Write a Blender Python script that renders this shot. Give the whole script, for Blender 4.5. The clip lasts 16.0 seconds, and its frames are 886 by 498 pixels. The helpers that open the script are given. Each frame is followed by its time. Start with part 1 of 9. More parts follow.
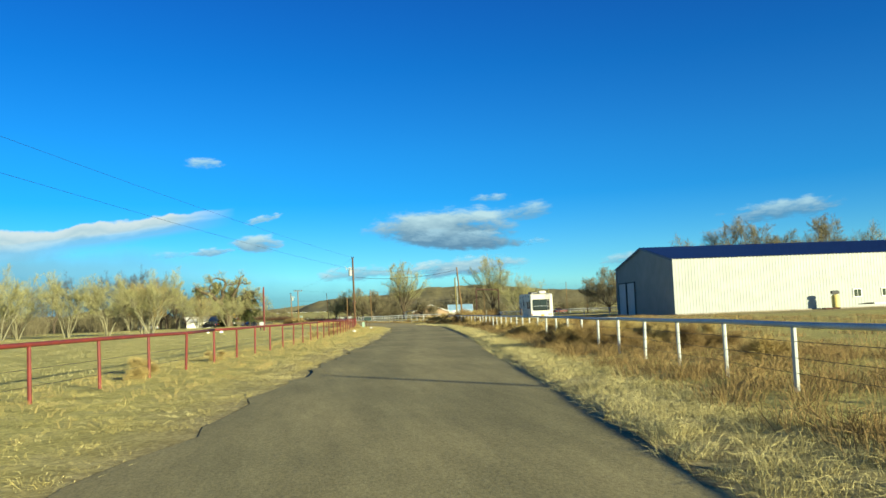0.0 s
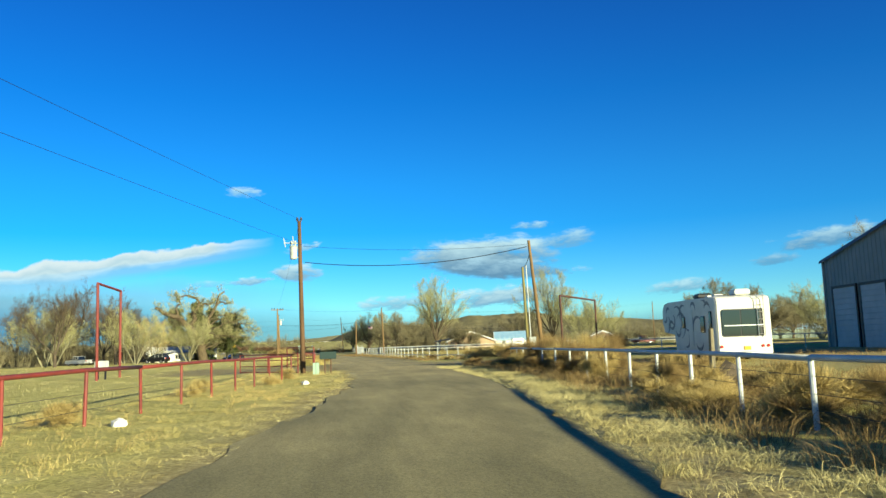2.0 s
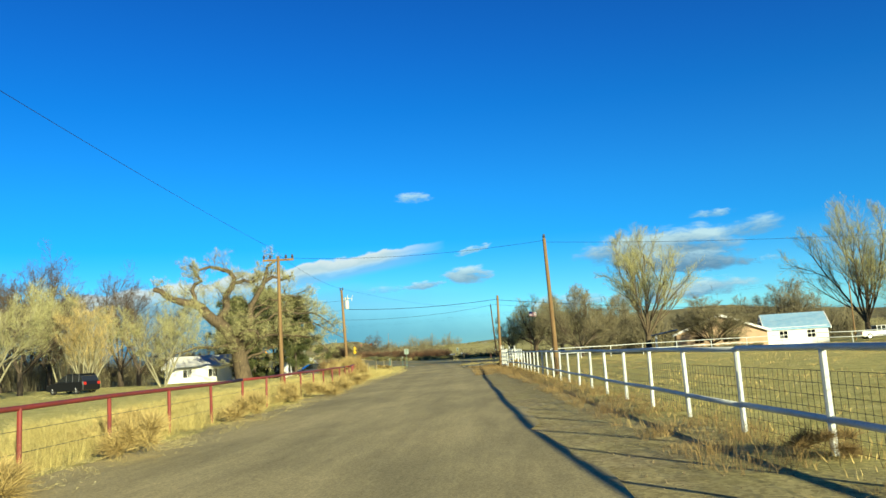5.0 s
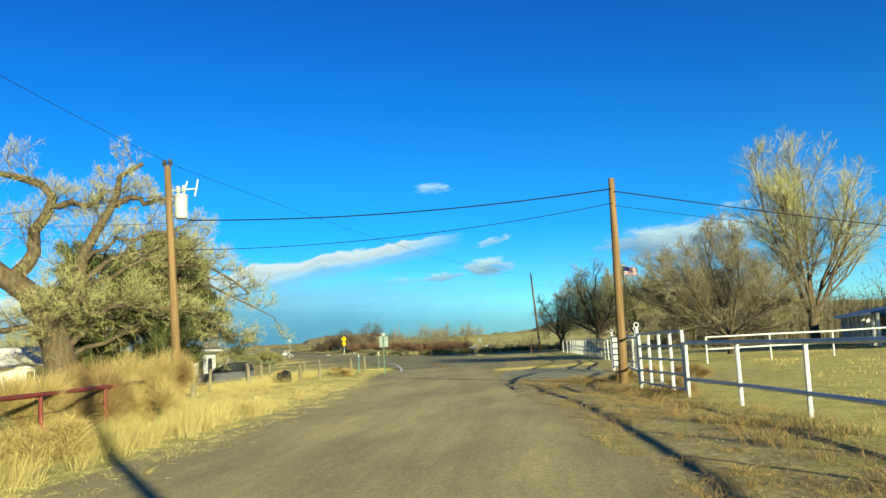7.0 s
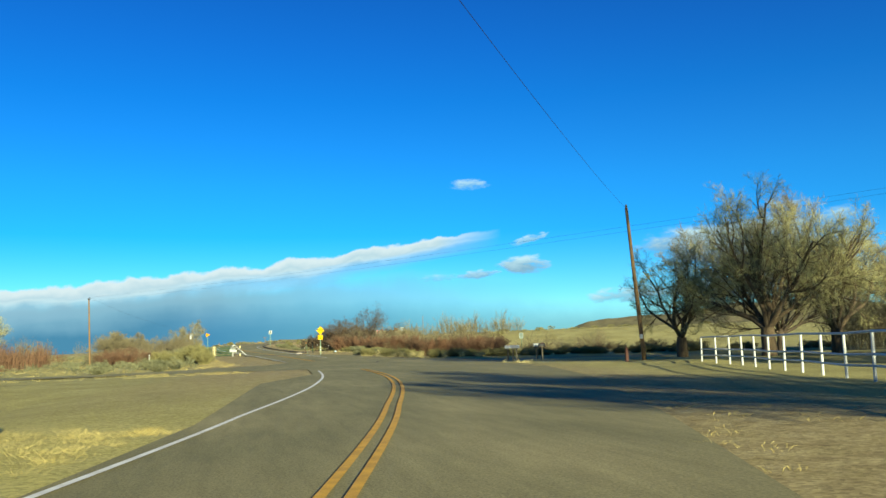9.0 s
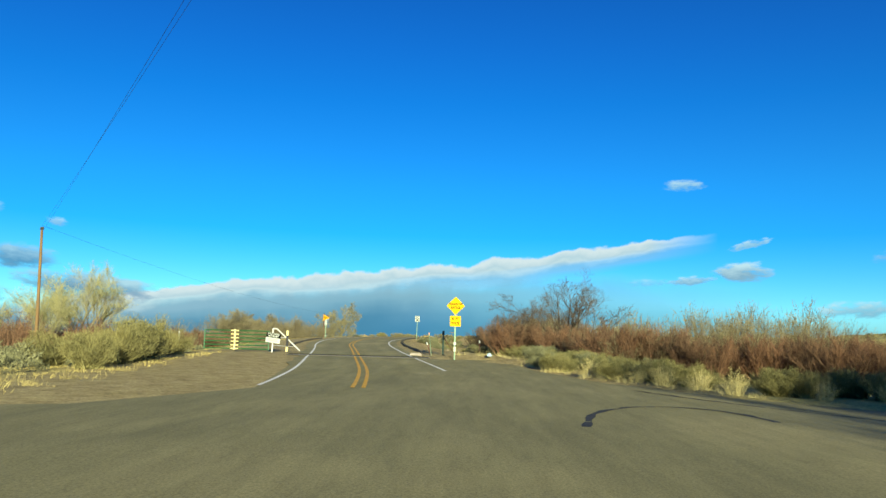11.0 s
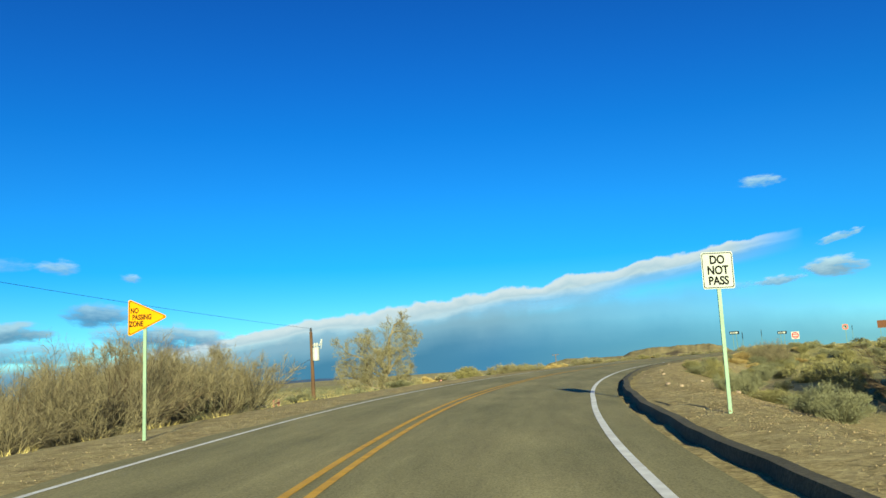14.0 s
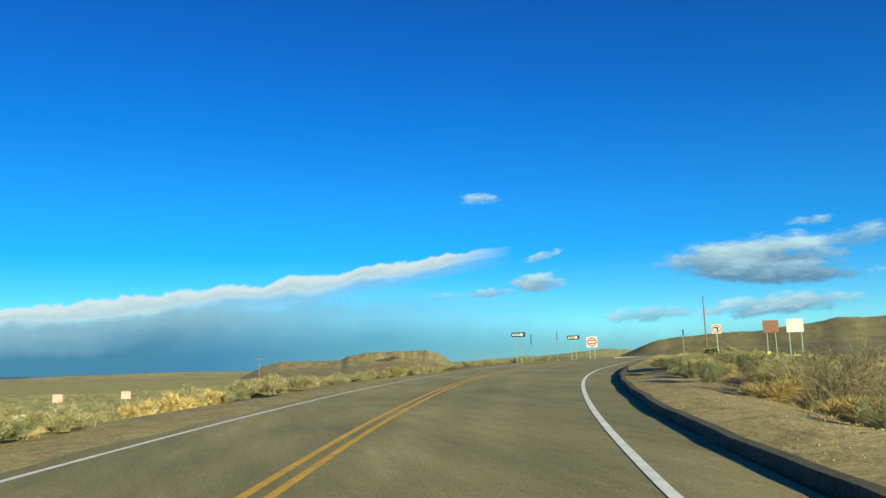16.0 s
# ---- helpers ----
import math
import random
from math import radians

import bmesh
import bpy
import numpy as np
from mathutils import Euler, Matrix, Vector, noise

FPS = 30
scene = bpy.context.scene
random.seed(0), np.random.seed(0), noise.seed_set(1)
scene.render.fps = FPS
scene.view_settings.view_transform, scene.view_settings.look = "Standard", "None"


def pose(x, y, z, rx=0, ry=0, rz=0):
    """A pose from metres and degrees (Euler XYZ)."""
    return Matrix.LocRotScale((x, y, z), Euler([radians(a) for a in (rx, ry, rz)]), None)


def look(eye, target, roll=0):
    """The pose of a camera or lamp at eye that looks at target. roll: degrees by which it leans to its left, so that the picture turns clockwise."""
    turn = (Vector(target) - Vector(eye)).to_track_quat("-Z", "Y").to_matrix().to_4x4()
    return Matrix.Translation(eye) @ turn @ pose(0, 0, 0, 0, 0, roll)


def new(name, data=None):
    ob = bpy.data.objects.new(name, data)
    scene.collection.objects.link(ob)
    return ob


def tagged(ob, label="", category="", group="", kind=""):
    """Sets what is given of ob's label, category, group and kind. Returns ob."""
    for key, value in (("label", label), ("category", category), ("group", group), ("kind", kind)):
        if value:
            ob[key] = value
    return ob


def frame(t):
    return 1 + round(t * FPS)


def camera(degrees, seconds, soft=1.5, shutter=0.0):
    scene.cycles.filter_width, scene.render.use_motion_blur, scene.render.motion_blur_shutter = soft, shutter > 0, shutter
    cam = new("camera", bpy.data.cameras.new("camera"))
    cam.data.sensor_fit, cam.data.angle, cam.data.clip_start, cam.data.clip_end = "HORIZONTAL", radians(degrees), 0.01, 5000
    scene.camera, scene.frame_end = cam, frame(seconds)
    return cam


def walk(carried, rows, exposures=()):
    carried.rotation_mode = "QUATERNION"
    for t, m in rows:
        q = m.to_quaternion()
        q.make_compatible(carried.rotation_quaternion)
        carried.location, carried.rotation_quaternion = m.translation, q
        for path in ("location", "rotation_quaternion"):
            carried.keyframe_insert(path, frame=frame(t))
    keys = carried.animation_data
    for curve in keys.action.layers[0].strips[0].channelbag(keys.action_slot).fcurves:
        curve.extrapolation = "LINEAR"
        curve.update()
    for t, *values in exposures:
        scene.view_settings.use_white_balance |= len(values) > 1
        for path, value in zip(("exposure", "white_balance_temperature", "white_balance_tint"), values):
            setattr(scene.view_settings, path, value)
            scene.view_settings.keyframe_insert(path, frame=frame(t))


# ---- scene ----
cam = camera(58.16, 16.0)
PATH = [
    (0, 0.000, -0.000, 1.507, 94.601, 2.229, 0.000),
    (0.5, -0.139, 15.681, 1.507, 96.629, 2.353, 2.231),
    (1, -0.536, 30.747, 1.504, 96.779, 1.671, 1.881),
    (1.5, -0.627, 46.333, 1.504, 96.696, 2.036, 0.984),
    (2, -0.997, 62.535, 1.503, 96.833, 2.080, 2.888),
    (2.5, -1.586, 77.735, 1.495, 96.592, 2.018, 4.641),
    (3, -2.682, 93.149, 1.480, 96.514, 1.708, 5.910),
    (3.5, -3.999, 106.838, 1.493, 96.308, 2.322, 7.857),
    (4, -6.060, 121.147, 1.475, 96.475, 2.922, 10.585),
    (4.5, -8.534, 134.501, 1.499, 97.525, 3.458, 13.801),
    (6.8, -23.580, 192.951, 1.515, 97.029, 3.389, 16.958),
    (7, -24.992, 198.042, 1.520, 97.041, 3.074, 16.767),
    (7.5, -28.230, 209.754, 1.480, 96.631, 3.546, 16.917),
    (8, -31.460, 221.708, 1.486, 96.529, 3.639, 16.628),
    (10.3, -52.444, 285.592, 1.491, 97.352, -0.450, 28.174),
    (10.5, -55.476, 291.288, 1.503, 97.100, -0.323, 29.883),
    (11, -63.911, 305.387, 1.595, 97.173, -1.645, 33.637),
    (11.5, -73.354, 318.926, 1.759, 97.683, -1.490, 37.188),
    (12, -82.919, 331.434, 2.002, 97.801, -1.419, 39.767),
    (12.5, -92.571, 343.260, 2.477, 97.998, -0.321, 41.640),
    (13, -102.407, 354.619, 2.850, 98.977, 1.304, 42.890),
    (13.5, -112.008, 365.828, 3.264, 98.758, 1.994, 41.614),
    (14, -121.292, 377.732, 3.724, 99.166, 2.977, 39.252),
    (14.5, -129.510, 389.385, 4.128, 99.413, 3.267, 33.801),
    (15, -136.368, 401.024, 4.474, 99.101, 3.106, 28.796),
    (15.5, -142.600, 414.155, 4.830, 98.626, 2.390, 24.010),
    (16, -147.890, 428.203, 5.181, 98.547, 1.767, 19.272),
]
walk(cam, [(t, pose(x, y, z, rx, ry, rz)) for t, x, y, z, rx, ry, rz in PATH], [(0, 1.1), (1.5, 1.08), (2, 1.22), (2.5, 1.04), (3.5, 1.22), (4.5, 1.15), (7, 1.22), (8.2, 1.26), (10.3, 1.12), (12.3, 1.12), (12.5, 0.82), (12.7, 1.05), (13, 1.08), (16, 1.1)])


# ---- world, sun ----
SUN_EL, SUN_AZ = 11.5, 136.0
world = bpy.data.worlds.new("sky")
scene.world = world
world.use_nodes = True
wn, wl = world.node_tree.nodes, world.node_tree.links
sky = wn.new("ShaderNodeTexSky")
sky.sky_type, sky.sun_disc = "NISHITA", False
sky.sun_elevation, sky.sun_rotation = radians(SUN_EL), radians(SUN_AZ)
sky.altitude, sky.air_density, sky.dust_density, sky.ozone_density = 1400, 1.0, 0.3, 4.0
hsv = wn.new("ShaderNodeHueSaturation")
hsv.inputs["Hue"].default_value, hsv.inputs["Saturation"].default_value, hsv.inputs["Value"].default_value = 0.503, 1.4, 1.08
wl.new(sky.outputs[0], hsv.inputs["Color"])
# clearer blue overhead, paler cyan towards the horizon
w_co, w_sep, w_ramp, w_mul = wn.new("ShaderNodeTexCoord"), wn.new("ShaderNodeSeparateXYZ"), wn.new("ShaderNodeValToRGB"), wn.new("ShaderNodeMix")
w_mul.data_type, w_mul.blend_type = "RGBA", "MULTIPLY"
w_mul.inputs[0].default_value = 1.0
wl.new(w_co.outputs["Generated"], w_sep.inputs[0])
wl.new(w_sep.outputs[2], w_ramp.inputs["Fac"])
w_el = w_ramp.color_ramp.elements
w_el[0].position, w_el[0].color = 0.04, (0.6, 1.06, 1.04, 1)
w_el[1].position, w_el[1].color = 0.56, (0.5, 0.50, 0.78, 1)
w_el.new(0.20).color = (0.55, 1.0, 1.03, 1)
w_el.new(0.80).color = (0.5, 0.40, 0.46, 1)
w_el.new(0.36).color = (0.5, 0.76, 0.96, 1)
wl.new(hsv.outputs[0], w_mul.inputs[6])
wl.new(w_ramp.outputs[0], w_mul.inputs[7])
w_red, w_add = wn.new("ShaderNodeValToRGB"), wn.new("ShaderNodeMix")
w_add.data_type, w_add.blend_type = "RGBA", "ADD"
w_add.inputs[0].default_value = 1.0
wl.new(w_sep.outputs[2], w_red.inputs["Fac"])
r_el = w_red.color_ramp.elements
r_el[0].position, r_el[0].color = 0.05, (0.24, 0, 0, 1)
r_el[1].position, r_el[1].color = 0.6, (0.02, 0, 0, 1)
r_el.new(0.16).color = (0.14, 0, 0, 1)
r_el.new(0.30).color = (0.047, 0, 0, 1)
wl.new(w_mul.outputs[2], w_add.inputs[6])
wl.new(w_red.outputs[0], w_add.inputs[7])
wl.new(w_add.outputs[2], wn["Background"].inputs["Color"])
wn["Background"].inputs["Strength"].default_value = 0.073

sun_dir = Vector((math.sin(radians(SUN_AZ)) * math.cos(radians(SUN_EL)), math.cos(radians(SUN_AZ)) * math.cos(radians(SUN_EL)), math.sin(radians(SUN_EL))))
sun = bpy.data.lights.new("sun", "SUN")
sun.energy, sun.angle, sun.color = 5.0, radians(0.55), (0.97, 0.93, 0.60)
sun_ob = new("sun", sun)
sun_ob.matrix_world = look((0, 0, 60), Vector((0, 0, 60)) - sun_dir)


# ---- materials ----
def material(name, c1, c2=None, scale=4.0, rough=0.85, bump=0.0, metal=0.0, fine=40.0, fine_mix=0.35, island=0.0, spec=0.3, tint=None, c3=None, bump_dist=0.02, stretch=(1, 1, 1), patch=0.0):
    """A surface of two tones by coarse noise, a fine grain over it, random tone by island or object, and relief."""
    m = bpy.data.materials.new(name)
    m.use_nodes = True
    n, k = m.node_tree.nodes, m.node_tree.links
    b = n["Principled BSDF"]
    b.inputs["Roughness"].default_value, b.inputs["Metallic"].default_value = rough, metal
    b.inputs["Specular IOR Level"].default_value = spec
    c2 = c2 or tuple(v * 0.75 for v in c1)
    geo = n.new("ShaderNodeNewGeometry")
    mp = n.new("ShaderNodeMapping")
    mp.inputs["Scale"].default_value = stretch
    k.new(geo.outputs["Position"], mp.inputs["Vector"])
    t1 = n.new("ShaderNodeTexNoise")
    t1.inputs["Scale"].default_value, t1.inputs["Detail"].default_value = scale, 5
    t2 = n.new("ShaderNodeTexNoise")
    t2.inputs["Scale"].default_value, t2.inputs["Detail"].default_value = fine, 3
    k.new(mp.outputs[0], t1.inputs["Vector"])
    k.new(mp.outputs[0], t2.inputs["Vector"])
    r1 = n.new("ShaderNodeValToRGB")
    r1.color_ramp.elements[0].position, r1.color_ramp.elements[1].position = 0.36, 0.64
    r1.color_ramp.elements[0].color, r1.color_ramp.elements[1].color = (*c1, 1), (*c2, 1)
    if c3:
        e = r1.color_ramp.elements.new(0.72)
        e.color = (*c3, 1)
    k.new(t1.outputs["Fac"], r1.inputs["Fac"])
    tone = r1.outputs["Color"]
    if patch:
        t3 = n.new("ShaderNodeTexNoise")
        t3.inputs["Scale"].default_value, t3.inputs["Detail"].default_value, t3.inputs["Roughness"].default_value = scale * 9, 6, 0.75
        k.new(mp.outputs[0], t3.inputs["Vector"])
        ml = n.new("ShaderNodeMix")
        ml.data_type, ml.blend_type = "RGBA", "OVERLAY"
        ml.inputs[0].default_value = patch
        k.new(tone, ml.inputs[6])
        k.new(t3.outputs["Fac"], ml.inputs[7])
        tone = ml.outputs[2]
    mix = n.new("ShaderNodeMix")
    mix.data_type, mix.blend_type = "RGBA", "OVERLAY"
    mix.inputs[0].default_value = fine_mix
    k.new(tone, mix.inputs[6])
    k.new(t2.outputs["Fac"], mix.inputs[7])
    out = mix.outputs[2]
    if island:
        src = geo.outputs["Random Per Island"]
        hs = n.new("ShaderNodeHueSaturation")
        mr = n.new("ShaderNodeMapRange")
        mr.inputs["To Min"].default_value, mr.inputs["To Max"].default_value = 1 - island, 1 + island
        k.new(src, mr.inputs["Value"])
        k.new(mr.outputs[0], hs.inputs["Value"])
        k.new(out, hs.inputs["Color"])
        out = hs.outputs[0]
    k.new(out, b.inputs["Base Color"])
    if bump:
        bp = n.new("ShaderNodeBump")
        bp.inputs["Strength"].default_value, bp.inputs["Distance"].default_value = bump, bump_dist
        k.new(t2.outputs["Fac"], bp.inputs["Height"])
        k.new(bp.outputs[0], b.inputs["Normal"])
    return m


def plain(name, c, rough=0.6, metal=0.0, spec=0.4):
    m = bpy.data.materials.new(name)
    m.use_nodes = True
    b = m.node_tree.nodes["Principled BSDF"]
    b.inputs["Base Color"].default_value = (*c, 1)
    b.inputs["Roughness"].default_value, b.inputs["Metallic"].default_value, b.inputs["Specular IOR Level"].default_value = rough, metal, spec
    return m


def road_material(name, grey, dust, heading, spread=0.16, bump=0.35):
    """Worn asphalt: aggregate speckle, streaks along the way of travel, stains, and dust where the sheet's own "wear" layer says."""
    m = bpy.data.materials.new(name)
    m.use_nodes = True
    n, k = m.node_tree.nodes, m.node_tree.links
    b = n["Principled BSDF"]
    b.inputs["Roughness"].default_value, b.inputs["Specular IOR Level"].default_value = 0.9, 0.2
    geo = n.new("ShaderNodeNewGeometry")
    turn = n.new("ShaderNodeMapping")
    turn.inputs["Rotation"].default_value = (0, 0, radians(-heading))
    k.new(geo.outputs["Position"], turn.inputs["Vector"])

    def grain(scale, along, detail, rough=0.6):
        mp = n.new("ShaderNodeMapping")
        mp.inputs["Scale"].default_value = (scale, scale * along, scale)
        k.new(turn.outputs[0], mp.inputs["Vector"])
        t = n.new("ShaderNodeTexNoise")
        t.inputs["Scale"].default_value, t.inputs["Detail"].default_value, t.inputs["Roughness"].default_value = 1.0, detail, rough
        k.new(mp.outputs[0], t.inputs["Vector"])
        return t.outputs["Fac"]

    def level(src, a, b_, lo, hi):
        r = n.new("ShaderNodeMapRange")
        r.inputs["From Min"].default_value, r.inputs["From Max"].default_value = a, b_
        r.inputs["To Min"].default_value, r.inputs["To Max"].default_value = lo, hi
        k.new(src, r.inputs["Value"])
        return r.outputs[0]

    def times(a, b_):
        o = n.new("ShaderNodeMath")
        o.operation = "MULTIPLY"
        k.new(a, o.inputs[0])
        k.new(b_, o.inputs[1])
        return o.outputs[0]

    wear = n.new("ShaderNodeVertexColor")
    wear.layer_name = "wear"
    sep = n.new("ShaderNodeSeparateColor")
    k.new(wear.outputs[0], sep.inputs[0])
    broad, streak, speck = grain(0.35, 0.35, 5), grain(2.6, 0.12, 6, 0.7), grain(34, 0.5, 3, 0.8)
    add = n.new("ShaderNodeMath")
    add.operation, add.use_clamp = "ADD", True
    k.new(sep.outputs[0], add.inputs[0])
    k.new(level(broad, 0.3, 0.7, -0.35, 0.35), add.inputs[1])
    mix = n.new("ShaderNodeMix")
    mix.data_type = "RGBA"
    mix.inputs[6].default_value, mix.inputs[7].default_value = (*grey, 1), (*dust, 1)
    k.new(add.outputs[0], mix.inputs[0])
    tone = times(times(level(broad, 0.25, 0.75, 1 - spread, 1 + spread), level(streak, 0.25, 0.75, 0.80, 1.2)), times(level(speck, 0.2, 0.8, 0.5, 1.5), level(sep.outputs[1], 0, 1, 0.86, 1.14)))
    hs = n.new("ShaderNodeHueSaturation")
    k.new(mix.outputs[2], hs.inputs["Color"])
    k.new(tone, hs.inputs["Value"])
    k.new(hs.outputs[0], b.inputs["Base Color"])
    bp = n.new("ShaderNodeBump")
    bp.inputs["Strength"].default_value, bp.inputs["Distance"].default_value = bump, 0.012
    k.new(speck, bp.inputs["Height"])
    k.new(bp.outputs[0], b.inputs["Normal"])
    return m


M_LOCAL = road_material("chip_seal", (0.265, 0.228, 0.105), (0.43, 0.345, 0.155), 10)
M_HWY = road_material("asphalt", (0.235, 0.212, 0.098), (0.34, 0.285, 0.135), 33)
M_KERB = material("kerb_asphalt", (0.11, 0.095, 0.055), (0.075, 0.066, 0.04), 0.8, 0.92, 0.6, fine=22, fine_mix=0.7, bump_dist=0.02, patch=0.6)
M_YEL = material("yellow_paint", (0.72, 0.40, 0.03), (0.55, 0.30, 0.03), 3, 0.7, fine=60, fine_mix=0.35)
M_WHI = material("white_paint_line", (0.86, 0.85, 0.78), (0.68, 0.66, 0.60), 3, 0.7, fine=60, fine_mix=0.3)
M_CONC = material("concrete", (0.34, 0.30, 0.25), (0.24, 0.21, 0.17), 1.5, 0.9, 0.4, fine=30)
M_REDP = material("red_pipe_paint", (0.20, 0.032, 0.024), (0.14, 0.03, 0.024), 3, 0.55, fine=40, fine_mix=0.4)
M_WPIPE = material("white_pipe_paint", (0.54, 0.56, 0.53), (0.44, 0.455, 0.43), 2, 0.5, fine=40, fine_mix=0.3)
M_RUST = material("rusted_pipe", (0.10, 0.045, 0.03), (0.06, 0.03, 0.025), 3, 0.8, fine=50)
M_WIRE = plain("wire", (0.05, 0.05, 0.05), 0.5, 0.8)
M_CABLE = plain("black_cable", (0.006, 0.006, 0.008), 0.5)
M_POLE = material("pole_wood", (0.21, 0.13, 0.055), (0.14, 0.085, 0.038), 1.2, 0.85, 0.6, fine=18, fine_mix=0.5, stretch=(6, 6, 0.5))
M_POLE1 = material("dark_pole_wood", (0.12, 0.066, 0.032), (0.08, 0.045, 0.022), 1.2, 0.85, 0.6, fine=18, fine_mix=0.5, stretch=(6, 6, 0.5))
M_POLE2 = material("pale_pole_wood", (0.27, 0.235, 0.085), (0.20, 0.165, 0.065), 1.2, 0.85, 0.5, fine=18, fine_mix=0.5, stretch=(6, 6, 0.5))
M_GREYM = material("grey_enamel", (0.42, 0.44, 0.41), (0.34, 0.36, 0.33), 3, 0.4, fine=30, fine_mix=0.15)
M_PORC = plain("porcelain", (0.06, 0.06, 0.06), 0.2)
M_GALV = material("galvanised", (0.48, 0.49, 0.48), (0.36, 0.37, 0.37), 6, 0.45, metal=0.6, fine=30, fine_mix=0.3)
M_BLACK = plain("black", (0.012, 0.012, 0.014), 0.5)


# ---- mesh tools ----
class Mesh:
    """Collects vertices and faces, then becomes one mesh."""

    def __init__(self):
        self.v, self.f, self.mi, self.smooth = [], [], [], False

    def add(self, vs, fs, mi=0):
        o = len(self.v)
        self.v += [tuple(p) for p in vs]
        self.f += [tuple(i + o for i in q) for q in fs]
        self.mi += [mi] * len(fs)
        return self

    def box(self, c, s, rz=0.0, mi=0, bevel=0.0):
        x, y, z = (a / 2 for a in s)
        co, si = math.cos(rz), math.sin(rz)
        if bevel <= 0:
            pts = [(sx * x, sy * y, sz * z) for sz in (-1, 1) for sx, sy in ((-1, -1), (1, -1), (1, 1), (-1, 1))]
            fs = [(3, 2, 1, 0), (4, 5, 6, 7), (0, 1, 5, 4), (1, 2, 6, 5), (2, 3, 7, 6), (3, 0, 4, 7)]
        else:
            b = min(bevel, x * 0.9, y * 0.9, z * 0.9)
            pts = []
            for zz, inset in ((-z, b), (-z + b, 0), (z - b, 0), (z, b)):
                for sx, sy in ((-1, -1), (1, -1), (1, 1), (-1, 1)):
                    pts.append((sx * (x - inset), sy * (y - inset), zz))
            fs = [(3, 2, 1, 0), (12, 13, 14, 15)]
            for r in range(3):
                for i in range(4):
                    j = (i + 1) % 4
                    fs.append((r * 4 + i, r * 4 + j, r * 4 + 4 + j, r * 4 + 4 + i))
        return self.add([(c[0] + p[0] * co - p[1] * si, c[1] + p[0] * si + p[1] * co, c[2] + p[2]) for p in pts], fs, mi)

    def tube(self, p0, p1, r0, r1=None, n=8, mi=0, caps=True):
        r1 = r0 if r1 is None else r1
        p0, p1 = Vector(p0), Vector(p1)
        d = (p1 - p0).normalized()
        a = d.orthogonal().normalized()
        b = d.cross(a)
        vs = [p + (a * math.cos(2 * math.pi * i / n) + b * math.sin(2 * math.pi * i / n)) * r for p, r in ((p0, r0), (p1, r1)) for i in range(n)]
        fs = [(i, (i + 1) % n, n + (i + 1) % n, n + i) for i in range(n)]
        if caps:
            fs += [tuple(reversed(range(n))), tuple(range(n, 2 * n))]
        return self.add(vs, fs, mi)

    def line(self, pts, r, n=6, mi=0, taper=0.0):
        """A tube through a row of points, with one ring a point."""
        P = [Vector(p) for p in pts]
        vs, fs = [], []
        for i, p in enumerate(P):
            d = (P[min(i + 1, len(P) - 1)] - P[max(i - 1, 0)]).normalized()
            a = d.cross(Vector((0, 0, 1)))
            a = a.normalized() if a.length > 1e-4 else Vector((1, 0, 0))
            b = d.cross(a)
            rr = r * (1 - taper * i / max(1, len(P) - 1))
            vs += [p + (a * math.cos(2 * math.pi * j / n) + b * math.sin(2 * math.pi * j / n)) * rr for j in range(n)]
        for i in range(len(P) - 1):
            fs += [(i * n + j, i * n + (j + 1) % n, (i + 1) * n + (j + 1) % n, (i + 1) * n + j) for j in range(n)]
        fs += [tuple(reversed(range(n))), tuple(range((len(P) - 1) * n, len(P) * n))]
        return self.add(vs, fs, mi)

    def data(self, name, *mats):
        me = bpy.data.meshes.new(name)
        me.from_pydata(self.v, [], self.f)
        for m in mats:
            me.materials.append(m)
        if len(mats) > 1:
            me.polygons.foreach_set("material_index", self.mi)
        if self.smooth:
            me.polygons.foreach_set("use_smooth", [True] * len(self.f))
        me.update()
        return me


def part(name, mesh, mats, parent, label="", at=None):
    """One mesh object under a thing or part. mesh: a Mesh or shared mesh data."""
    mats = mats if isinstance(mats, (tuple, list)) else (mats,)
    ob = new(name, mesh.data(name, *mats) if isinstance(mesh, Mesh) else mesh)
    ob.parent = parent
    if at is not None:
        ob.matrix_basis = at
    if label:
        tagged(ob, label=label)
    return ob


def thing(name, label, category, at=None, group="", kind=""):
    ob = new(name)
    ob.empty_display_size = 0.3
    if at is not None:
        ob.matrix_basis = at
    return tagged(ob, label, category, group, kind)


def single(name, mesh, mats, label="", category="", at=None, group="", kind=""):
    ob = part(name, mesh, mats, None, at=at)
    return tagged(ob, label, category, group, kind)


def tri_mesh(name, V, F, mat, smooth=False):
    me = bpy.data.meshes.new(name)
    V, F = np.asarray(V, np.float32), np.asarray(F, np.int32)
    me.vertices.add(len(V))
    me.vertices.foreach_set("co", V.ravel())
    me.loops.add(F.size)
    me.loops.foreach_set("vertex_index", F.ravel())
    me.polygons.add(len(F))
    me.polygons.foreach_set("loop_start", np.arange(0, F.size, F.shape[1], dtype=np.int32))
    if smooth:
        me.polygons.foreach_set("use_smooth", np.ones(len(F), bool))
    me.materials.append(mat)
    me.update(calc_edges=True)
    return me


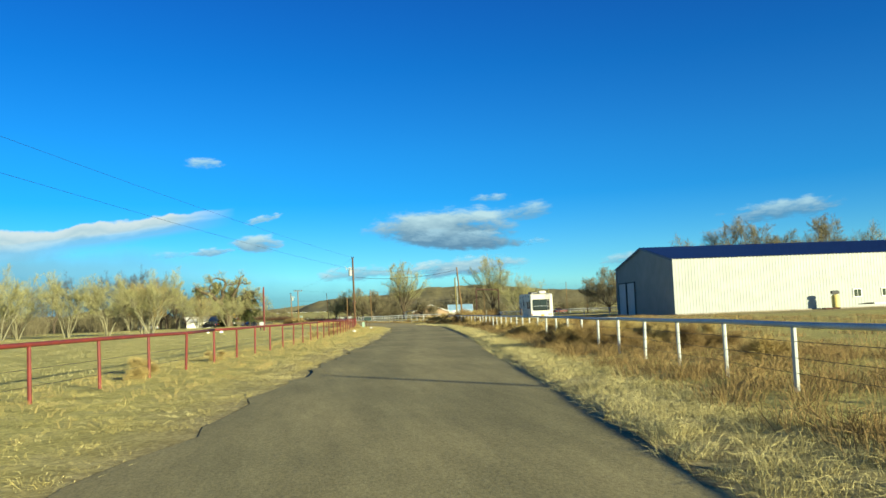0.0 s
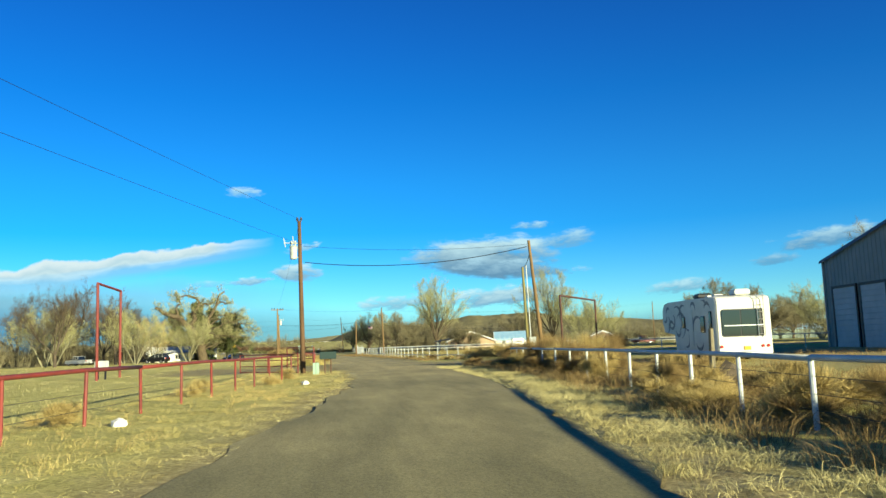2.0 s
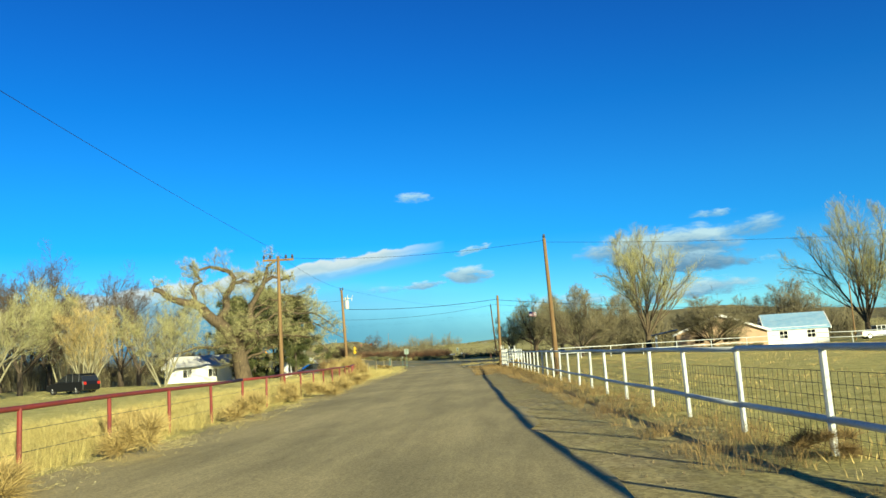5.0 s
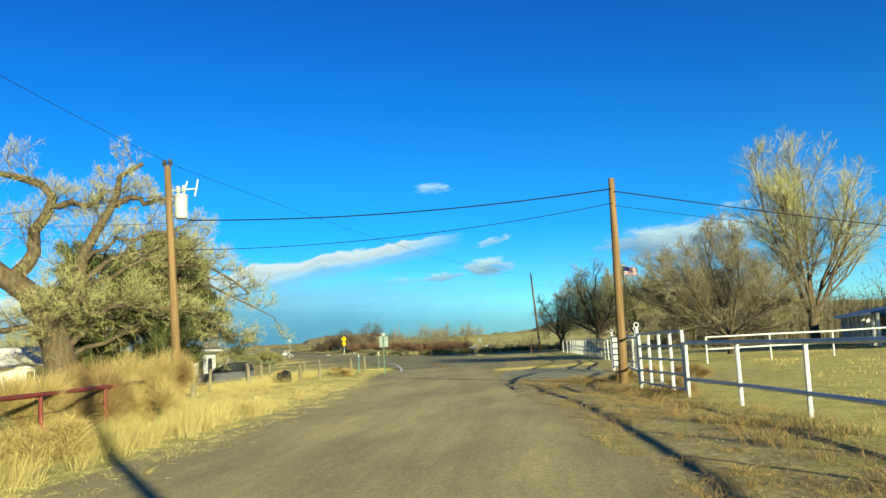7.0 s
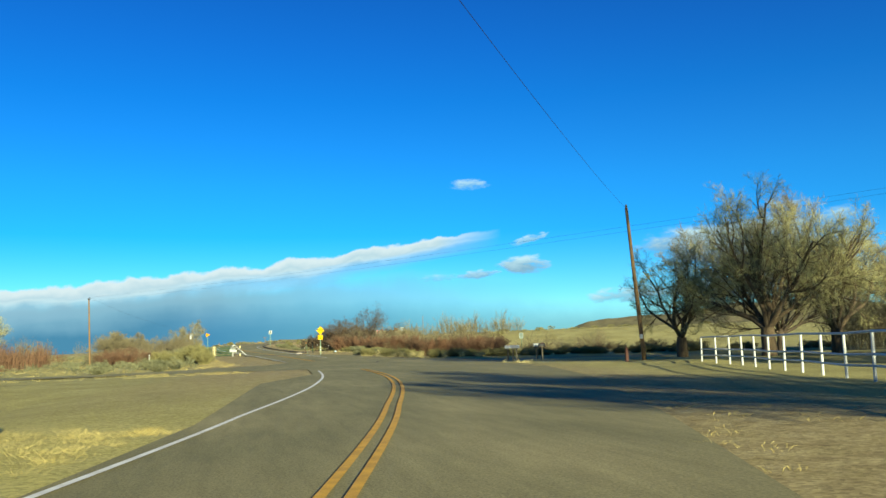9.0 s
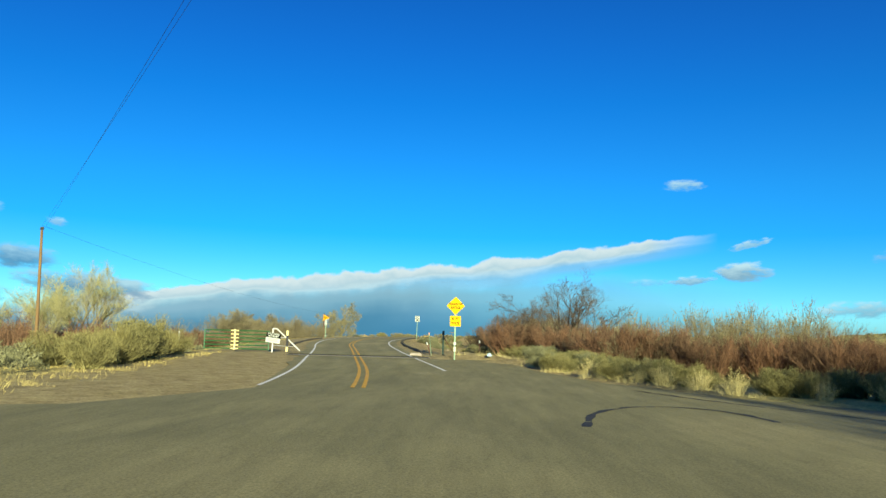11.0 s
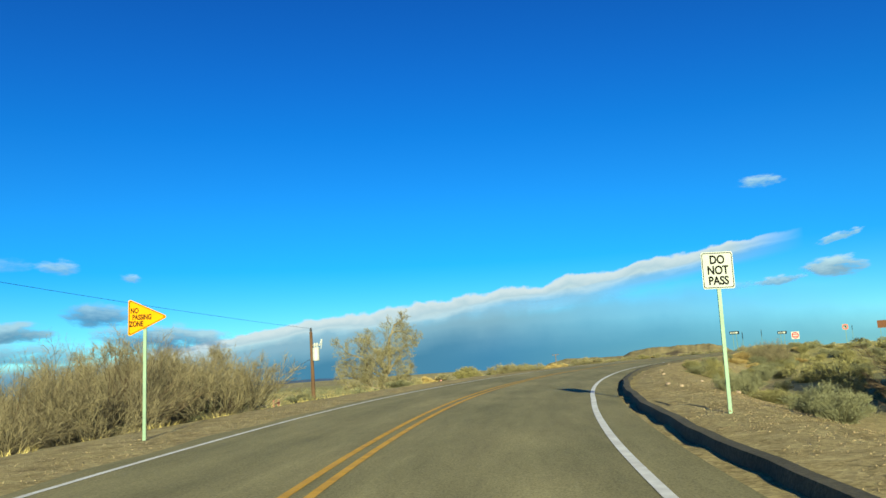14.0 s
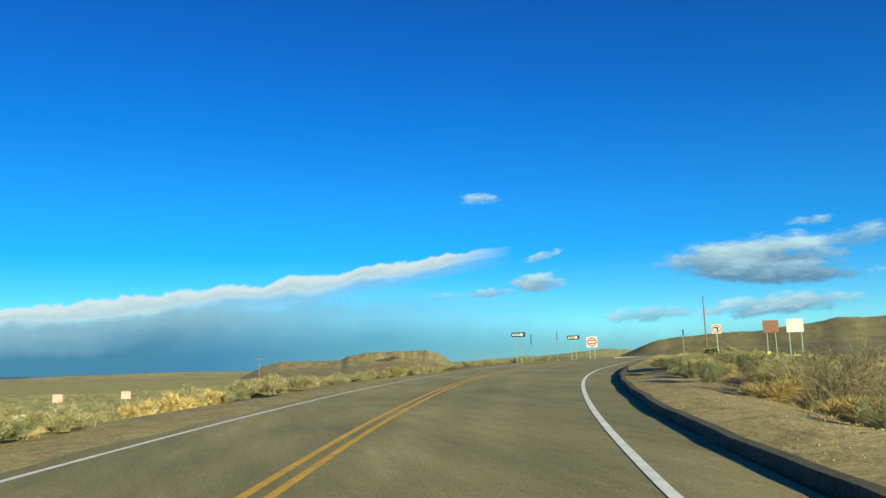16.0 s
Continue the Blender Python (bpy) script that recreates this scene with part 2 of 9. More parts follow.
# ---- plan of the road: centre line, height ----
ROAD = [(0.6, -80, 0), (-0.2, -20, 0), (-0.5, 0, 0), (-0.7, 15.7, 0), (-1.1, 30.7, 0), (-1.2, 46.3, 0), (-1.6, 62.5, 0), (-2.2, 77.7, 0), (-3.3, 93.1, 0), (-5.3, 106.7, 0),
        (-8.0, 120.8, 0), (-10.8, 134.1, 0), (-14.3, 149.3, 0), (-18.1, 164.6, 0), (-21.9, 179.8, 0), (-25.2, 192.5, 0), (-29.4, 209.4, 0), (-33.0, 223.4, 0), (-39.4, 243.6, 0),
        (-46.4, 265.7, 0), (-54.6, 285.7, 0.02), (-65.3, 304.5, 0.10), (-74.75, 317.95, 0.26), (-84.3, 330.35, 0.55), (-94.2, 341.9, 0.97)]
ROAD += [(-104.0, 353.2, 1.37), (-113.7, 364.4, 1.78), (-123.1, 376.4, 2.22), (-131.4, 388.2, 2.62), (-138.4, 400.0, 2.98), (-144.7, 413.2, 3.33), (-150.1, 427.4, 3.68),
         (-156.0, 448, 4.15), (-160.6, 470, 4.6), (-163.5, 495, 5.1), (-164.5, 520, 5.6), (-164.0, 560, 6.2), (-160, 640, 6.8), (-140, 800, 7.0)]


def smooth_line(P, step):
    """A Catmull-Rom line through the points, sampled evenly."""
    P = np.array(P, float)
    Q = np.vstack([2 * P[0] - P[1], P, 2 * P[-1] - P[-2]])
    out = []
    for i in range(1, len(Q) - 2):
        a, b, c, d = Q[i - 1:i + 3]
        n = max(2, int(np.linalg.norm(c - b) / step))
        t = np.linspace(0, 1, n, endpoint=False)[:, None]
        out.append(0.5 * (2 * b + (c - a) * t + (2 * a - 5 * b + 4 * c - d) * t ** 2 + (3 * b - a - 3 * c + d) * t ** 3))
    return np.vstack(out + [P[-1:]])


LINE = smooth_line(ROAD, 1.0)
TAN = np.gradient(LINE[:, :2], axis=0)
TAN /= np.linalg.norm(TAN, axis=1)[:, None]
RIGHT = np.stack([TAN[:, 1], -TAN[:, 0]], 1)
ARC = np.concatenate([[0], np.cumsum(np.linalg.norm(np.diff(LINE[:, :2], axis=0), axis=1))])


def near_road(x, y):
    """Index on the road's line, and distance to its right, for arrays of places."""
    x, y = np.atleast_1d(np.asarray(x, float)), np.atleast_1d(np.asarray(y, float))
    idx = np.empty(len(x), int)
    for a in range(0, len(x), 4000):
        d = (x[a:a + 4000, None] - LINE[None, :, 0]) ** 2 + (y[a:a + 4000, None] - LINE[None, :, 1]) ** 2
        idx[a:a + 4000] = d.argmin(1)
    dx, dy = x - LINE[idx, 0], y - LINE[idx, 1]
    side = dx * RIGHT[idx, 0] + dy * RIGHT[idx, 1]
    return idx, np.sign(side) * np.hypot(dx, dy)


def ease(a, b, x):
    t = np.clip((x - a) / (b - a), 0, 1)
    return t * t * (3 - 2 * t)


def waves(x, y, seed, size):
    """Smooth uneven ground from a few crossed sine waves."""
    rng = np.random.RandomState(seed)
    out = 0
    for i in range(6):
        a, p, s = rng.uniform(0, 6.28), rng.uniform(0, 6.28), size * rng.uniform(0.5, 1.6)
        out = out + np.sin((x * np.cos(a) + y * np.sin(a)) / s * 6.28 + p)
    return out / 6


def ground(x, y):
    x, y = np.atleast_1d(np.asarray(x, float)), np.atleast_1d(np.asarray(y, float))
    idx, lat = near_road(x, y)
    zr = LINE[idx, 2]
    a = np.abs(lat)
    wider = np.interp(y, [351, 365, 390, 412, 430, 444, 475, 495, 560], [0, 0.5, 0.9, 1.2, 1.4, 1.85, 3.7, 4.9, 6.7])
    a = np.where((lat > 0) & (y > 345), np.maximum(a - wider, 0), a)
    left = ease(345, 460, y) * 1.5
    right = 0.2 + ease(365, 420, y) * 4.2
    right = np.where(y < 300, 0.0, right)
    wl_, wr_ = ease(6.5, 20, a), ease(7.0, 26, a)
    bank = np.where(y > 345, 0.25, 0.0) * ease(4.6, 6.5, a) * (1 - ease(9, 15, a))
    z = np.where(lat < 0, zr * (1 - wl_) + left * wl_, zr * (1 - wr_) + right * wr_ + bank - 1.35 * ease(5.4, 11, a) * (1 - ease(24, 48, a)) * ease(352, 366, y) * (1 - ease(445, 475, y)))
    z = z - 0.65 * (lat < 0) * ease(9, 16, a) * (1 - ease(60, 120, a)) * ease(225, 240, y) * (1 - ease(266, 284, y))
    z = z + 0.10 * waves(x, y, 3, 9) * ease(5, 12, a) + 0.35 * waves(x, y, 5, 70) * ease(60, 200, a)
    return z


def gz(x, y):
    return float(ground([x], [y])[0])


# ---- land ----
def half_widths(i):
    y = LINE[i, 1]
    left = np.interp(y, [-80, 100, 116, 128, 228, 246, 262], [2.9, 2.9, 3.6, 4.1, 4.0, 3.2, 3.0])
    right = np.interp(y, [-80, 100, 112, 124, 136, 180, 205, 214, 223, 232, 246, 262], [2.9, 2.8, 3.2, 3.8, 3.9, 3.7, 3.4, 3.0, 2.5, 2.8, 3.3, 3.3])
    return left, right


JUNCTION = [(-43.2, 248.5), (-36.6, 250.5), (-39.5, 265), (-44, 284), (-50, 302), (-56.5, 313), (-50, 318.5), (-28, 320), (60, 323), (60, 334), (-20, 333), (-62, 332), (-70, 332.2), (-76.5, 335.2), (-82, 340.6), (-88.8, 349),
            (-96.5, 340), (-91, 333.2), (-81, 321.5), (-79.5, 315), (-83, 308), (-92, 303), (-130, 291), (-128, 283), (-92, 294.5), (-76, 300.5), (-68, 302.2), (-62.6, 293), (-59.2, 281.5), (-49.2, 263), (-44.8, 253)]


def inside(poly, x, y):
    x, y = np.asarray(x, float), np.asarray(y, float)
    c = np.zeros(x.shape, bool)
    for (x0, y0), (x1, y1) in zip(poly, poly[1:] + poly[:1]):
        hit = ((y0 > y) != (y1 > y)) & (x < (x1 - x0) * (y - y0) / (y1 - y0 + 1e-12) + x0)
        c ^= hit
    return c


def road_top(x, y):
    idx, lat = near_road(x, y)
    return LINE[idx, 2] * (1 - ease(7, 22, np.abs(lat)))


def axis(breaks):
    out = [np.arange(a, b, s) for a, b, s in breaks]
    return np.concatenate(out + [[breaks[-1][1]]])


GX = axis([(-4600, -1000, 600), (-1000, -400, 100), (-400, -260, 20), (-260, -160, 4), (-160, 40, 1.6), (40, 120, 4), (120, 400, 20), (400, 1000, 100), (1000, 4600, 600)])
GY = axis([(-4600, -600, 800), (-600, -100, 50), (-100, -20, 8), (-20, 480, 1.6), (480, 600, 4), (600, 900, 20), (900, 1600, 100), (1600, 4700, 500)])
gx, gy = np.meshgrid(GX, GY)
flat_x, flat_y = gx.ravel(), gy.ravel()
G_IDX, G_LAT = near_road(flat_x, flat_y)
G_Z = ground(flat_x, flat_y)
hl, hr = half_widths(G_IDX)
paved = np.where(flat_y < 258, (G_LAT > -hl + 0.5) & (G_LAT < hr - 0.5), (G_LAT > -4.4) & (G_LAT < np.interp(flat_y, [330, 351, 365, 390, 412, 430, 444, 475, 495, 560], [4.4, 4.4, 4.9, 5.4, 5.9, 6.1, 7.0, 8.8, 9.9, 11.6])))
junction = inside(JUNCTION, flat_x, flat_y)
G_Z = np.where(junction & (flat_y > 246), road_top(flat_x, flat_y), G_Z)
G_Z = G_Z - np.where(paved | junction, 0.04, 0.0)
G_Z = G_Z - 6.0 * ease(700, 2500, np.hypot(flat_x + 70, flat_y - 250))
nx, ny = len(GX), len(GY)
ii = (np.arange(ny - 1)[:, None] * nx + np.arange(nx - 1)[None, :]).ravel()
G_F = np.stack([ii, ii + 1, ii + nx + 1, ii + nx], 1)

# what covers the ground: straw grass, bare dirt or desert scrub
bare = np.zeros(len(flat_x))
side = np.abs(G_LAT)
bare = np.maximum(bare, (flat_y < 250) * (1 - ease(3.4, 4.6, side)))
bare = np.maximum(bare, ease(114, 119, flat_y) * (1 - ease(131, 137, flat_y)) * (1 - ease(14, 20, side)))
bare = np.maximum(bare, ease(138, 145, flat_y) * (1 - ease(240, 250, flat_y)) * (G_LAT > 0) * (1 - ease(5.8, 7.0, side)) * 0.8)
bare = np.maximum(bare, ease(222, 232, flat_y) * (1 - ease(318, 324, flat_y)) * (G_LAT > 0) * (1 - ease(9, 13, side)))
bare = np.maximum(bare, ease(255, 300, flat_y) * (1 - ease(9, 15, side)))
bare = np.maximum(bare, (flat_y > 340) * (1 - ease(11, 16, side)))
bare = np.maximum(bare, ease(8, 18, flat_x) * (1 - ease(75, 100, flat_x)) * ease(84, 98, flat_y) * (1 - ease(134, 150, flat_y)) * 0.85)
scrub = np.maximum(ease(256, 300, flat_y - 0.35 * flat_x * (flat_x < 0)), ease(300, 420, flat_y))
cover = np.stack([bare, scrub, np.zeros_like(bare), np.ones_like(bare)], 1)

M_GROUND = bpy.data.materials.new("dry_ground")
M_GROUND.use_nodes = True
gn, gk = M_GROUND.node_tree.nodes, M_GROUND.node_tree.links
g_b = gn["Principled BSDF"]
g_b.inputs["Roughness"].default_value, g_b.inputs["Specular IOR Level"].default_value = 0.95, 0.1
g_geo = gn.new("ShaderNodeNewGeometry")
g_att = gn.new("ShaderNodeVertexColor")
g_att.layer_name = "cover"
g_sep = gn.new("ShaderNodeSeparateColor")
gk.new(g_att.outputs[0], g_sep.inputs[0])


def tones(scale, detail, *cols):
    t = gn.new("ShaderNodeTexNoise")
    t.inputs["Scale"].default_value, t.inputs["Detail"].default_value, t.inputs["Roughness"].default_value = scale, detail, 0.65
    gk.new(g_geo.outputs["Position"], t.inputs["Vector"])
    r = gn.new("ShaderNodeValToRGB")
    el = r.color_ramp.elements
    el[0].position, el[1].position = 0.3, 0.7
    el[0].color, el[1].color = (*cols[0], 1), (*cols[-1], 1)
    for i, c in enumerate(cols[1:-1]):
        el.new(0.3 + 0.4 * (i + 1) / (len(cols) - 1)).color = (*c, 1)
    gk.new(t.outputs["Fac"], r.inputs["Fac"])
    return r.outputs["Color"], t.outputs["Fac"]


def blend(fac, a, b):
    m = gn.new("ShaderNodeMix")
    m.data_type = "RGBA"
    gk.new(fac, m.inputs[0])
    gk.new(a, m.inputs[6])
    gk.new(b, m.inputs[7])
    return m.outputs[2]


straw, h1 = tones(0.9, 9, (0.33, 0.285, 0.09), (0.49, 0.435, 0.14), (0.59, 0.525, 0.19))
dirt, h2 = tones(1.6, 10, (0.24, 0.185, 0.085), (0.37, 0.295, 0.14), (0.47, 0.385, 0.19))
desert, h3 = tones(0.22, 10, (0.26, 0.235, 0.09), (0.38, 0.34, 0.13), (0.46, 0.41, 0.17))
fac_noise = gn.new("ShaderNodeMath")
fac_noise.operation, fac_noise.use_clamp = "ADD", True
f_off = gn.new("ShaderNodeMath")
f_off.operation = "MULTIPLY_ADD"
f_off.inputs[1].default_value, f_off.inputs[2].default_value = 1.1, -0.55
gk.new(h1, f_off.inputs[0])
f_gate = gn.new("ShaderNodeMath")
f_gate.operation = "MULTIPLY"
gk.new(f_off.outputs[0], f_gate.inputs[0])
f_gate.inputs[1].default_value = 1.0
gk.new(g_sep.outputs[0], fac_noise.inputs[0])
gk.new(f_gate.outputs[0], fac_noise.inputs[1])
g_speck = gn.new("ShaderNodeTexVoronoi")
g_speck.inputs["Scale"].default_value = 17
gk.new(g_geo.outputs["Position"], g_speck.inputs["Vector"])
g_tone = gn.new("ShaderNodeMapRange")
g_tone.inputs["To Min"].default_value, g_tone.inputs["To Max"].default_value = 0.72, 1.3
g_grey = gn.new("ShaderNodeSeparateColor")
gk.new(g_speck.outputs["Color"], g_grey.inputs[0])
gk.new(g_grey.outputs[0], g_tone.inputs["Value"])
g_hs = gn.new("ShaderNodeHueSaturation")
gk.new(blend(fac_noise.outputs[0], blend(g_sep.outputs[1], straw, desert), dirt), g_hs.inputs["Color"])
gk.new(g_tone.outputs[0], g_hs.inputs["Value"])
gk.new(g_hs.outputs[0], g_b.inputs["Base Color"])
g_bump = gn.new("ShaderNodeBump")
g_bump.inputs["Strength"].default_value, g_bump.inputs["Distance"].default_value = 0.8, 0.035
g_fine = gn.new("ShaderNodeTexNoise")
g_fine.inputs["Scale"].default_value, g_fine.inputs["Detail"].default_value, g_fine.inputs["Roughness"].default_value = 22, 7, 0.75
gk.new(g_geo.outputs["Position"], g_fine.inputs["Vector"])
gk.new(g_fine.outputs["Fac"], g_bump.inputs["Height"])
gk.new(g_bump.outputs[0], g_b.inputs["Normal"])

me = tri_mesh("ground", np.stack([flat_x, flat_y, G_Z], 1), G_F, M_GROUND, smooth=True)
layer = me.color_attributes.new("cover", "FLOAT_COLOR", "POINT")
layer.data.foreach_set("color", cover.astype(np.float32).ravel())
ground_ob = tagged(new("ground", me), "dry straw grass, bare dirt and desert scrub ground", "ground", kind="structure")


def strip(name, i0, i1, lat0, lat1, lift, mat, cross=6, step=1):
    """A ribbon along the road between two distances right of its line (numbers or one for each sample)."""
    idx = np.arange(i0, i1, step)
    l0 = np.broadcast_to(lat0, idx.shape)
    l1 = np.broadcast_to(lat1, idx.shape)
    k = np.linspace(0, 1, cross + 1)
    lat = l0[:, None] * (1 - k) + l1[:, None] * k
    P = LINE[idx, None, :2] + RIGHT[idx, None, :] * lat[..., None]
    Z = np.broadcast_to(LINE[idx, 2][:, None] + lift, lat.shape)
    V = np.concatenate([P, Z[..., None]], 2).reshape(-1, 3)
    c = cross + 1
    q = (np.arange(len(idx) - 1)[:, None] * c + np.arange(cross)[None, :]).ravel()
    return tri_mesh(name, V, np.stack([q, q + 1, q + c + 1, q + c], 1), mat, smooth=True)


def set_wear(me, dusty, tracks):
    """Dust and wheel tracks on a road sheet, point by point."""
    layer = me.color_attributes.new("wear", "FLOAT_COLOR", "POINT")
    layer.data.foreach_set("color", np.stack([dusty, tracks, 0 * dusty, 0 * dusty + 1], 1).astype(np.float32).ravel())
    return me


def wear_of(me, rows, centres, amount=0.5):
    """Dust by distance north (rows of y, dust) and towards the edges; pale polished wheel tracks at the given distances from the middle."""
    co = np.empty(len(me.vertices) * 3, np.float32)
    me.vertices.foreach_get("co", co)
    co = co.reshape(-1, 3)
    lat = near_road(co[:, 0], co[:, 1])[1]
    dusty = np.interp(co[:, 1], [r[0] for r in rows], [r[1] for r in rows])
    track = 0.5 + 0 * lat
    for c in centres:
        track = track + amount * np.exp(-((lat - c) / 0.42) ** 2) - amount * 0.55 * np.exp(-((lat - c - 0.95) / 0.4) ** 2)
    return set_wear(me, np.clip(dusty, 0, 1), np.clip(track, 0, 1))


def at_y(y):
    return int(np.argmin(np.abs(LINE[:, 1] - y)))


i_end = at_y(256)
idx = np.arange(0, i_end)
wl0, wr0 = half_widths(idx)
ragged = 0.10 * np.sin(idx * 1.7) + 0.13 * np.sin(idx * 0.63 + 1) + 0.07 * np.sin(idx * 3.1)
tagged(new("local_road", wear_of(strip("local_road", 0, i_end, -wl0 + ragged, wr0 + ragged[::-1], 0.012, M_LOCAL, 22), [(-80, 0.1), (70, 0.12), (98, 0.4), (112, 0.85), (140, 0.9), (180, 0.8), (215, 0.8), (256, 0.7)], (-1.5, -0.1, 0.75, 2.1), 0.4)), "worn brown-grey chip seal lane without markings", "road", kind="structure")

from mathutils.geometry import delaunay_2d_cdt
pts = [Vector(p) for p in JUNCTION]
jx, jy = np.meshgrid(np.arange(-130, 60, 2.0), np.arange(248, 350, 2.0))
keep = inside(JUNCTION, jx.ravel(), jy.ravel())
pts += [Vector((a, b)) for a, b, k in zip(jx.ravel(), jy.ravel(), keep) if k]
out = delaunay_2d_cdt(pts, [], [list(range(len(JUNCTION)))], 1, 1e-4)
jv = np.array([(p.x, p.y) for p in out[0]])
jz = road_top(jv[:, 0], jv[:, 1]) + 0.006
tagged(new("junction_pavement", wear_of(tri_mesh("junction_pavement", np.column_stack([jv, jz]), np.array([f for f in out[2] if len(f) == 3]), M_HWY, smooth=True), [(248, 0.3), (270, 0.1), (300, 0.0), (340, 0.05)], (), 0)), "dark grey asphalt junction with a worn surface", "road", kind="structure")

h0 = at_y(330)
hi = np.arange(h0, len(LINE))
tagged(new("highway", wear_of(strip("highway", h0, len(LINE), -np.interp(LINE[hi, 1], [330, 336, 350, 370], [3.1, 3.45, 3.6, 4.3]) + 0.1 * np.sin(hi * 1.3) + 0.07 * np.sin(hi * 0.47), np.interp(LINE[hi, 1], [330, 351, 365, 390, 412, 430, 444, 475, 495, 560], [4.2, 4.0, 4.45, 4.9, 5.25, 5.45, 5.95, 7.85, 9.0, 10.8]), 0.016, M_HWY, 26), [(330, 0.05), (352, 0.12), (480, 0.25), (800, 0.4)], (-2.6, -1.1, 0.9, 2.5), 0.35)), "dark grey two-lane asphalt road with painted lines", "road", kind="structure")


def paint(name, i0, i1, lat, width, mat, label):
    lat = np.broadcast_to(lat, (i1 - i0,))
    return tagged(new(name, strip(name, i0, i1, lat - width / 2, lat + width / 2, 0.024, mat, 1)), label, "road marking", kind="structure")


y0, yw = at_y(323.5), at_y(333)
for off in (-0.16, 0.16):
    paint("centre_line", y0, len(LINE), off, 0.13, M_YEL, "double yellow painted centre line on asphalt")
    paint("stub_line", at_y(255), at_y(301), off + np.interp(LINE[at_y(255):at_y(301), 1], [255, 268, 301], [0.9, 0.5, 0.15]), 0.13, M_YEL, "short double yellow line before the junction")
paint("edge_line_left", at_y(323.5), len(LINE), -2.90 - 0.85 * ease(345, 385, LINE[at_y(323.5):, 1]), 0.13, M_WHI, "white painted edge line on asphalt")
paint("edge_line_right", yw, len(LINE), np.interp(LINE[yw:, 1], [331, 340, 350, 364, 375, 387, 396, 413, 435, 444, 458, 477, 497, 560], [3.66, 3.5, 3.4, 3.7, 3.75, 4.0, 4.25, 4.25, 4.25, 4.7, 5.4, 6.3, 7.6, 9.4]), 0.14, M_WHI, "white painted edge line on asphalt")
paint("edge_line_corner", at_y(251), at_y(301), np.interp(LINE[at_y(251):at_y(301), 1], [251, 256, 266, 284, 301], [-2.3, -2.5, -3.0, -3.2, -3.0]), 0.13, M_WHI, "white painted edge line on asphalt")


def kerb(name, i0, i1, lat, h_full, w):
    """A low extruded asphalt kerb with sloped faces."""
    m = Mesh()
    idx = np.arange(i0, i1)
    vs = []
    for i in idx:
        h = h_full * min(1.0, 0.1 + (i - i0) / 8)
        prof = [(-w / 2, -0.05), (-w * 0.32, h), (w * 0.3, h), (w / 2, -0.05)]
        l = lat(i)
        wob = 0.03 * math.sin(i * 0.9) + 0.02 * math.sin(i * 2.3)
        for a, b in prof:
            p = LINE[i, :2] + RIGHT[i] * (l + a + wob)
            vs.append((p[0], p[1], LINE[i, 2] + b))
    fs = [(k * 4 + j, k * 4 + j + 1, k * 4 + j + 5, k * 4 + j + 4) for k in range(len(idx) - 1) for j in range(3)]
    fs += [(0, 1, 2, 3), tuple(len(vs) - 4 + j for j in (3, 2, 1, 0))]
    m.add(vs, fs)
    return single(name, m, M_KERB, "low weathered asphalt kerb beside the road", "kerb", kind="structure")


kerb("kerb_right", at_y(347), at_y(640), lambda i: np.interp(LINE[i, 1], [346, 351, 365, 390, 412, 430, 444, 475, 495, 560], [4.7, 4.9, 5.15, 5.3, 5.5, 5.7, 6.15, 8.05, 9.2, 11.0]), 0.17, 0.3)

kerb("kerb_left", at_y(352), at_y(386), lambda i: np.interp(LINE[i, 1], [352, 365, 390, 420], [-5.0, -5.1, -5.2, -5.4]), 0.13, 0.28)

def road_streak(name, P, width, mat, label):
    """A thin dark line lying on the asphalt through a few places."""
    L = smooth_line([(*p, 0) for p in P], 0.3)[:, :2]
    d = np.gradient(L, axis=0)
    d /= np.linalg.norm(d, axis=1)[:, None]
    side = np.stack([d[:, 1], -d[:, 0]], 1) * (width / 2 * (1 + 0.3 * np.sin(np.arange(len(L)) * 1.3)))[:, None]
    n = len(L)
    V = np.column_stack([np.concatenate([L - side, L + side]), np.concatenate([road_top(L[:, 0], L[:, 1])] * 2) + 0.013])
    return tagged(new(name, tri_mesh(name, V, np.array([(i, i + 1, n + i + 1, n + i) for i in range(n - 1)]), mat)), label, "road marking", kind="structure")


M_RUBBER = material("rubber_streak", (0.022, 0.022, 0.02), (0.045, 0.042, 0.034), 2, 0.8, fine=18, fine_mix=0.6)
road_streak("tyre_mark", [(-70.0, 319.4), (-71.0, 322.2), (-71.05, 324.5), (-70.2, 325.7), (-68.8, 325.3), (-67.5, 323.7)], 0.16, M_RUBBER, "curved black tyre mark on the junction")
road_streak("tar_seam", [(-73.5, 331.3), (-69.7, 328.9), (-65.8, 327.3), (-58, 325.5), (-44, 324.6)], 0.14, M_RUBBER, "dark tar seam across the asphalt")

# steel cattle guard across the road
M_DSTEEL = material("dark_worn_steel", (0.035, 0.036, 0.04), (0.05, 0.048, 0.045), 3, 0.45, metal=0.5, fine=40)
cg = thing("cattle_guard", "dark steel cattle guard set across the asphalt", "cattle guard", pose(-95.2, 343.2, 1.02, 0, 0, 39))
for k in range(9):
    m = Mesh()
    m.tube((-4.2, -0.56 + k * 0.14, 0.03), (4.2, -0.56 + k * 0.14, 0.03), 0.045, n=6)
    part("bar", m, M_DSTEEL, cg)
# flat black sheet under the bars: the pit's darkness is only its colour
m = Mesh()
m.box((0, 0, 0.006), (8.6, 1.5, 0.03))
part("dark_pit_sheet", m, M_BLACK, cg)


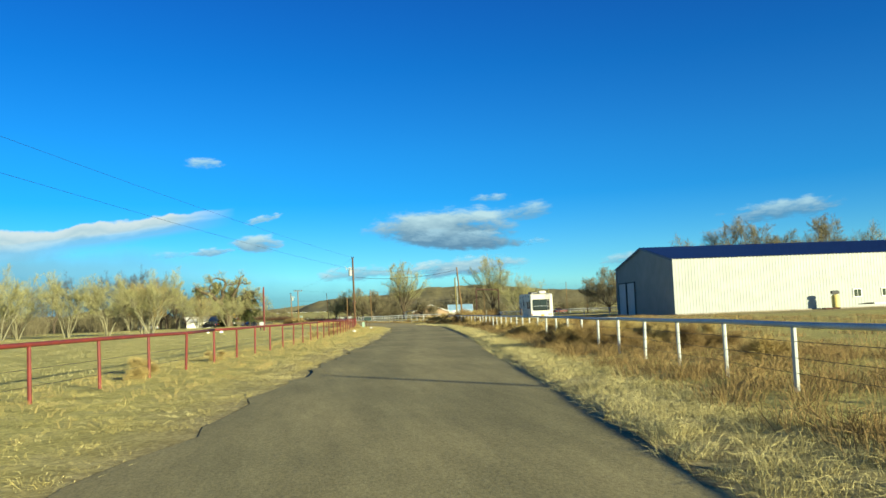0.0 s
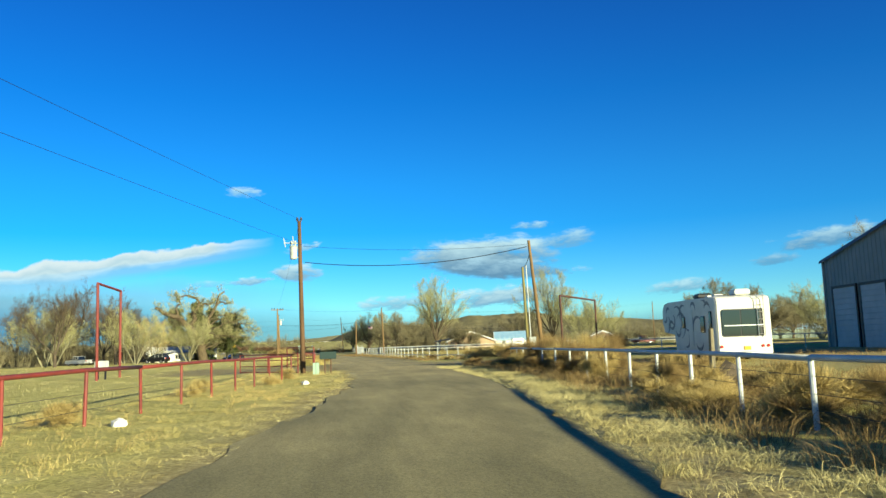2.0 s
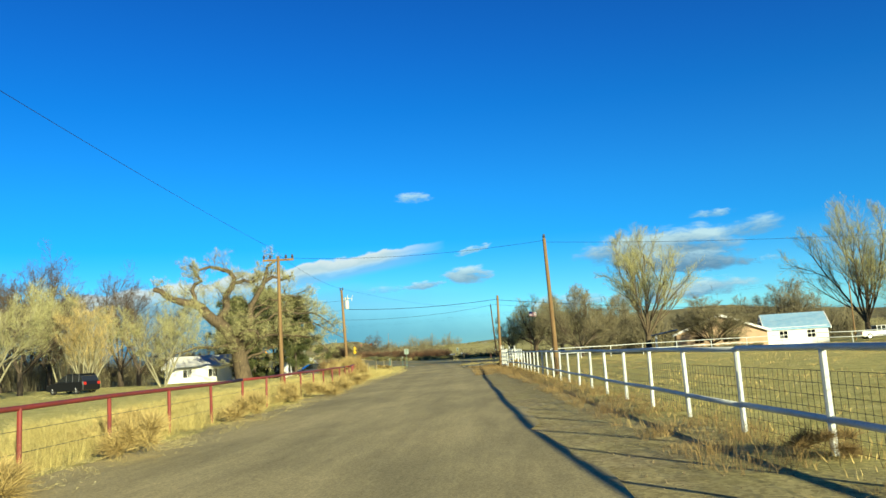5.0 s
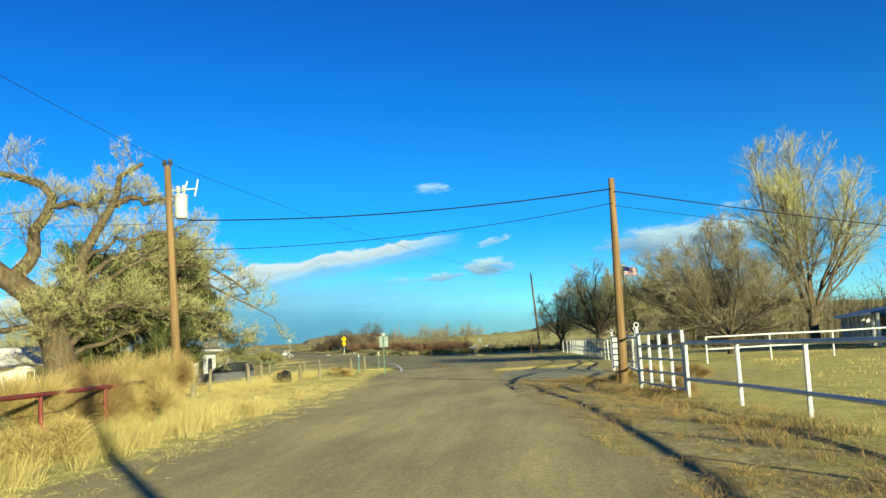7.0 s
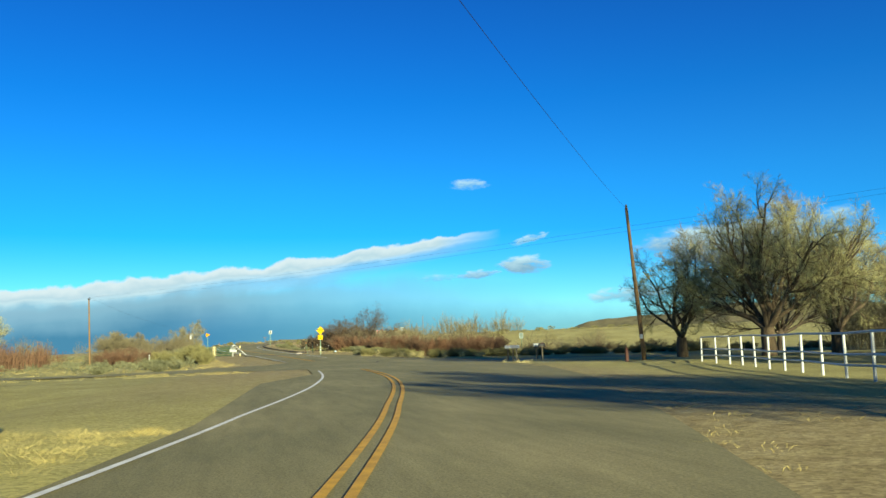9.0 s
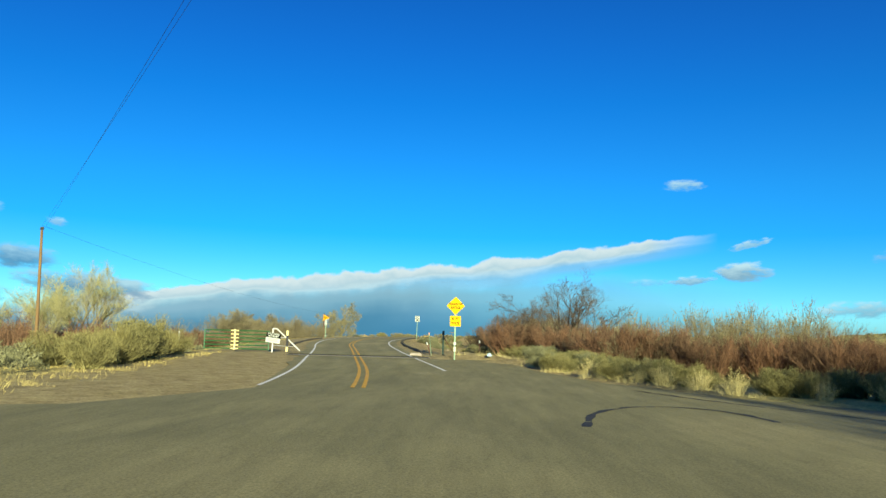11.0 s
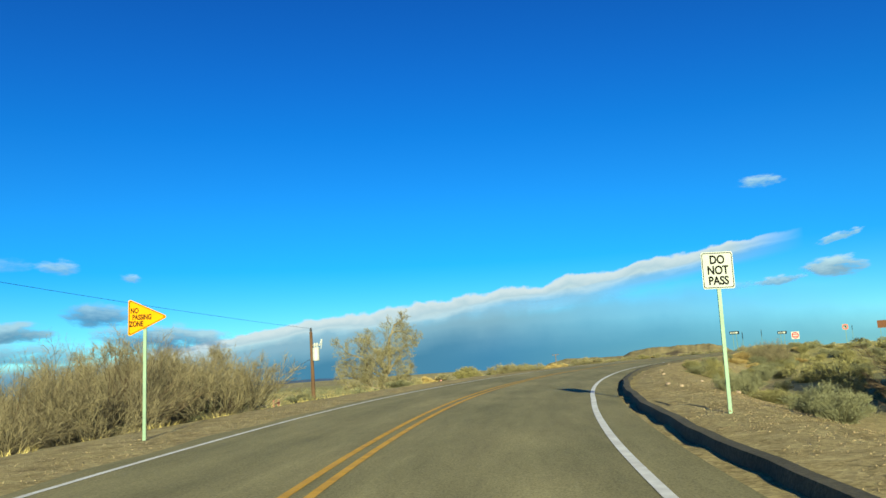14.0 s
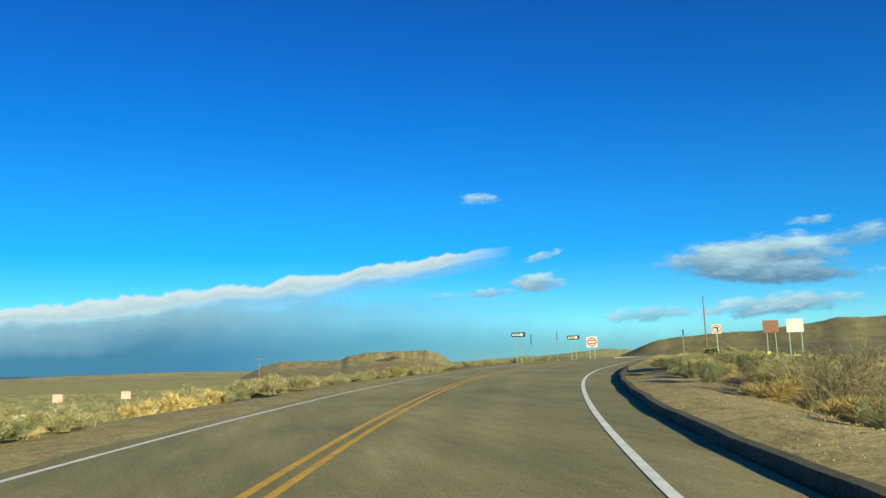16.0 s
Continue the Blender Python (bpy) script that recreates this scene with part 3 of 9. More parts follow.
# far hills
M_HILL = material("hill_scrub", (0.14, 0.125, 0.062), (0.20, 0.17, 0.082), 0.012, 0.95, fine=0.08, fine_mix=0.6, c3=(0.085, 0.08, 0.045))
M_MESA = material("mesa_rock", (0.19, 0.155, 0.075), (0.235, 0.195, 0.09), 0.012, 0.95, fine=0.08, fine_mix=0.7, c3=(0.09, 0.07, 0.04))
M_PLAIN = material("far_grass_plain", (0.26, 0.22, 0.10), (0.33, 0.285, 0.13), 0.012, 0.95, fine=0.08, fine_mix=0.6, c3=(0.20, 0.17, 0.085))
# blue of the air over distance, put into the hills' own colour
M_HAZEHILL = material("hazed_far_hills", (0.035, 0.075, 0.16), (0.04, 0.085, 0.18), 0.002, 1.0, fine=0.01, fine_mix=0.2)


def ridge(name, centre, dist, tops, depth, mat, label, seed, rough=0.06, base=-8, flat=0.0):
    """A hill range: (azimuth in degrees left of north, height) rows seen from a centre, sloping towards it and away."""
    az = np.array([t[0] for t in tops], float)
    hh = np.array([t[1] for t in tops], float)
    rng = np.random.RandomState(seed)
    a = np.linspace(az[0], az[-1], 140)
    h = np.interp(a, az[np.argsort(az)], hh[np.argsort(az)])
    h = h * (1 + rough * np.convolve(rng.randn(len(a) + 8), np.ones(5) / 5, "same")[4:-4])
    rows = [(-1.0, 0.0), (-0.7, 0.12), (-0.45, 0.34), (-0.22, 0.62), (-0.08, 0.9), (0.0, 1.0), (0.2, 0.97), (1.0, 0.0)]
    if flat:
        rows = [(-1.0, 0.0), (-0.6, 0.2), (-0.3, 0.5), (-0.12, 0.72), (-0.05, 0.97), (0.0, 1.0), (0.5, 1.0), (1.0, 0.0)]
    V = []
    for r, (o, k) in enumerate(rows):
        jit = np.convolve(rng.randn(len(a) + 8), np.ones(3) / 3, "same")[4:-4]
        rad = dist + depth * (o + (0.015 if flat else 0.06) * jit * (0 < k < 1))
        hk = h * k * (1 + ((0.04 if flat else 0.10) * jit if 0 < k < 0.95 else 0))
        V.append(np.stack([centre[0] - np.sin(np.radians(a)) * rad, centre[1] + np.cos(np.radians(a)) * rad, base + hk], 1))
    V = np.array(V)
    n = len(a)
    q = (np.arange(len(rows) - 1)[:, None] * n + np.arange(n - 1)[None, :]).ravel()
    F = np.stack([q, q + n, q + n + 1, q + 1], 1)
    return tagged(new(name, tri_mesh(name, V.reshape(-1, 3), F, mat)), label, "hill", kind="structure")


# grey gravel in front of the yard gate
M_GRAVEL = material("grey_gravel", (0.20, 0.205, 0.125), (0.30, 0.295, 0.185), 1.6, 0.95, 1.0, fine=26, fine_mix=0.95, c3=(0.37, 0.36, 0.24), bump_dist=0.04)
APRON = [(-32.0, 231.2), (-28.0, 230.6), (-28.6, 235.5), (-29.4, 239.6), (-30.9, 243.8), (-33.6, 245.6), (-34.4, 241.5), (-33.9, 237.0), (-33.0, 233.6)]
ap = []
for (xa, ya), (xb, yb) in zip(APRON, APRON[1:] + APRON[:1]):
    for k in range(24):
        w = 0.07 * math.sin(xa * 7 + k * 0.55) + 0.05 * math.sin(ya * 5 + k * 1.3)
        ap.append((xa + (xb - xa) * k / 24 + w, ya + (yb - ya) * k / 24 + w))
m = Mesh()
rims = [(1.04, -0.10), (0.96, 0.018), (0.5, 0.03)]
m.add([(-31.4, 238.2, 0.034)] + [(-31.4 + (x + 31.4) * f, 238.2 + (y - 238.2) * f, z) for f, z in rims for x, y in ap],
      [(0, 1 + 2 * len(ap) + i, 1 + 2 * len(ap) + (i + 1) % len(ap)) for i in range(len(ap))]
      + [(1 + (r + 1) * len(ap) + i, 1 + r * len(ap) + i, 1 + r * len(ap) + (i + 1) % len(ap), 1 + (r + 1) * len(ap) + (i + 1) % len(ap)) for r in range(2) for i in range(len(ap))])
single("gravel_apron", m, M_GRAVEL, "grey crushed gravel in front of the yard gate", "gravel", kind="structure")


def pebbles(name, x, y, size, mat, label, seed):
    """Loose stones: squashed eight-sided lumps, half sunk."""
    rng = np.random.RandomState(seed)
    n = len(x)
    corner = np.array([(1, 0, 0), (0, 1, 0), (-1, 0, 0), (0, -1, 0), (0, 0, 0.8), (0, 0, -0.5)])
    V = corner[None] * rng.uniform(0.6, 1.3, (n, 6, 1)) * size[:, None, None]
    a = rng.uniform(0, 6.283, n)
    R = np.stack([np.stack([np.cos(a), -np.sin(a)], 1), np.stack([np.sin(a), np.cos(a)], 1)], 1)
    V[:, :, :2] = np.einsum("nij,nkj->nki", R, V[:, :, :2] * [1.2, 0.8])
    V += np.stack([x, y, ground(x, y) + size * 0.15], 1)[:, None]
    f = np.array([(0, 1, 4), (1, 2, 4), (2, 3, 4), (3, 0, 4), (1, 0, 5), (2, 1, 5), (3, 2, 5), (0, 3, 5)])
    F = (f[None] + np.arange(n)[:, None, None] * 6).reshape(-1, 3)
    return tagged(new(name, tri_mesh(name, V.reshape(-1, 3), F, mat)), label, "gravel", kind="stuff")


rs = np.random.RandomState(64)
x, y = rs.uniform(-34.6, -27.9, 5200), rs.uniform(230.4, 245.8, 5200)
ok = inside(APRON, x, y)
pebbles("gravel_stones", x[ok], y[ok], 0.012 + 0.028 * rs.uniform(0, 1, ok.sum()) ** 2, M_GRAVEL, "loose crushed stones on the gravel", 65)


def verge_places(n, y0, y1, lat0, lat1, seed):
    rng = np.random.RandomState(seed)
    i = rng.randint(at_y(y0), at_y(y1), n)
    lat = lat0 + (lat1 - lat0) * rng.uniform(0, 1, n) ** 1.3
    p = LINE[i, :2] + RIGHT[i] * lat[:, None] + TAN[i] * rng.uniform(-0.5, 0.5, n)[:, None]
    return p[:, 0], p[:, 1]


M_PEB = material("pebble", (0.30, 0.235, 0.13), (0.19, 0.145, 0.08), 0.7, 0.95, island=0.4, fine=5, fine_mix=0.2)
M_PEBG = material("grey_pebble", (0.34, 0.34, 0.25), (0.24, 0.24, 0.17), 0.7, 0.95, island=0.4, fine=5, fine_mix=0.2)
for y0_, y1_, a_, b_, n_, sd in ((352, 372, 4.9, 11, 4200, 1), (372, 400, 5.4, 12, 7200, 2), (400, 450, 6.4, 14, 8200, 3), (345, 420, -4.6, -6.5, 3000, 4), (140, 228, 4.3, 6.4, 1600, 6)):
    x_, y_ = verge_places(n_, y0_, y1_, a_, b_, sd)
    pebbles("verge_gravel", x_, y_, np.random.RandomState(sd + 50).uniform(0.006, 0.022, n_) , M_PEB, "loose brown gravel on the verge", sd)
rs_ = np.random.RandomState(7)
x_, y_ = rs_.uniform(-34.2, -28, 9000), rs_.uniform(231, 246, 9000)
k_ = inside(APRON, x_, y_)
pebbles("yard_gravel", x_[k_], y_[k_], rs_.uniform(0.008, 0.022, k_.sum()), M_PEBG, "loose grey gravel before the gate", 8)


# ---- fences ----
def along(P, gap, start=0.0):
    """Even places along a line through points, with the heading of the line."""
    L = smooth_line([(*p, 0) for p in P], 0.5)
    s = np.concatenate([[0], np.cumsum(np.hypot(*np.diff(L[:, :2], axis=0).T))])
    out = []
    for d in np.arange(start, s[-1] + 0.01, gap):
        out.append((np.interp(d, s, L[:, 0]), np.interp(d, s, L[:, 1])))
    return out


def fence_gap(P, gap):
    """The spacing next to a wished one that ends with a post at the line's end."""
    L = smooth_line([(*p, 0) for p in P], 0.5)
    total = float(np.sum(np.hypot(*np.diff(L[:, :2], axis=0).T)))
    return total / round(total / gap)


def post_mesh(name, h, r, mat, cap=True, n=8):
    m = Mesh()
    m.tube((0, 0, -0.25), (0, 0, h - r * 0.5), r, n=n, caps=False)
    m.tube((0, 0, h - r * 0.5), (0, 0, h), r, r * 0.45, n=n)
    return m.data(name, mat)


def pipe_fence(label, P, h, gap, r_post, r_rail, mat, rails, wires, name="pipe_fence", lean=1.5, rail_mat=None):
    f = thing(name, label, "fence")
    me_post = post_mesh("post", h, r_post, mat)
    rng = random.Random(int(P[0][1] * 10) + 5)
    places = along(P, gap)
    zs = ground([p[0] for p in places], [p[1] for p in places])
    for (x, y), z in zip(places, zs):
        part("post", me_post, mat, f, at=pose(x, y, z + rng.uniform(-0.02, 0.02), rng.uniform(-lean, lean), rng.uniform(-lean, lean), rng.uniform(0, 90)))
    for k, rz in enumerate(rails):
        step = 8
        for a in range(0, len(places) - 1, step):
            pts = [(x, y, z + rz + 0.012 * math.sin(i * 1.9 + a)) for i, ((x, y), z) in enumerate(zip(places, zs))][a:a + step + 1]
            if len(pts) > 1:
                m = Mesh()
                m.smooth = True
                m.line(pts, r_rail, 8)
                part("top_rail" if k == 0 else "mid_rail", m, rail_mat or mat, f)
    for wz in wires:
        m = Mesh()
        m.line([(x, y, z + wz) for (x, y), z in zip(places, zs)], 0.006, 3)
        part("wire", m, M_WIRE, f)
    return f


RED_A = [(-8.3, -24), (-8.4, 20), (-9.1, 65), (-10.8, 96), (-11.9, 109)]
RED_B = [(-13.3, 120.4), (-16.0, 132.6), (-19.5, 150), (-24.3, 170), (-31, 195), (-36, 209), (-39.5, 219)]
WHITE_A = [(6.2, -24), (5.8, 10), (5.2, 44), (3.9, 78), (3.2, 91), (1.6, 106), (0.7, 116)]
WHITE_B = [(-2.4, 138.5), (-8.2, 153.5), (-15.5, 182), (-22.3, 210.2), (-25.0, 218.6)]
pipe_fence("red painted pipe fence with one top rail and wires", RED_A, 1.2, 3.35, 0.042, 0.05, M_REDP, [1.2], [0.35, 0.7])
pipe_fence("red painted pipe fence half buried in dry weeds", RED_B, 1.06, 3.2, 0.04, 0.045, M_REDP, [1.06], [0.35, 0.7])
pipe_fence("white pipe fence with one top rail and wires", WHITE_A, 1.1, 3.1, 0.045, 0.05, M_WPIPE, [1.1], [0.3, 0.55, 0.82])
pipe_fence("white pipe fence with top and middle rail", WHITE_B, 1.3, fence_gap(WHITE_B, 3.0), 0.045, 0.045, M_WPIPE, [1.3, 0.42], [])
pipe_fence("white pipe fence with top and lower rail beside the drive", [(-2.4, 138.5), (8, 137.2), (45, 140)], 1.3, 4.5, 0.05, 0.045, M_WPIPE, [1.3, 0.45], [])
pipe_fence("white pipe fence with top and middle rail along the yard", [(-28.4, 237.8), (-29.3, 251), (-33, 270), (-37.5, 292), (-40, 300)], 1.5, 2.4, 0.05, 0.04, M_WPIPE, [1.5, 0.8, 0.45], [])
pipe_fence("white pipe fence across the far side of the pasture", [(-24, 240), (-14, 246), (10, 250), (60, 262)], 1.3, 4.0, 0.045, 0.045, M_WPIPE, [1.3, 0.7], [])


def net(name, P, h0, h1, gap):
    """Woven stock netting: thin upright and level wires."""
    pl = along(P, gap)
    zs = ground([p[0] for p in pl], [p[1] for p in pl])
    m = Mesh()
    for (x, y), z in zip(pl, zs):
        m.tube((x, y, z + h0), (x, y, z + h1), 0.004, n=3, caps=False)
    for k in range(7):
        h = h0 + (h1 - h0) * k / 6
        m.line([(x, y, z + h) for (x, y), z in zip(pl[::10], zs[::10])], 0.004, 3)
    return single(name, m, M_WIRE, "woven wire netting fixed to the white fence", "wire netting", kind="stuff")


net("wire_netting", [(-2.4, 138.6), (-8.1, 153.6), (-15.4, 182.1), (-22.2, 210.3)], 0.05, 1.0, 0.18)
net("wire_netting", [(-2.3, 138.5), (8, 137.3), (20, 138)], 0.05, 1.0, 0.18)


def panel_gate(label, a, b, h, bars, mat, uprights=2, category="gate", name="pipe_gate", r=0.028, w_mat=None):
    """A gate of round pipes between two places: frame, bars and stays."""
    z = max(gz(*a), gz(*b))
    g = thing(name, label, category)
    A, B = Vector((*a, z)), Vector((*b, z))
    d = (B - A)
    up = Vector((0, 0, 1))
    for k in range(bars):
        hz = 0.18 + (h - 0.18) * k / (bars - 1)
        m = Mesh()
        m.tube(A + up * hz, B + up * hz, r, n=6)
        part("bar", m, mat, g)
    for k in range(uprights):
        f = k / (uprights - 1)
        m = Mesh()
        m.tube(A + d * f + up * 0.12, A + d * f + up * (h + 0.03), r * 1.25, n=6)
        part("stile", m, w_mat if (w_mat and 0 < k < uprights - 1) else mat, g)
    return g


pipe_fence("short white pipe fence with two rails at the yard corner", [(-26.35, 222.9), (-27.12, 227.7), (-27.1, 233.2)], 1.5, 4.85, 0.055, 0.045, M_WPIPE, [1.5, 0.5], [])
net("wire_netting", [(-26.32, 223.0), (-27.07, 227.7)], 0.05, 1.4, 0.15)
panel_gate("white tubular stock gate in the pasture fence", (-26.3, 222.75), (-25.05, 218.7), 1.6, 5, M_WPIPE, 5, r=0.036)
panel_gate("white barred drive gate standing closed", (-27.05, 233.9), (-28.3, 237.4), 1.6, 6, M_WPIPE, 3, r=0.036)
for k, (x, y) in enumerate([(-26.35, 222.9), (-27.12, 227.7), (-27.0, 233.5), (-28.35, 237.6), (-2.4, 138.5)]):
    m = Mesh()
    h_ = 1.82 if k < 4 else 1.38
    m.tube((0, 0, -0.2), (0, 0, h_), 0.048, n=10)
    if k < 4:
        for j in range(10):
            u0, u1 = j * 0.6283, (j + 1) * 0.6283
            m.tube((0.07 * math.cos(u0), 0, h_ + 0.06 + 0.07 * math.sin(u0)), (0.07 * math.cos(u1), 0, h_ + 0.06 + 0.07 * math.sin(u1)), 0.018, n=5)
    single("gate_post", m, M_WPIPE, "white painted pipe post with a ring on top", "post", pose(x, y - 0.08, gz(x, y)))


def portal(label, a, b, h, mat):
    """Two tall pipe posts with a pipe across the top, over a ranch gate."""
    p = thing("ranch_portal", label, "gate portal")
    for x, y in (a, b):
        m = Mesh()
        m.tube((x, y, gz(x, y) - 0.2), (x, y, gz(x, y) + h), 0.09, n=8)
        part("post", m, mat, p)
    m = Mesh()
    m.tube((*a, gz(*a) + h), (*b, gz(*b) + h), 0.085, n=8)
    part("crossbeam", m, mat, p)


portal("red pipe ranch portal standing in the field", (-24.8, 110.9), (-26.3, 117.3), 6.0, M_REDP)
portal("rusty brown pipe ranch portal over a drive", (5.45, 128.5), (9.8, 139.4), 5.2, M_RUST)
panel_gate("red barred field gate beside the pole", (-11.9, 109.2), (-16.5, 113.0), 1.25, 4, M_REDP, 3)

# braced corner of the red fence, across the field gate from the pole
br = thing("fence_brace", "rusty red pipe corner brace of the fence", "fence brace")
for x, y in [(-13.3, 120.2), (-14.6, 121.6), (-16.0, 123.2)]:
    m = Mesh()
    m.tube((x, y, -0.2), (x, y, 1.68), 0.042, n=8)
    part("post", m, M_REDP, br)
for z in (1.66, 1.02, 0.84):
    m = Mesh()
    m.tube((-13.3, 120.2, z), (-16.0, 123.2, z), 0.032, n=8)
    part("rail", m, M_REDP, br)


# ---- poles and lines ----
def insulator(m, p, s=1.0):
    x, y, z = p
    prof = [(0.03, 0.0), (0.03, 0.05), (0.08, 0.06), (0.05, 0.1), (0.085, 0.12), (0.05, 0.17), (0.055, 0.22), (0.0, 0.24)]
    for (r0, h0), (r1, h1) in zip(prof[:-1], prof[1:]):
        m.tube((x, y, z + h0 * s), (x, y, z + h1 * s), max(r0 * s, 0.004), max(r1 * s, 0.004), n=8, caps=False)


def utility_pole(label, x, y, h, top=None, r=0.15, mat=None, transformer=None, arm=None, insulators=1):
    """A wooden pole; top: where its head leans to. transformer: heading to the can, in degrees, and height."""
    z = gz(x, y)
    p = thing("utility_pole", label, "utility pole", pose(x, y, z))
    dx, dy = (0, 0) if top is None else (top[0] - x, top[1] - y)
    m = Mesh()
    m.smooth = True
    n = 6
    pts = [Vector((dx * k / n, dy * k / n, -0.4 + (h + 0.4) * k / n)) for k in range(n + 1)]
    m.line(pts, r, 12, taper=0.35)
    part("shaft", m, mat or M_POLE, p)
    for k in range(insulators):
        m = Mesh()
        insulator(m, (dx + (-0.12 + 0.24 * k if insulators > 1 else 0), dy, h - 0.03), 1.2)
        part("insulator", m, M_PORC, p)
    if transformer:
        a, hz = radians(transformer[0]), transformer[1]
        f = hz / h
        cx, cy = dx * f + math.cos(a) * 0.42, dy * f + math.sin(a) * 0.42
        m = Mesh()
        m.smooth = True
        prof = [(0.0, -0.44), (0.20, -0.43), (0.23, -0.38), (0.23, 0.34), (0.25, 0.36), (0.25, 0.40), (0.19, 0.45), (0.0, 0.47)]
        for (r0, h0), (r1, h1) in zip(prof[:-1], prof[1:]):
            m.tube((cx, cy, hz + h0), (cx, cy, hz + h1), max(r0, 0.004), max(r1, 0.004), n=16, caps=False)
        can = part("transformer", m, M_GREYM, p, "pale grey enamelled transformer can")
        m = Mesh()
        for q in (-0.3, 0.3):
            m.tube((dx * f, dy * f, hz + q), (cx, cy, hz + q), 0.04, n=6)
        part("bracket", m, M_GALV, p)
        for q in (-0.12, 0.12):
            m = Mesh()
            insulator(m, (cx + q, cy, hz + 0.46), 1.3)
            part("bushing", m, M_GREYM, can)
        m = Mesh()
        m.tube((cx - math.sin(a) * 0.3, cy + math.cos(a) * 0.3, hz + 0.5), (cx - math.sin(a) * 0.42 + math.cos(a) * 0.1, cy + math.cos(a) * 0.42, hz + 1.0), 0.03, n=6)
        m.tube((cx + math.cos(a) * 0.5, cy + math.sin(a) * 0.5, hz + 0.35), (cx + math.cos(a) * 0.62, cy + math.sin(a) * 0.62, hz + 0.95), 0.03, n=6)
        m.tube((dx * f, dy * f, hz + 0.6), (cx + math.cos(a) * 0.6, cy + math.sin(a) * 0.6, hz + 0.62), 0.03, n=6)
        part("fuse_cutout", m, M_GREYM, p)
    if arm:
        a, ln = radians(arm[0]), arm[1]
        m = Mesh()
        m.box((dx, dy, h - 0.25), (ln, 0.1, 0.13), a)
        part("crossarm", m, M_POLE, p)
        for q in (-0.46, -0.25, 0.25, 0.46):
            m = Mesh()
            insulator(m, (dx + math.cos(a) * ln * q, dy + math.sin(a) * ln * q, h - 0.19), 1.2)
            part("insulator", m, M_PORC, p)
    return p


def cable(label, a, b, sag, r=0.012, twist=False, name="overhead_wire"):
    """A hanging line between two heads."""
    A, B = Vector(a), Vector(b)
    pts = []
    for k in range(25):
        t = k / 24
        q = A.lerp(B, t)
        q.z -= sag * 4 * t * (1 - t)
        pts.append(q)
    m = Mesh()
    m.line(pts, r, 5)
    return single(name, m, M_CABLE, label, "overhead wire")


utility_pole("tall brown wooden pole with a grey transformer can", -12.45, 113.0, 9.75, (-12.55, 112.9), 0.17, mat=M_POLE1, transformer=(200, 7.7), insulators=2)
utility_pole("brown wooden pole beside the lane", 25.0, -8.2, 8.0, None, 0.14)
utility_pole("leaning reddish wooden service pole", 2.9, 114.6, 8.0, (2.19, 113.9), 0.14, insulators=0)
utility_pole("short pale wooden meter pole with white conduit", 2.1, 117.5, 6.6, (1.91, 117.45), 0.13, mat=M_POLE2, insulators=0)
utility_pole("wooden pole beside the white fence", -17.1, 191.8, 7.6, (-17.32, 191.79), 0.14, insulators=1)
utility_pole("orange-brown wooden pole with a crossarm", -35.2, 194.6, 8.5, None, 0.15, arm=(20, 2.0), insulators=0)
utility_pole("orange-brown wooden pole with a grey transformer can", -41.9, 222.2, 8.5, (-42.15, 222.04), 0.17, transformer=(15, 7.0), insulators=2)
utility_pole("weathered wooden pole at the yard gate", -27.06, 225.75, 6.97, (-26.93, 225.6), 0.16, insulators=0)
utility_pole("reddish wooden pole with a small box low down", -43.5, 304.5, 10.5, (-44.1, 304.3), 0.16, insulators=1)
utility_pole("thin brown wooden pole among willows", -122.1, 338.3, 9.6, (-122.26, 338.0), 0.14, insulators=2)
utility_pole("brown wooden pole with a white transformer can", -162.3, 414.2, 5.7, (-162.34, 414.1), 0.15, mat=M_POLE1, transformer=(0, 4.15), insulators=1)
utility_pole("brown wooden pole at the far edge of the pasture", 42, 232, 8.6, None, 0.14)
utility_pole("thin wooden pole behind the pasture trees", 40, 257, 9.8, None, 0.13)
utility_pole("thin wooden pole far behind the house", 14, 268, 8.0, None, 0.12)
utility_pole("thin wooden pole beside the far road", -150, 545, 7.5, None, 0.12)
utility_pole("wooden pole on the far plain", -262, 610, 8, None, 0.14, arm=(20, 2.2), insulators=0)
utility_pole("wooden pole on the far plain", -320, 520, 8, None, 0.14, arm=(20, 2.2), insulators=0)
# conduit and meter on the short pole
mp = thing("electric_meter", "white conduit with a grey meter box on the short pole", "electric meter", pose(2.1, 117.28, 0))
m = Mesh()
m.tube((0.17, -0.02, 0), (0.04, 0, 6.7), 0.032, n=8)
part("conduit", m, M_WPIPE, mp)
m = Mesh()
m.box((0.25, -0.15, 1.5), (0.45, 0.25, 0.6), bevel=0.03)
part("meter_box", m, M_GREYM, mp)

cable("twisted black service cable across the lane", (-12.2, 112.9, 7.05), (2.1, 113.9, 7.6), 0.62, 0.024)
cable("thin overhead wire across the lane", (-12.3, 112.9, 8.1), (2.1, 113.9, 7.75), 0.3, 0.009)
cable("short black service drop between two poles", (2.25, 113.9, 7.3), (1.95, 117.3, 6.6), 0.25, 0.02)
cable("thin overhead wire along the lane", (-12.6, 112.9, 9.9), (-22, -40, 10.5), 0.9, 0.008)
cable("thin overhead wire along the lane", (-12.4, 112.9, 8.2), (-21, -40, 8.8), 0.9, 0.008)
cable("thin overhead wire along the lane", (-12.5, 112.9, 9.9), (-35.2, 194.6, 8.8), 0.8, 0.008)
cable("thin overhead wire between two poles", (-35.2, 194.6, 8.4), (-17.3, 191.8, 7.5), 0.4, 0.009)
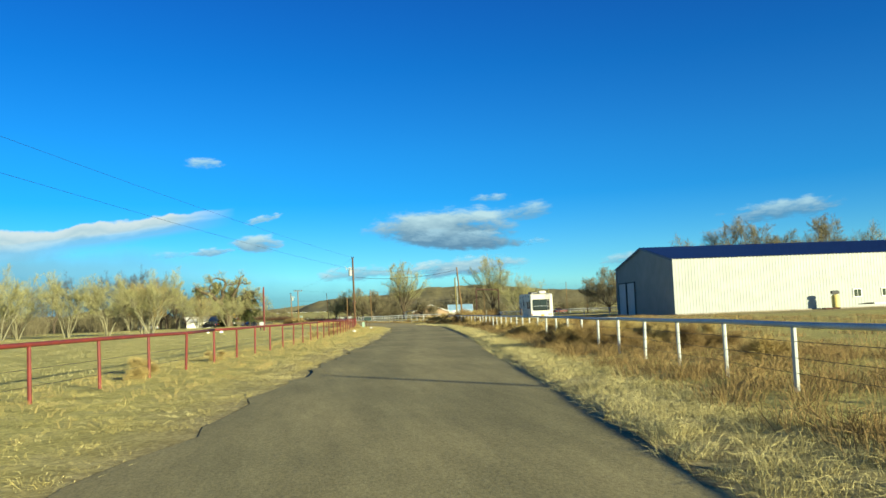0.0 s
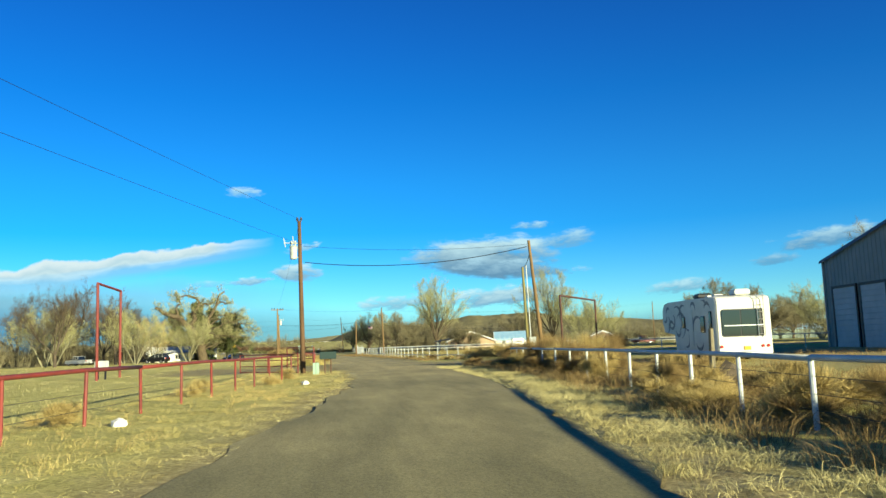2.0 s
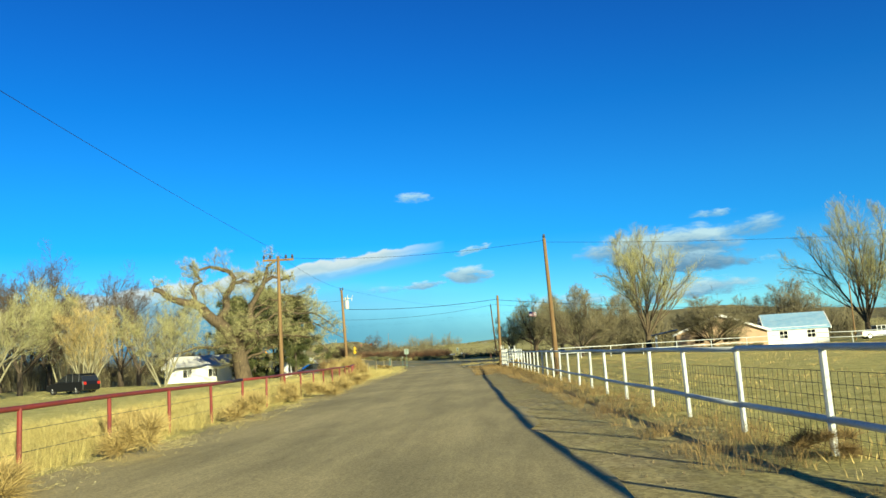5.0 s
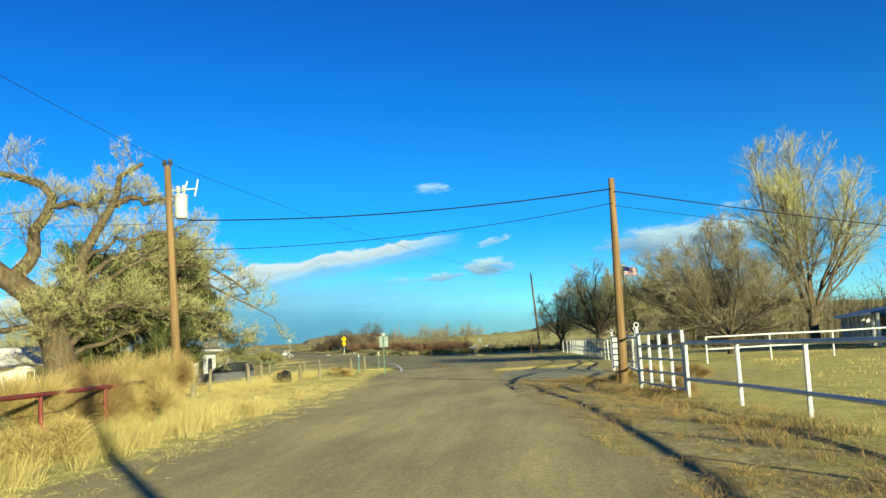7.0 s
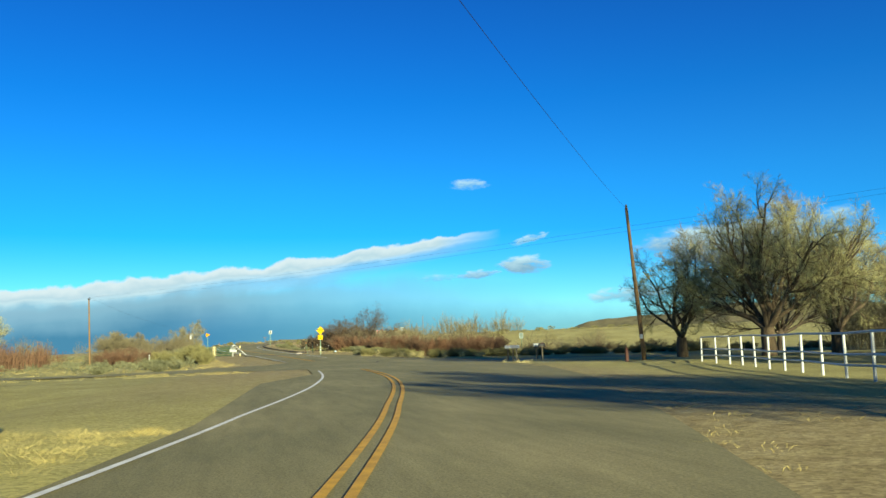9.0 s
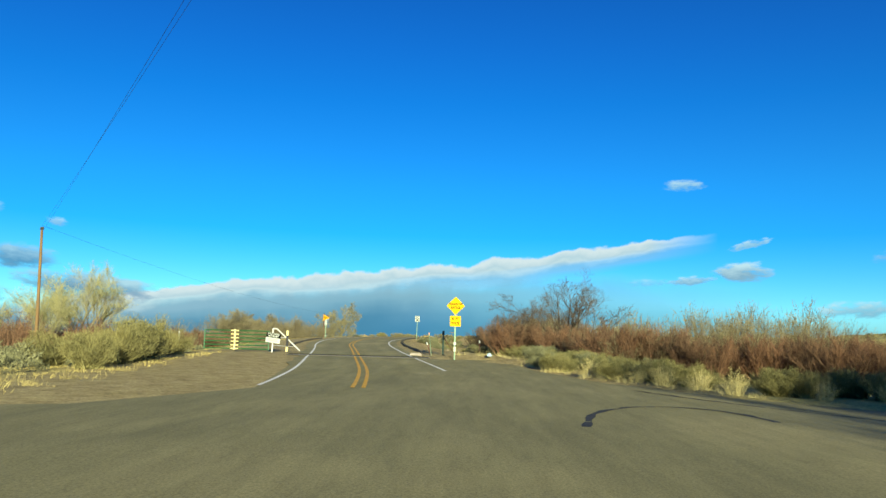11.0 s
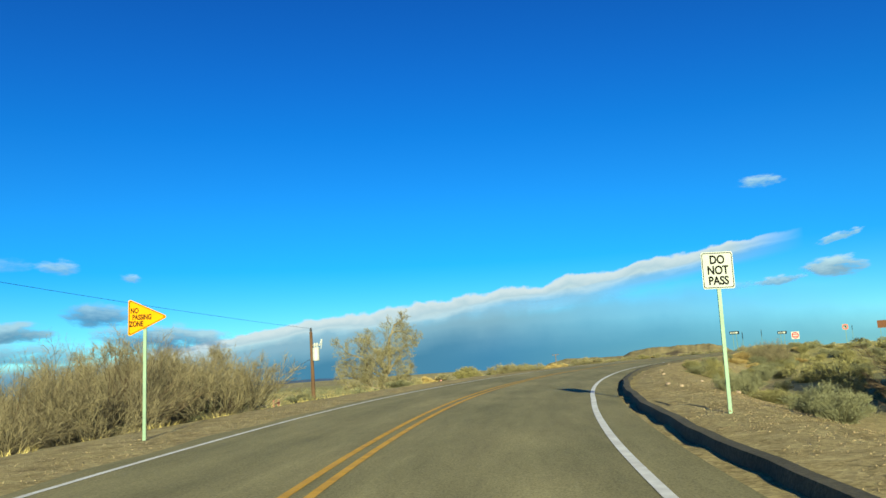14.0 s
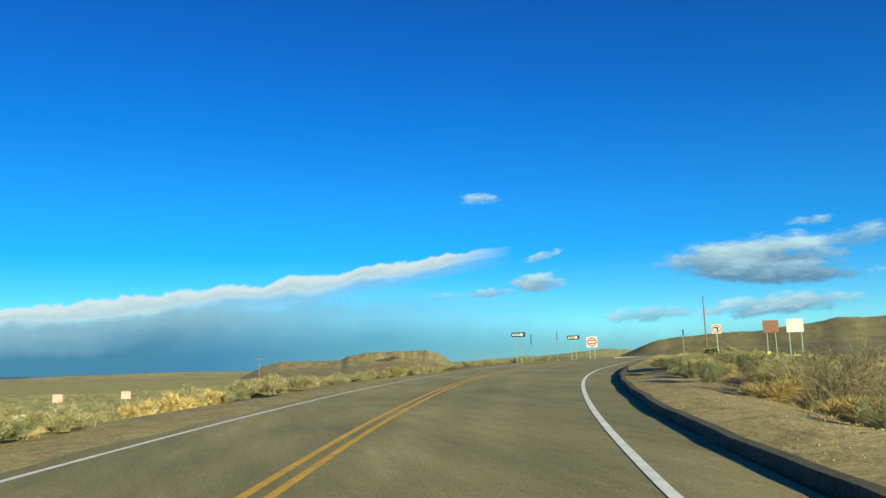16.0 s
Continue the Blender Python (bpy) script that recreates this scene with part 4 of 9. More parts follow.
cable("thin overhead wire between two poles", (-17.3, 191.8, 7.4), (20, 200, 7.0), 0.6, 0.009)
cable("thin overhead wire along the lane", (-35.2, 194.6, 8.6), (-42.1, 222.0, 8.6), 0.3, 0.008)
cable("twisted black service cable over the lane", (-41.6, 222.3, 6.5), (-26.95, 225.5, 6.6), 0.30, 0.022)
cable("thin black telephone cable over the lane", (-42.0, 222.2, 5.45), (-26.95, 225.5, 6.1), 0.38, 0.012)
cable("black overhead cable to the yard", (-26.85, 225.5, 6.5), (12, 262, 4.6), 0.5, 0.02)
cable("thin overhead cable to the yard", (-26.85, 225.5, 6.0), (12, 262, 4.0), 0.5, 0.01)
cable("black cable towards the white house", (-42.1, 222.0, 5.7), (-73, 241, 4.2), 0.5, 0.014)
cable("thin overhead wire beside the lane", (-42.1, 222.0, 7.4), (-100, 215, 9), 0.8, 0.01)
cable("thin overhead wire beside the lane", (-42.1, 222.0, 6.4), (-95, 190, 8), 0.8, 0.01)
cable("thin overhead wire towards the junction", (-42.15, 222.0, 8.6), (-44.1, 304.3, 10.6), 0.9, 0.008)
cable("thin overhead wire over the junction", (40, 257.6, 9.6), (-122.26, 338.0, 10.0), 1.2, 0.005)
cable("thin overhead wire over the junction", (40, 256.2, 9.3), (-122.2, 338.0, 9.5), 1.2, 0.005)
cable("thin overhead wire across the scrub", (-122.26, 338.0, 10.0), (-162.3, 414.1, gz(-162.3, 414.2) + 5.9), 0.8, 0.008)
cable("black guy wire to the ground", (-162.3, 414.1, gz(-162.3, 414.2) + 3.9), (-171, 411, 1.6), 0.05, 0.012, name="guy_wire")


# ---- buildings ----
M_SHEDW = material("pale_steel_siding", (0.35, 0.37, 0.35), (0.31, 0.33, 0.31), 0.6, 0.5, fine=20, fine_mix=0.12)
# same siding darkened: the gable ends' shade is put into this colour
M_SHEDSHADE = material("shaded_steel_siding", (0.20, 0.22, 0.21), (0.17, 0.19, 0.18), 0.6, 0.5, fine=20, fine_mix=0.12)
M_BLUER = material("blue_steel_roof", (0.016, 0.036, 0.125), (0.013, 0.03, 0.10), 0.8, 0.4, fine=20, fine_mix=0.12)
M_LBLUE = material("pale_blue_steel_roof", (0.22, 0.40, 0.55), (0.30, 0.46, 0.58), 1.5, 0.4, fine=20, fine_mix=0.2)
M_DOOR = material("roller_door_steel", (0.42, 0.44, 0.44), (0.36, 0.38, 0.38), 1.0, 0.5, fine=20, fine_mix=0.12)
M_GLASS = plain("dark_window_glass", (0.015, 0.018, 0.022), 0.06, spec=0.8)
M_TRIM = material("white_trim", (0.78, 0.77, 0.72), (0.68, 0.66, 0.6), 2, 0.6, fine=25, fine_mix=0.15)
M_TAN = material("tan_stucco", (0.46, 0.32, 0.20), (0.40, 0.27, 0.17), 1.0, 0.9, 0.3, fine=30, fine_mix=0.2)
M_WALLW = material("white_siding", (0.74, 0.73, 0.68), (0.64, 0.63, 0.58), 1.0, 0.7, 0.2, fine=20, fine_mix=0.2)
M_ROOFB = material("brown_shingle", (0.13, 0.10, 0.08), (0.09, 0.07, 0.055), 2, 0.9, 0.5, fine=12, fine_mix=0.4)


def ribbed(m, p0, p1, z0, z1, pitch=0.45, depth=0.035, top=None, mi=0):
    """A wall of ribbed sheet from p0 to p1; top(f): its height along the way."""
    p0, p1 = Vector((*p0, 0)), Vector((*p1, 0))
    d = p1 - p0
    L = d.length
    d.normalize()
    nrm = Vector((d.y, -d.x, 0))
    us = []
    u = 0.0
    while u < L:
        us += [(u, 0), (min(u + pitch * 0.62, L), 0), (min(u + pitch * 0.70, L), depth), (min(u + pitch * 0.92, L), depth)]
        u += pitch
    us.append((L, 0))
    vs = []
    for u, o in us:
        q = p0 + d * u + nrm * o
        h = z1 if top is None else top(u / L)
        vs += [(q.x, q.y, z0), (q.x, q.y, h)]
    m.add(vs, [(2 * i, 2 * i + 2, 2 * i + 3, 2 * i + 1) for i in range(len(us) - 1)], mi)


def steel_barn():
    """Big gabled steel barn: the long pale wall, the gable end with roller doors, its shade put into a darker tone."""
    b = thing("steel_barn", "large steel barn with blue roof and pale ribbed walls", "barn", pose(31.9, 109.5, 0, 0, 0, 4.9))
    W_, L_, H_, R_ = 25.8, 62.0, 7.75, 10.3
    m = Mesh()
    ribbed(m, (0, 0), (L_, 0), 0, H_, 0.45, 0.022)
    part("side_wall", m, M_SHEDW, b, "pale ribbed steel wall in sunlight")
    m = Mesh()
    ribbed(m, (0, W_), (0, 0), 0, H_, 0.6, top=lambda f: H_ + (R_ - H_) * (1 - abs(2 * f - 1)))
    part("gable_wall", m, M_SHEDSHADE, b, "ribbed steel gable end in a darker shaded tone")
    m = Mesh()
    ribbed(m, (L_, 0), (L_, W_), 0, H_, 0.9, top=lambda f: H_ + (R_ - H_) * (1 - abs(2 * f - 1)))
    part("gable_wall", m, M_SHEDSHADE, b)
    m = Mesh()
    ribbed(m, (L_, W_), (0, W_), 0, H_, 0.9)
    part("side_wall", m, M_SHEDW, b)
    for s in (0, 1):
        m = Mesh()
        e, c = (-0.25, W_ / 2) if s == 0 else (W_ + 0.25, W_ / 2)
        n = int(L_ / 0.6)
        vs = []
        for k in range(n + 1):
            x = -0.25 + (L_ + 0.5) * k / n
            for dx, dz in ((0, 0), (0.12, 0.05), (0.2, 0.05), (0.3, 0)):
                vs += [(x + dx, e, H_ - 0.05 + dz), (x + dx, c, R_ + 0.05 + dz)]
        q = len(vs) // 2
        m.add(vs, [(2 * i, 2 * i + 2, 2 * i + 3, 2 * i + 1) if s == 0 else (2 * i + 1, 2 * i + 3, 2 * i + 2, 2 * i) for i in range(q - 1)])
        part("roof_slope", m, M_BLUER, b, "dark blue ribbed roof")
    for x, y, sx, sy in ((-0.06, -0.05, 0.14, 0.14), (-0.06, W_ + 0.05, 0.14, 0.14)):
        m = Mesh()
        m.box((x, y, H_ / 2), (sx, sy, H_))
        part("corner_trim", m, M_SHEDW, b)
    for s in (-1, 1):
        m = Mesh()
        m.add([(-0.28, W_ / 2, R_ + 0.02), (-0.28, W_ / 2 + s * (W_ / 2 + 0.25), H_ - 0.1), (-0.28, W_ / 2 + s * (W_ / 2 + 0.25), H_ - 0.32), (-0.28, W_ / 2, R_ - 0.22)], [(0, 1, 2, 3)])
        part("barge_trim", m, M_BLUER, b)
    for y in (18.3, 22.6):
        m = Mesh()
        m.box((-0.07, y, 2.55), (0.04, 3.5, 5.1))
        d = part("roller_door", m, M_DOOR, b, "grey sectional roller door, closed")
        for k in range(11):
            m = Mesh()
            m.box((-0.115, y, 0.24 + k * 0.46), (0.05, 3.46, 0.43), bevel=0.02)
            part("door_panel", m, M_DOOR, d)
        m = Mesh()
        for yy in (y - 1.85, y + 1.85):
            m.box((-0.12, yy, 2.6), (0.12, 0.2, 5.2))
        m.box((-0.12, y, 5.2), (0.12, 3.9, 0.22))
        part("door_frame", m, M_BLACK, d)
    for x, w, h, z in ((26.3, 1.1, 1.0, 2.1), (30.5, 1.1, 1.0, 2.1)):
        m = Mesh()
        m.box((x, -0.06, z), (w + 0.2, 0.1, h + 0.2))
        wdw = part("window", m, M_TRIM, b)
        for dx in (-w / 4, w / 4):
            m = Mesh()
            m.box((x + dx, -0.115, z), (w / 2 - 0.06, 0.02, h - 0.04))
            part("pane", m, M_GLASS, wdw)
    m = Mesh()
    m.box((31, -0.2, 0.08), (62, 0.4, 0.16))
    part("base_trim", m, M_CONC, b)


steel_barn()


def window(parent, c, w, h, face, panes=2, frame=None):
    """A framed window on a wall: c its middle, face the direction of the wall's normal in degrees."""
    a = radians(face)
    n, t = Vector((math.cos(a), math.sin(a), 0)), Vector((-math.sin(a), math.cos(a), 0))
    rz = a + math.pi / 2
    C = Vector(c)
    m = Mesh()
    m.box(C + n * 0.03, (w + 0.2, 0.1, h + 0.2), rz)
    wd = part("window", m, frame or M_TRIM, parent)
    for k in range(panes):
        m = Mesh()
        m.box(C + n * 0.085 + t * (w / panes * (k - (panes - 1) / 2)), (w / panes - 0.06, 0.03, h - 0.05), rz)
        part("pane", m, M_GLASS, wd)
    m = Mesh()
    m.box(C + n * 0.1 - Vector((0, 0, h / 2 + 0.1)), (w + 0.3, 0.2, 0.06), rz)
    part("sill", m, frame or M_TRIM, wd)
    return wd


def gabled(name, label, at, L, W, H, R, wall, roof, over=0.5, category="house", trim=None, thick=0.14):
    """A gabled block: ridge along its x axis; its base at the ground."""
    b = thing(name, label, category, at)
    for s in (0, 1):
        m = Mesh()
        y = 0 if s == 0 else W
        m.box((L / 2, y, H / 2), (L, 0.2, H))
        part("wall", m, wall, b)
    for x in (0, L):
        m = Mesh()
        o = 0.1
        vs = [(x - o, 0, 0), (x - o, W, 0), (x - o, W, H), (x - o, W / 2, R - 0.1), (x - o, 0, H)]
        vs += [(v[0] + 2 * o, v[1], v[2]) for v in vs]
        m.add(vs, [(4, 3, 2, 1, 0), (5, 6, 7, 8, 9), (0, 1, 6, 5), (1, 2, 7, 6), (2, 3, 8, 7), (3, 4, 9, 8), (4, 0, 5, 9)])
        part("gable_wall", m, wall, b)
    sl = (R - H) / (W / 2)
    for s in (-1, 1):
        m = Mesh()
        y1 = W / 2 + s * (W / 2 + over)
        z1 = H - sl * over
        vs = [(-over, W / 2, R), (L + over, W / 2, R), (L + over, y1, z1), (-over, y1, z1)]
        vs += [(v[0], v[1], v[2] - thick) for v in vs]
        m.add(vs, [(0, 1, 2, 3) if s < 0 else (3, 2, 1, 0), (7, 6, 5, 4), (0, 3, 7, 4), (1, 2, 6, 5), (2, 3, 7, 6)])
        part("roof", m, roof, b)
        if trim:
            for x in (-over - 0.02, L + over + 0.02):
                m = Mesh()
                vs = [(x - 0.05, W / 2, R + 0.03), (x - 0.05, y1, z1 + 0.03), (x - 0.05, y1, z1 - 0.28), (x - 0.05, W / 2, R - 0.28)]
                vs += [(v[0] + 0.1, v[1], v[2]) for v in vs]
                m.add(vs, [(0, 1, 2, 3), (7, 6, 5, 4), (0, 4, 5, 1), (2, 6, 7, 3), (1, 5, 6, 2)])
                part("barge_board", m, trim, b)
    return b


# tan ranch house beyond the pasture: gable to the south, white wing, porch with arches along its west side
M_ROOFBL = material("blue_metal_roof", (0.035, 0.10, 0.27), (0.03, 0.08, 0.22), 0.8, 0.45, fine=20, fine_mix=0.15)
h = gabled("ranch_house", "tan stucco ranch house with white trim and a blue metal roof", pose(1.6, 258.5, 0, 0, 0, 90), 13, 11.2, 2.35, 4.5, M_TAN, M_ROOFBL, 0.5, trim=M_TRIM)
window(h, (0, 4.4, 1.3), 2.2, 1.0, 180, 3)
window(h, (0, 8.4, 1.3), 1.2, 1.0, 180, 2)
w = gabled("house_wing", "white painted wing with a pale blue metal roof", pose(2.1, 262.0, 0, 0, 0, 0), 7.4, 7, 2.3, 4.2, M_WALLW, M_LBLUE, 0.4, trim=M_TRIM)
window(w, (2, 0, 1.3), 1.0, 1.0, 270)
window(w, (5.4, 0, 1.3), 1.0, 1.0, 270)
pc = thing("porch", "long porch with white posts, arches and a blue roof", "porch", pose(-12.3, 258.5, 0, 0, 0, 90))
for k in range(9):
    m = Mesh()
    m.box((0.1 + k * 1.6, 0, 1.15), (0.2, 0.2, 2.3), bevel=0.03)
    part("post", m, M_TRIM, pc)
    if k < 8:
        m = Mesh()
        for j in range(6):
            a0, a1 = math.pi * j / 6, math.pi * (j + 1) / 6
            m.add([(k * 1.6 + 0.9 - 0.7 * math.cos(a), 0.02, 1.7 + 0.5 * math.sin(a)) for a in (a0, a1)] + [(k * 1.6 + 0.9 - 0.7 * math.cos(a), 0.02, 2.32) for a in (a1, a0)], [(0, 1, 2, 3)])
        part("arch", m, M_TRIM, pc)
m = Mesh()
m.add([(-0.5, 0.5, 2.34), (13.5, 0.5, 2.34), (13.5, -2.9, 2.9), (-0.5, -2.9, 2.9), (-0.5, 0.5, 2.22), (13.5, 0.5, 2.22), (13.5, -2.9, 2.78), (-0.5, -2.9, 2.78)], [(0, 1, 2, 3), (7, 6, 5, 4), (0, 4, 5, 1), (0, 3, 7, 4), (1, 5, 6, 2)])
part("roof", m, M_ROOFBL, pc)
m = Mesh()
m.box((6.5, 0.52, 2.24), (14.0, 0.05, 0.2), bevel=0.01)
part("fascia", m, M_TRIM, pc)

s = gabled("garden_shed", "small tan shed with white roof edges", pose(30.5, 258, 0, 0, 0, 90), 5, 5.2, 2.5, 3.5, M_TAN, M_ROOFB, 0.35, "shed", M_TRIM)
m = Mesh()
m.box((-0.12, 2.6, 1.05), (0.08, 1.1, 2.1))
part("door", m, M_TRIM, s)
# green-grey shed far beyond the pasture
s = gabled("farm_shed", "low green-grey farm shed behind the pasture", pose(64, 252, 0, 0, 0, 5), 14, 8, 2.3, 3.4, material("green_steel", (0.20, 0.26, 0.22), None, 1, 0.6, fine=20, fine_mix=0.1), M_LBLUE, 0.3, "shed")

# white house under the big cottonwood
h = gabled("white_house", "white gabled house half hidden by trees", pose(-79, 246, -0.65, 0, 0, 20), 9, 7, 2.6, 4.0, M_WALLW, M_TRIM, 0.4, trim=M_TRIM)
window(h, (3, 0, 1.5), 1.2, 1.1, 270)
window(h, (6.5, 0, 1.5), 1.2, 1.1, 270)
# white flat-roofed house by the parked car
fh = thing("flat_roofed_house", "small white flat-roofed house with dark windows", "house", pose(-79.75, 258.6, -0.65, 0, 0, 19))
for c, sz in (((6, 0.1, 1.5), (12, 0.2, 3.0)), ((6, 7.9, 1.5), (12, 0.2, 3.0)), ((0.1, 4, 1.5), (0.2, 7.6, 3.0)), ((11.9, 4, 1.5), (0.2, 7.6, 3.0))):
    m = Mesh()
    m.box(c, sz)
    part("wall", m, M_WALLW, fh)
m = Mesh()
m.box((6.1, 3.9, 3.1), (13.2, 9.0, 0.22), bevel=0.04)
part("roof", m, M_TRIM, fh)
m = Mesh()
m.box((6.1, 3.9, 3.27), (13.3, 9.1, 0.1), bevel=0.03)
part("roof_edge", m, M_BLACK, fh)
window(fh, (7.4, 0, 1.6), 1.0, 1.1, 270, 2, M_BLACK)
window(fh, (10.3, 0, 1.6), 1.0, 1.1, 270, 2, M_BLACK)
window(fh, (12, 2.2, 1.6), 0.75, 1.3, 0, 2, M_BLACK)
window(fh, (12, 5.6, 1.6), 0.75, 1.3, 0, 2, M_BLACK)
for y in (1.6, 2.8, 5.0, 6.2):
    m = Mesh()
    m.box((12.02, y, 1.6), (0.05, 0.32, 1.4), bevel=0.01)
    part("shutter", m, M_BLACK, fh, "dark louvred shutter")
m = Mesh()
m.box((4.6, -0.06, 1.05), (0.95, 0.1, 2.1))
part("door", m, M_BLACK, fh)

# ridges on the horizon
ridge("hill_range", (0, 100), 2300, [(14, 3), (9, 8), (4, 14), (0, 20), (-4, 27), (-9, 31), (-15, 30), (-21, 31), (-28, 32), (-36, 31), (-50, 24), (-65, 10)], 500, M_HILL, "low dark scrub-covered hill range on the horizon", 4)
ridge("far_hills", (-50, 200), 3200, [(62, 6), (52, 14), (44, 26), (38, 30), (30, 24), (20, 34), (13, 48), (9, 70), (6, 52), (0, 60), (-10, 30)], 600, M_PLAIN, "distant low hills", 6)
ridge("mesa", (-148, 428), 1500, [(33.5, 4), (31.9, 26), (30.6, 34), (26.5, 33), (26.0, 40), (24.5, 46), (20.5, 47), (19.6, 42), (18.2, 16), (17, 5)], 420, M_MESA, "flat-topped sandy mesa with dark rimrock", 8, 0.02, -7, flat=1)
ridge("far_ridge", (-148, 428), 2600, [(19.5, 6), (17, 14), (14, 34), (11.5, 42), (10.5, 40), (8, 28), (4, 20), (0, 14)], 500, M_HILL, "distant dark ridge", 9, 0.06)
ridge("right_mesa", (-148, 428), 1000, [(12, 2), (8, 14), (5.5, 32), (2.8, 42), (-2, 46), (-7, 54), (-12, 58), (-18, 46), (-24, 38), (-40, 24)], 420, M_HILL, "long dark mesa with a rocky rim", 10, 0.05, flat=1)
ridge("hazy_range", (-148, 428), 4200, [(64, 10), (58, 36), (55, 44), (52, 36), (48, 40), (44, 26), (38, 12)], 300, M_HAZEHILL, "far mountain range tinted blue with distance haze", 12)


# ---- plants ----
M_STRAW = material("straw", (0.45, 0.375, 0.14), (0.32, 0.26, 0.085), 0.6, 0.8, island=0.35, fine=5, fine_mix=0.2)
M_STRAWP = material("pale_straw", (0.54, 0.47, 0.22), (0.41, 0.35, 0.145), 0.6, 0.8, island=0.3, fine=5, fine_mix=0.2)
M_WEED = material("brown_weed", (0.185, 0.12, 0.047), (0.29, 0.20, 0.077), 0.5, 0.85, island=0.4, fine=5, fine_mix=0.2)
M_TUMBLE = material("tumbleweed", (0.44, 0.335, 0.13), (0.31, 0.225, 0.08), 0.5, 0.85, island=0.35, fine=5, fine_mix=0.2)
M_SAGE = material("sagebrush_leaf", (0.185, 0.187, 0.098), (0.12, 0.125, 0.066), 0.7, 0.85, island=0.4, fine=5, fine_mix=0.2)
M_CHAM = material("chamisa", (0.225, 0.205, 0.078), (0.145, 0.14, 0.056), 0.7, 0.85, island=0.4, fine=5, fine_mix=0.2)
M_WILLOW = material("red_willow_twig", (0.165, 0.088, 0.048), (0.105, 0.064, 0.037), 0.4, 0.85, island=0.4, fine=5, fine_mix=0.2)
M_BRUSH = material("verge_brush", (0.25, 0.225, 0.11), (0.165, 0.15, 0.078), 0.5, 0.85, island=0.4, fine=5, fine_mix=0.2)
M_OLIVE = material("grey_twig", (0.19, 0.165, 0.09), (0.125, 0.105, 0.06), 0.4, 0.85, island=0.35, fine=5, fine_mix=0.2)
M_DARKTWIG = material("dark_brown_twig", (0.10, 0.07, 0.042), (0.065, 0.048, 0.03), 0.4, 0.85, island=0.35, fine=5, fine_mix=0.2)
M_TWIG = material("pale_yellow_twig", (0.35, 0.33, 0.148), (0.25, 0.24, 0.104), 0.4, 0.85, island=0.35, fine=5, fine_mix=0.2)
M_TWIGD = material("brown_twig", (0.23, 0.20, 0.11), (0.15, 0.13, 0.075), 0.4, 0.85, island=0.35, fine=5, fine_mix=0.2)
M_BARKP = material("pale_bark", (0.26, 0.24, 0.145), (0.17, 0.155, 0.095), 1.5, 0.9, 0.6, fine=12, fine_mix=0.5, bump_dist=0.04)
M_BARKG = material("grey_bark", (0.21, 0.18, 0.11), (0.13, 0.11, 0.068), 1.5, 0.9, 0.6, fine=12, fine_mix=0.5, bump_dist=0.04)
M_BARK = material("cottonwood_bark", (0.12, 0.088, 0.05), (0.065, 0.048, 0.029), 1.5, 0.95, 0.8, fine=9, fine_mix=0.6, bump_dist=0.06, stretch=(3, 3, 0.8))
M_BARKD = material("dark_bark", (0.10, 0.075, 0.05), (0.065, 0.05, 0.035), 1.5, 0.95, 0.6, fine=12, fine_mix=0.5, bump_dist=0.04)
M_JUNIPER = material("juniper_green", (0.042, 0.056, 0.017), (0.085, 0.092, 0.03), 0.5, 0.8, island=0.45, fine=5, fine_mix=0.2)


def unit(v):
    return v / (np.linalg.norm(v, axis=-1, keepdims=True) + 1e-9)


def slivers(base, tip, width, rng):
    """Thin triangles from base to tip, as arrays of vertices and faces."""
    d = tip - base
    s = np.cross(d, rng.randn(len(d), 3))
    s /= np.linalg.norm(s, axis=1)[:, None] + 1e-9
    w = np.asarray(width).reshape(-1, 1) / 2
    V = np.stack([base - s * w, base + s * w, tip], 1).reshape(-1, 3)
    return V, np.arange(len(V)).reshape(-1, 3)


def bent(base, mid, tip, width, rng):
    """Blades of two pieces, bent in the middle."""
    d = tip - base
    s = np.cross(d, rng.randn(len(d), 3))
    s /= np.linalg.norm(s, axis=1)[:, None] + 1e-9
    w = np.asarray(width).reshape(-1, 1) / 2
    V = np.stack([base - s * w, base + s * w, mid + s * w * 0.7, mid - s * w * 0.7, tip], 1).reshape(-1, 3)
    k = np.arange(len(d))[:, None] * 5
    return V, np.concatenate([k + [0, 1, 2], k + [0, 2, 3], k + [3, 2, 4]])


def tufts(name, x, y, height, blades, spread, width, mat, label, seed, lean=0.45, droop=0.25, category="grass", thin=False):
    rng = np.random.RandomState(seed)
    z = ground(x, y)
    n = len(x)
    c = np.repeat(np.stack([x, y, z - 0.03], 1), blades, 0)
    h = np.repeat(np.broadcast_to(height, n), blades) * rng.uniform(0.45, 1.15, n * blades)
    a = rng.uniform(0, 6.283, n * blades)
    r = np.repeat(np.broadcast_to(spread, n), blades) * np.sqrt(rng.uniform(0, 1, n * blades))
    base = c + np.stack([r * np.cos(a), r * np.sin(a), np.zeros_like(r)], 1)
    b = a + rng.normal(0, 0.7, len(a))
    l = h * rng.uniform(0.1, lean, len(a)) * 1.6
    out = np.stack([np.cos(b), np.sin(b), np.zeros_like(b)], 1)
    mid = base + out * (l * 0.35)[:, None] + np.stack([0 * h, 0 * h, h * 0.6], 1)
    tip = base + out * l[:, None] + np.stack([0 * h, 0 * h, h * (1 - droop * rng.uniform(0, 1, len(h)))], 1)
    blade = width * rng.uniform(0.6, 1.3, len(h))
    V, F = slivers(base, tip, blade * 1.2, rng) if thin else bent(base, mid, tip, blade, rng)
    return tagged(new(name, tri_mesh(name, V, F, mat)), label, category, kind="stuff")


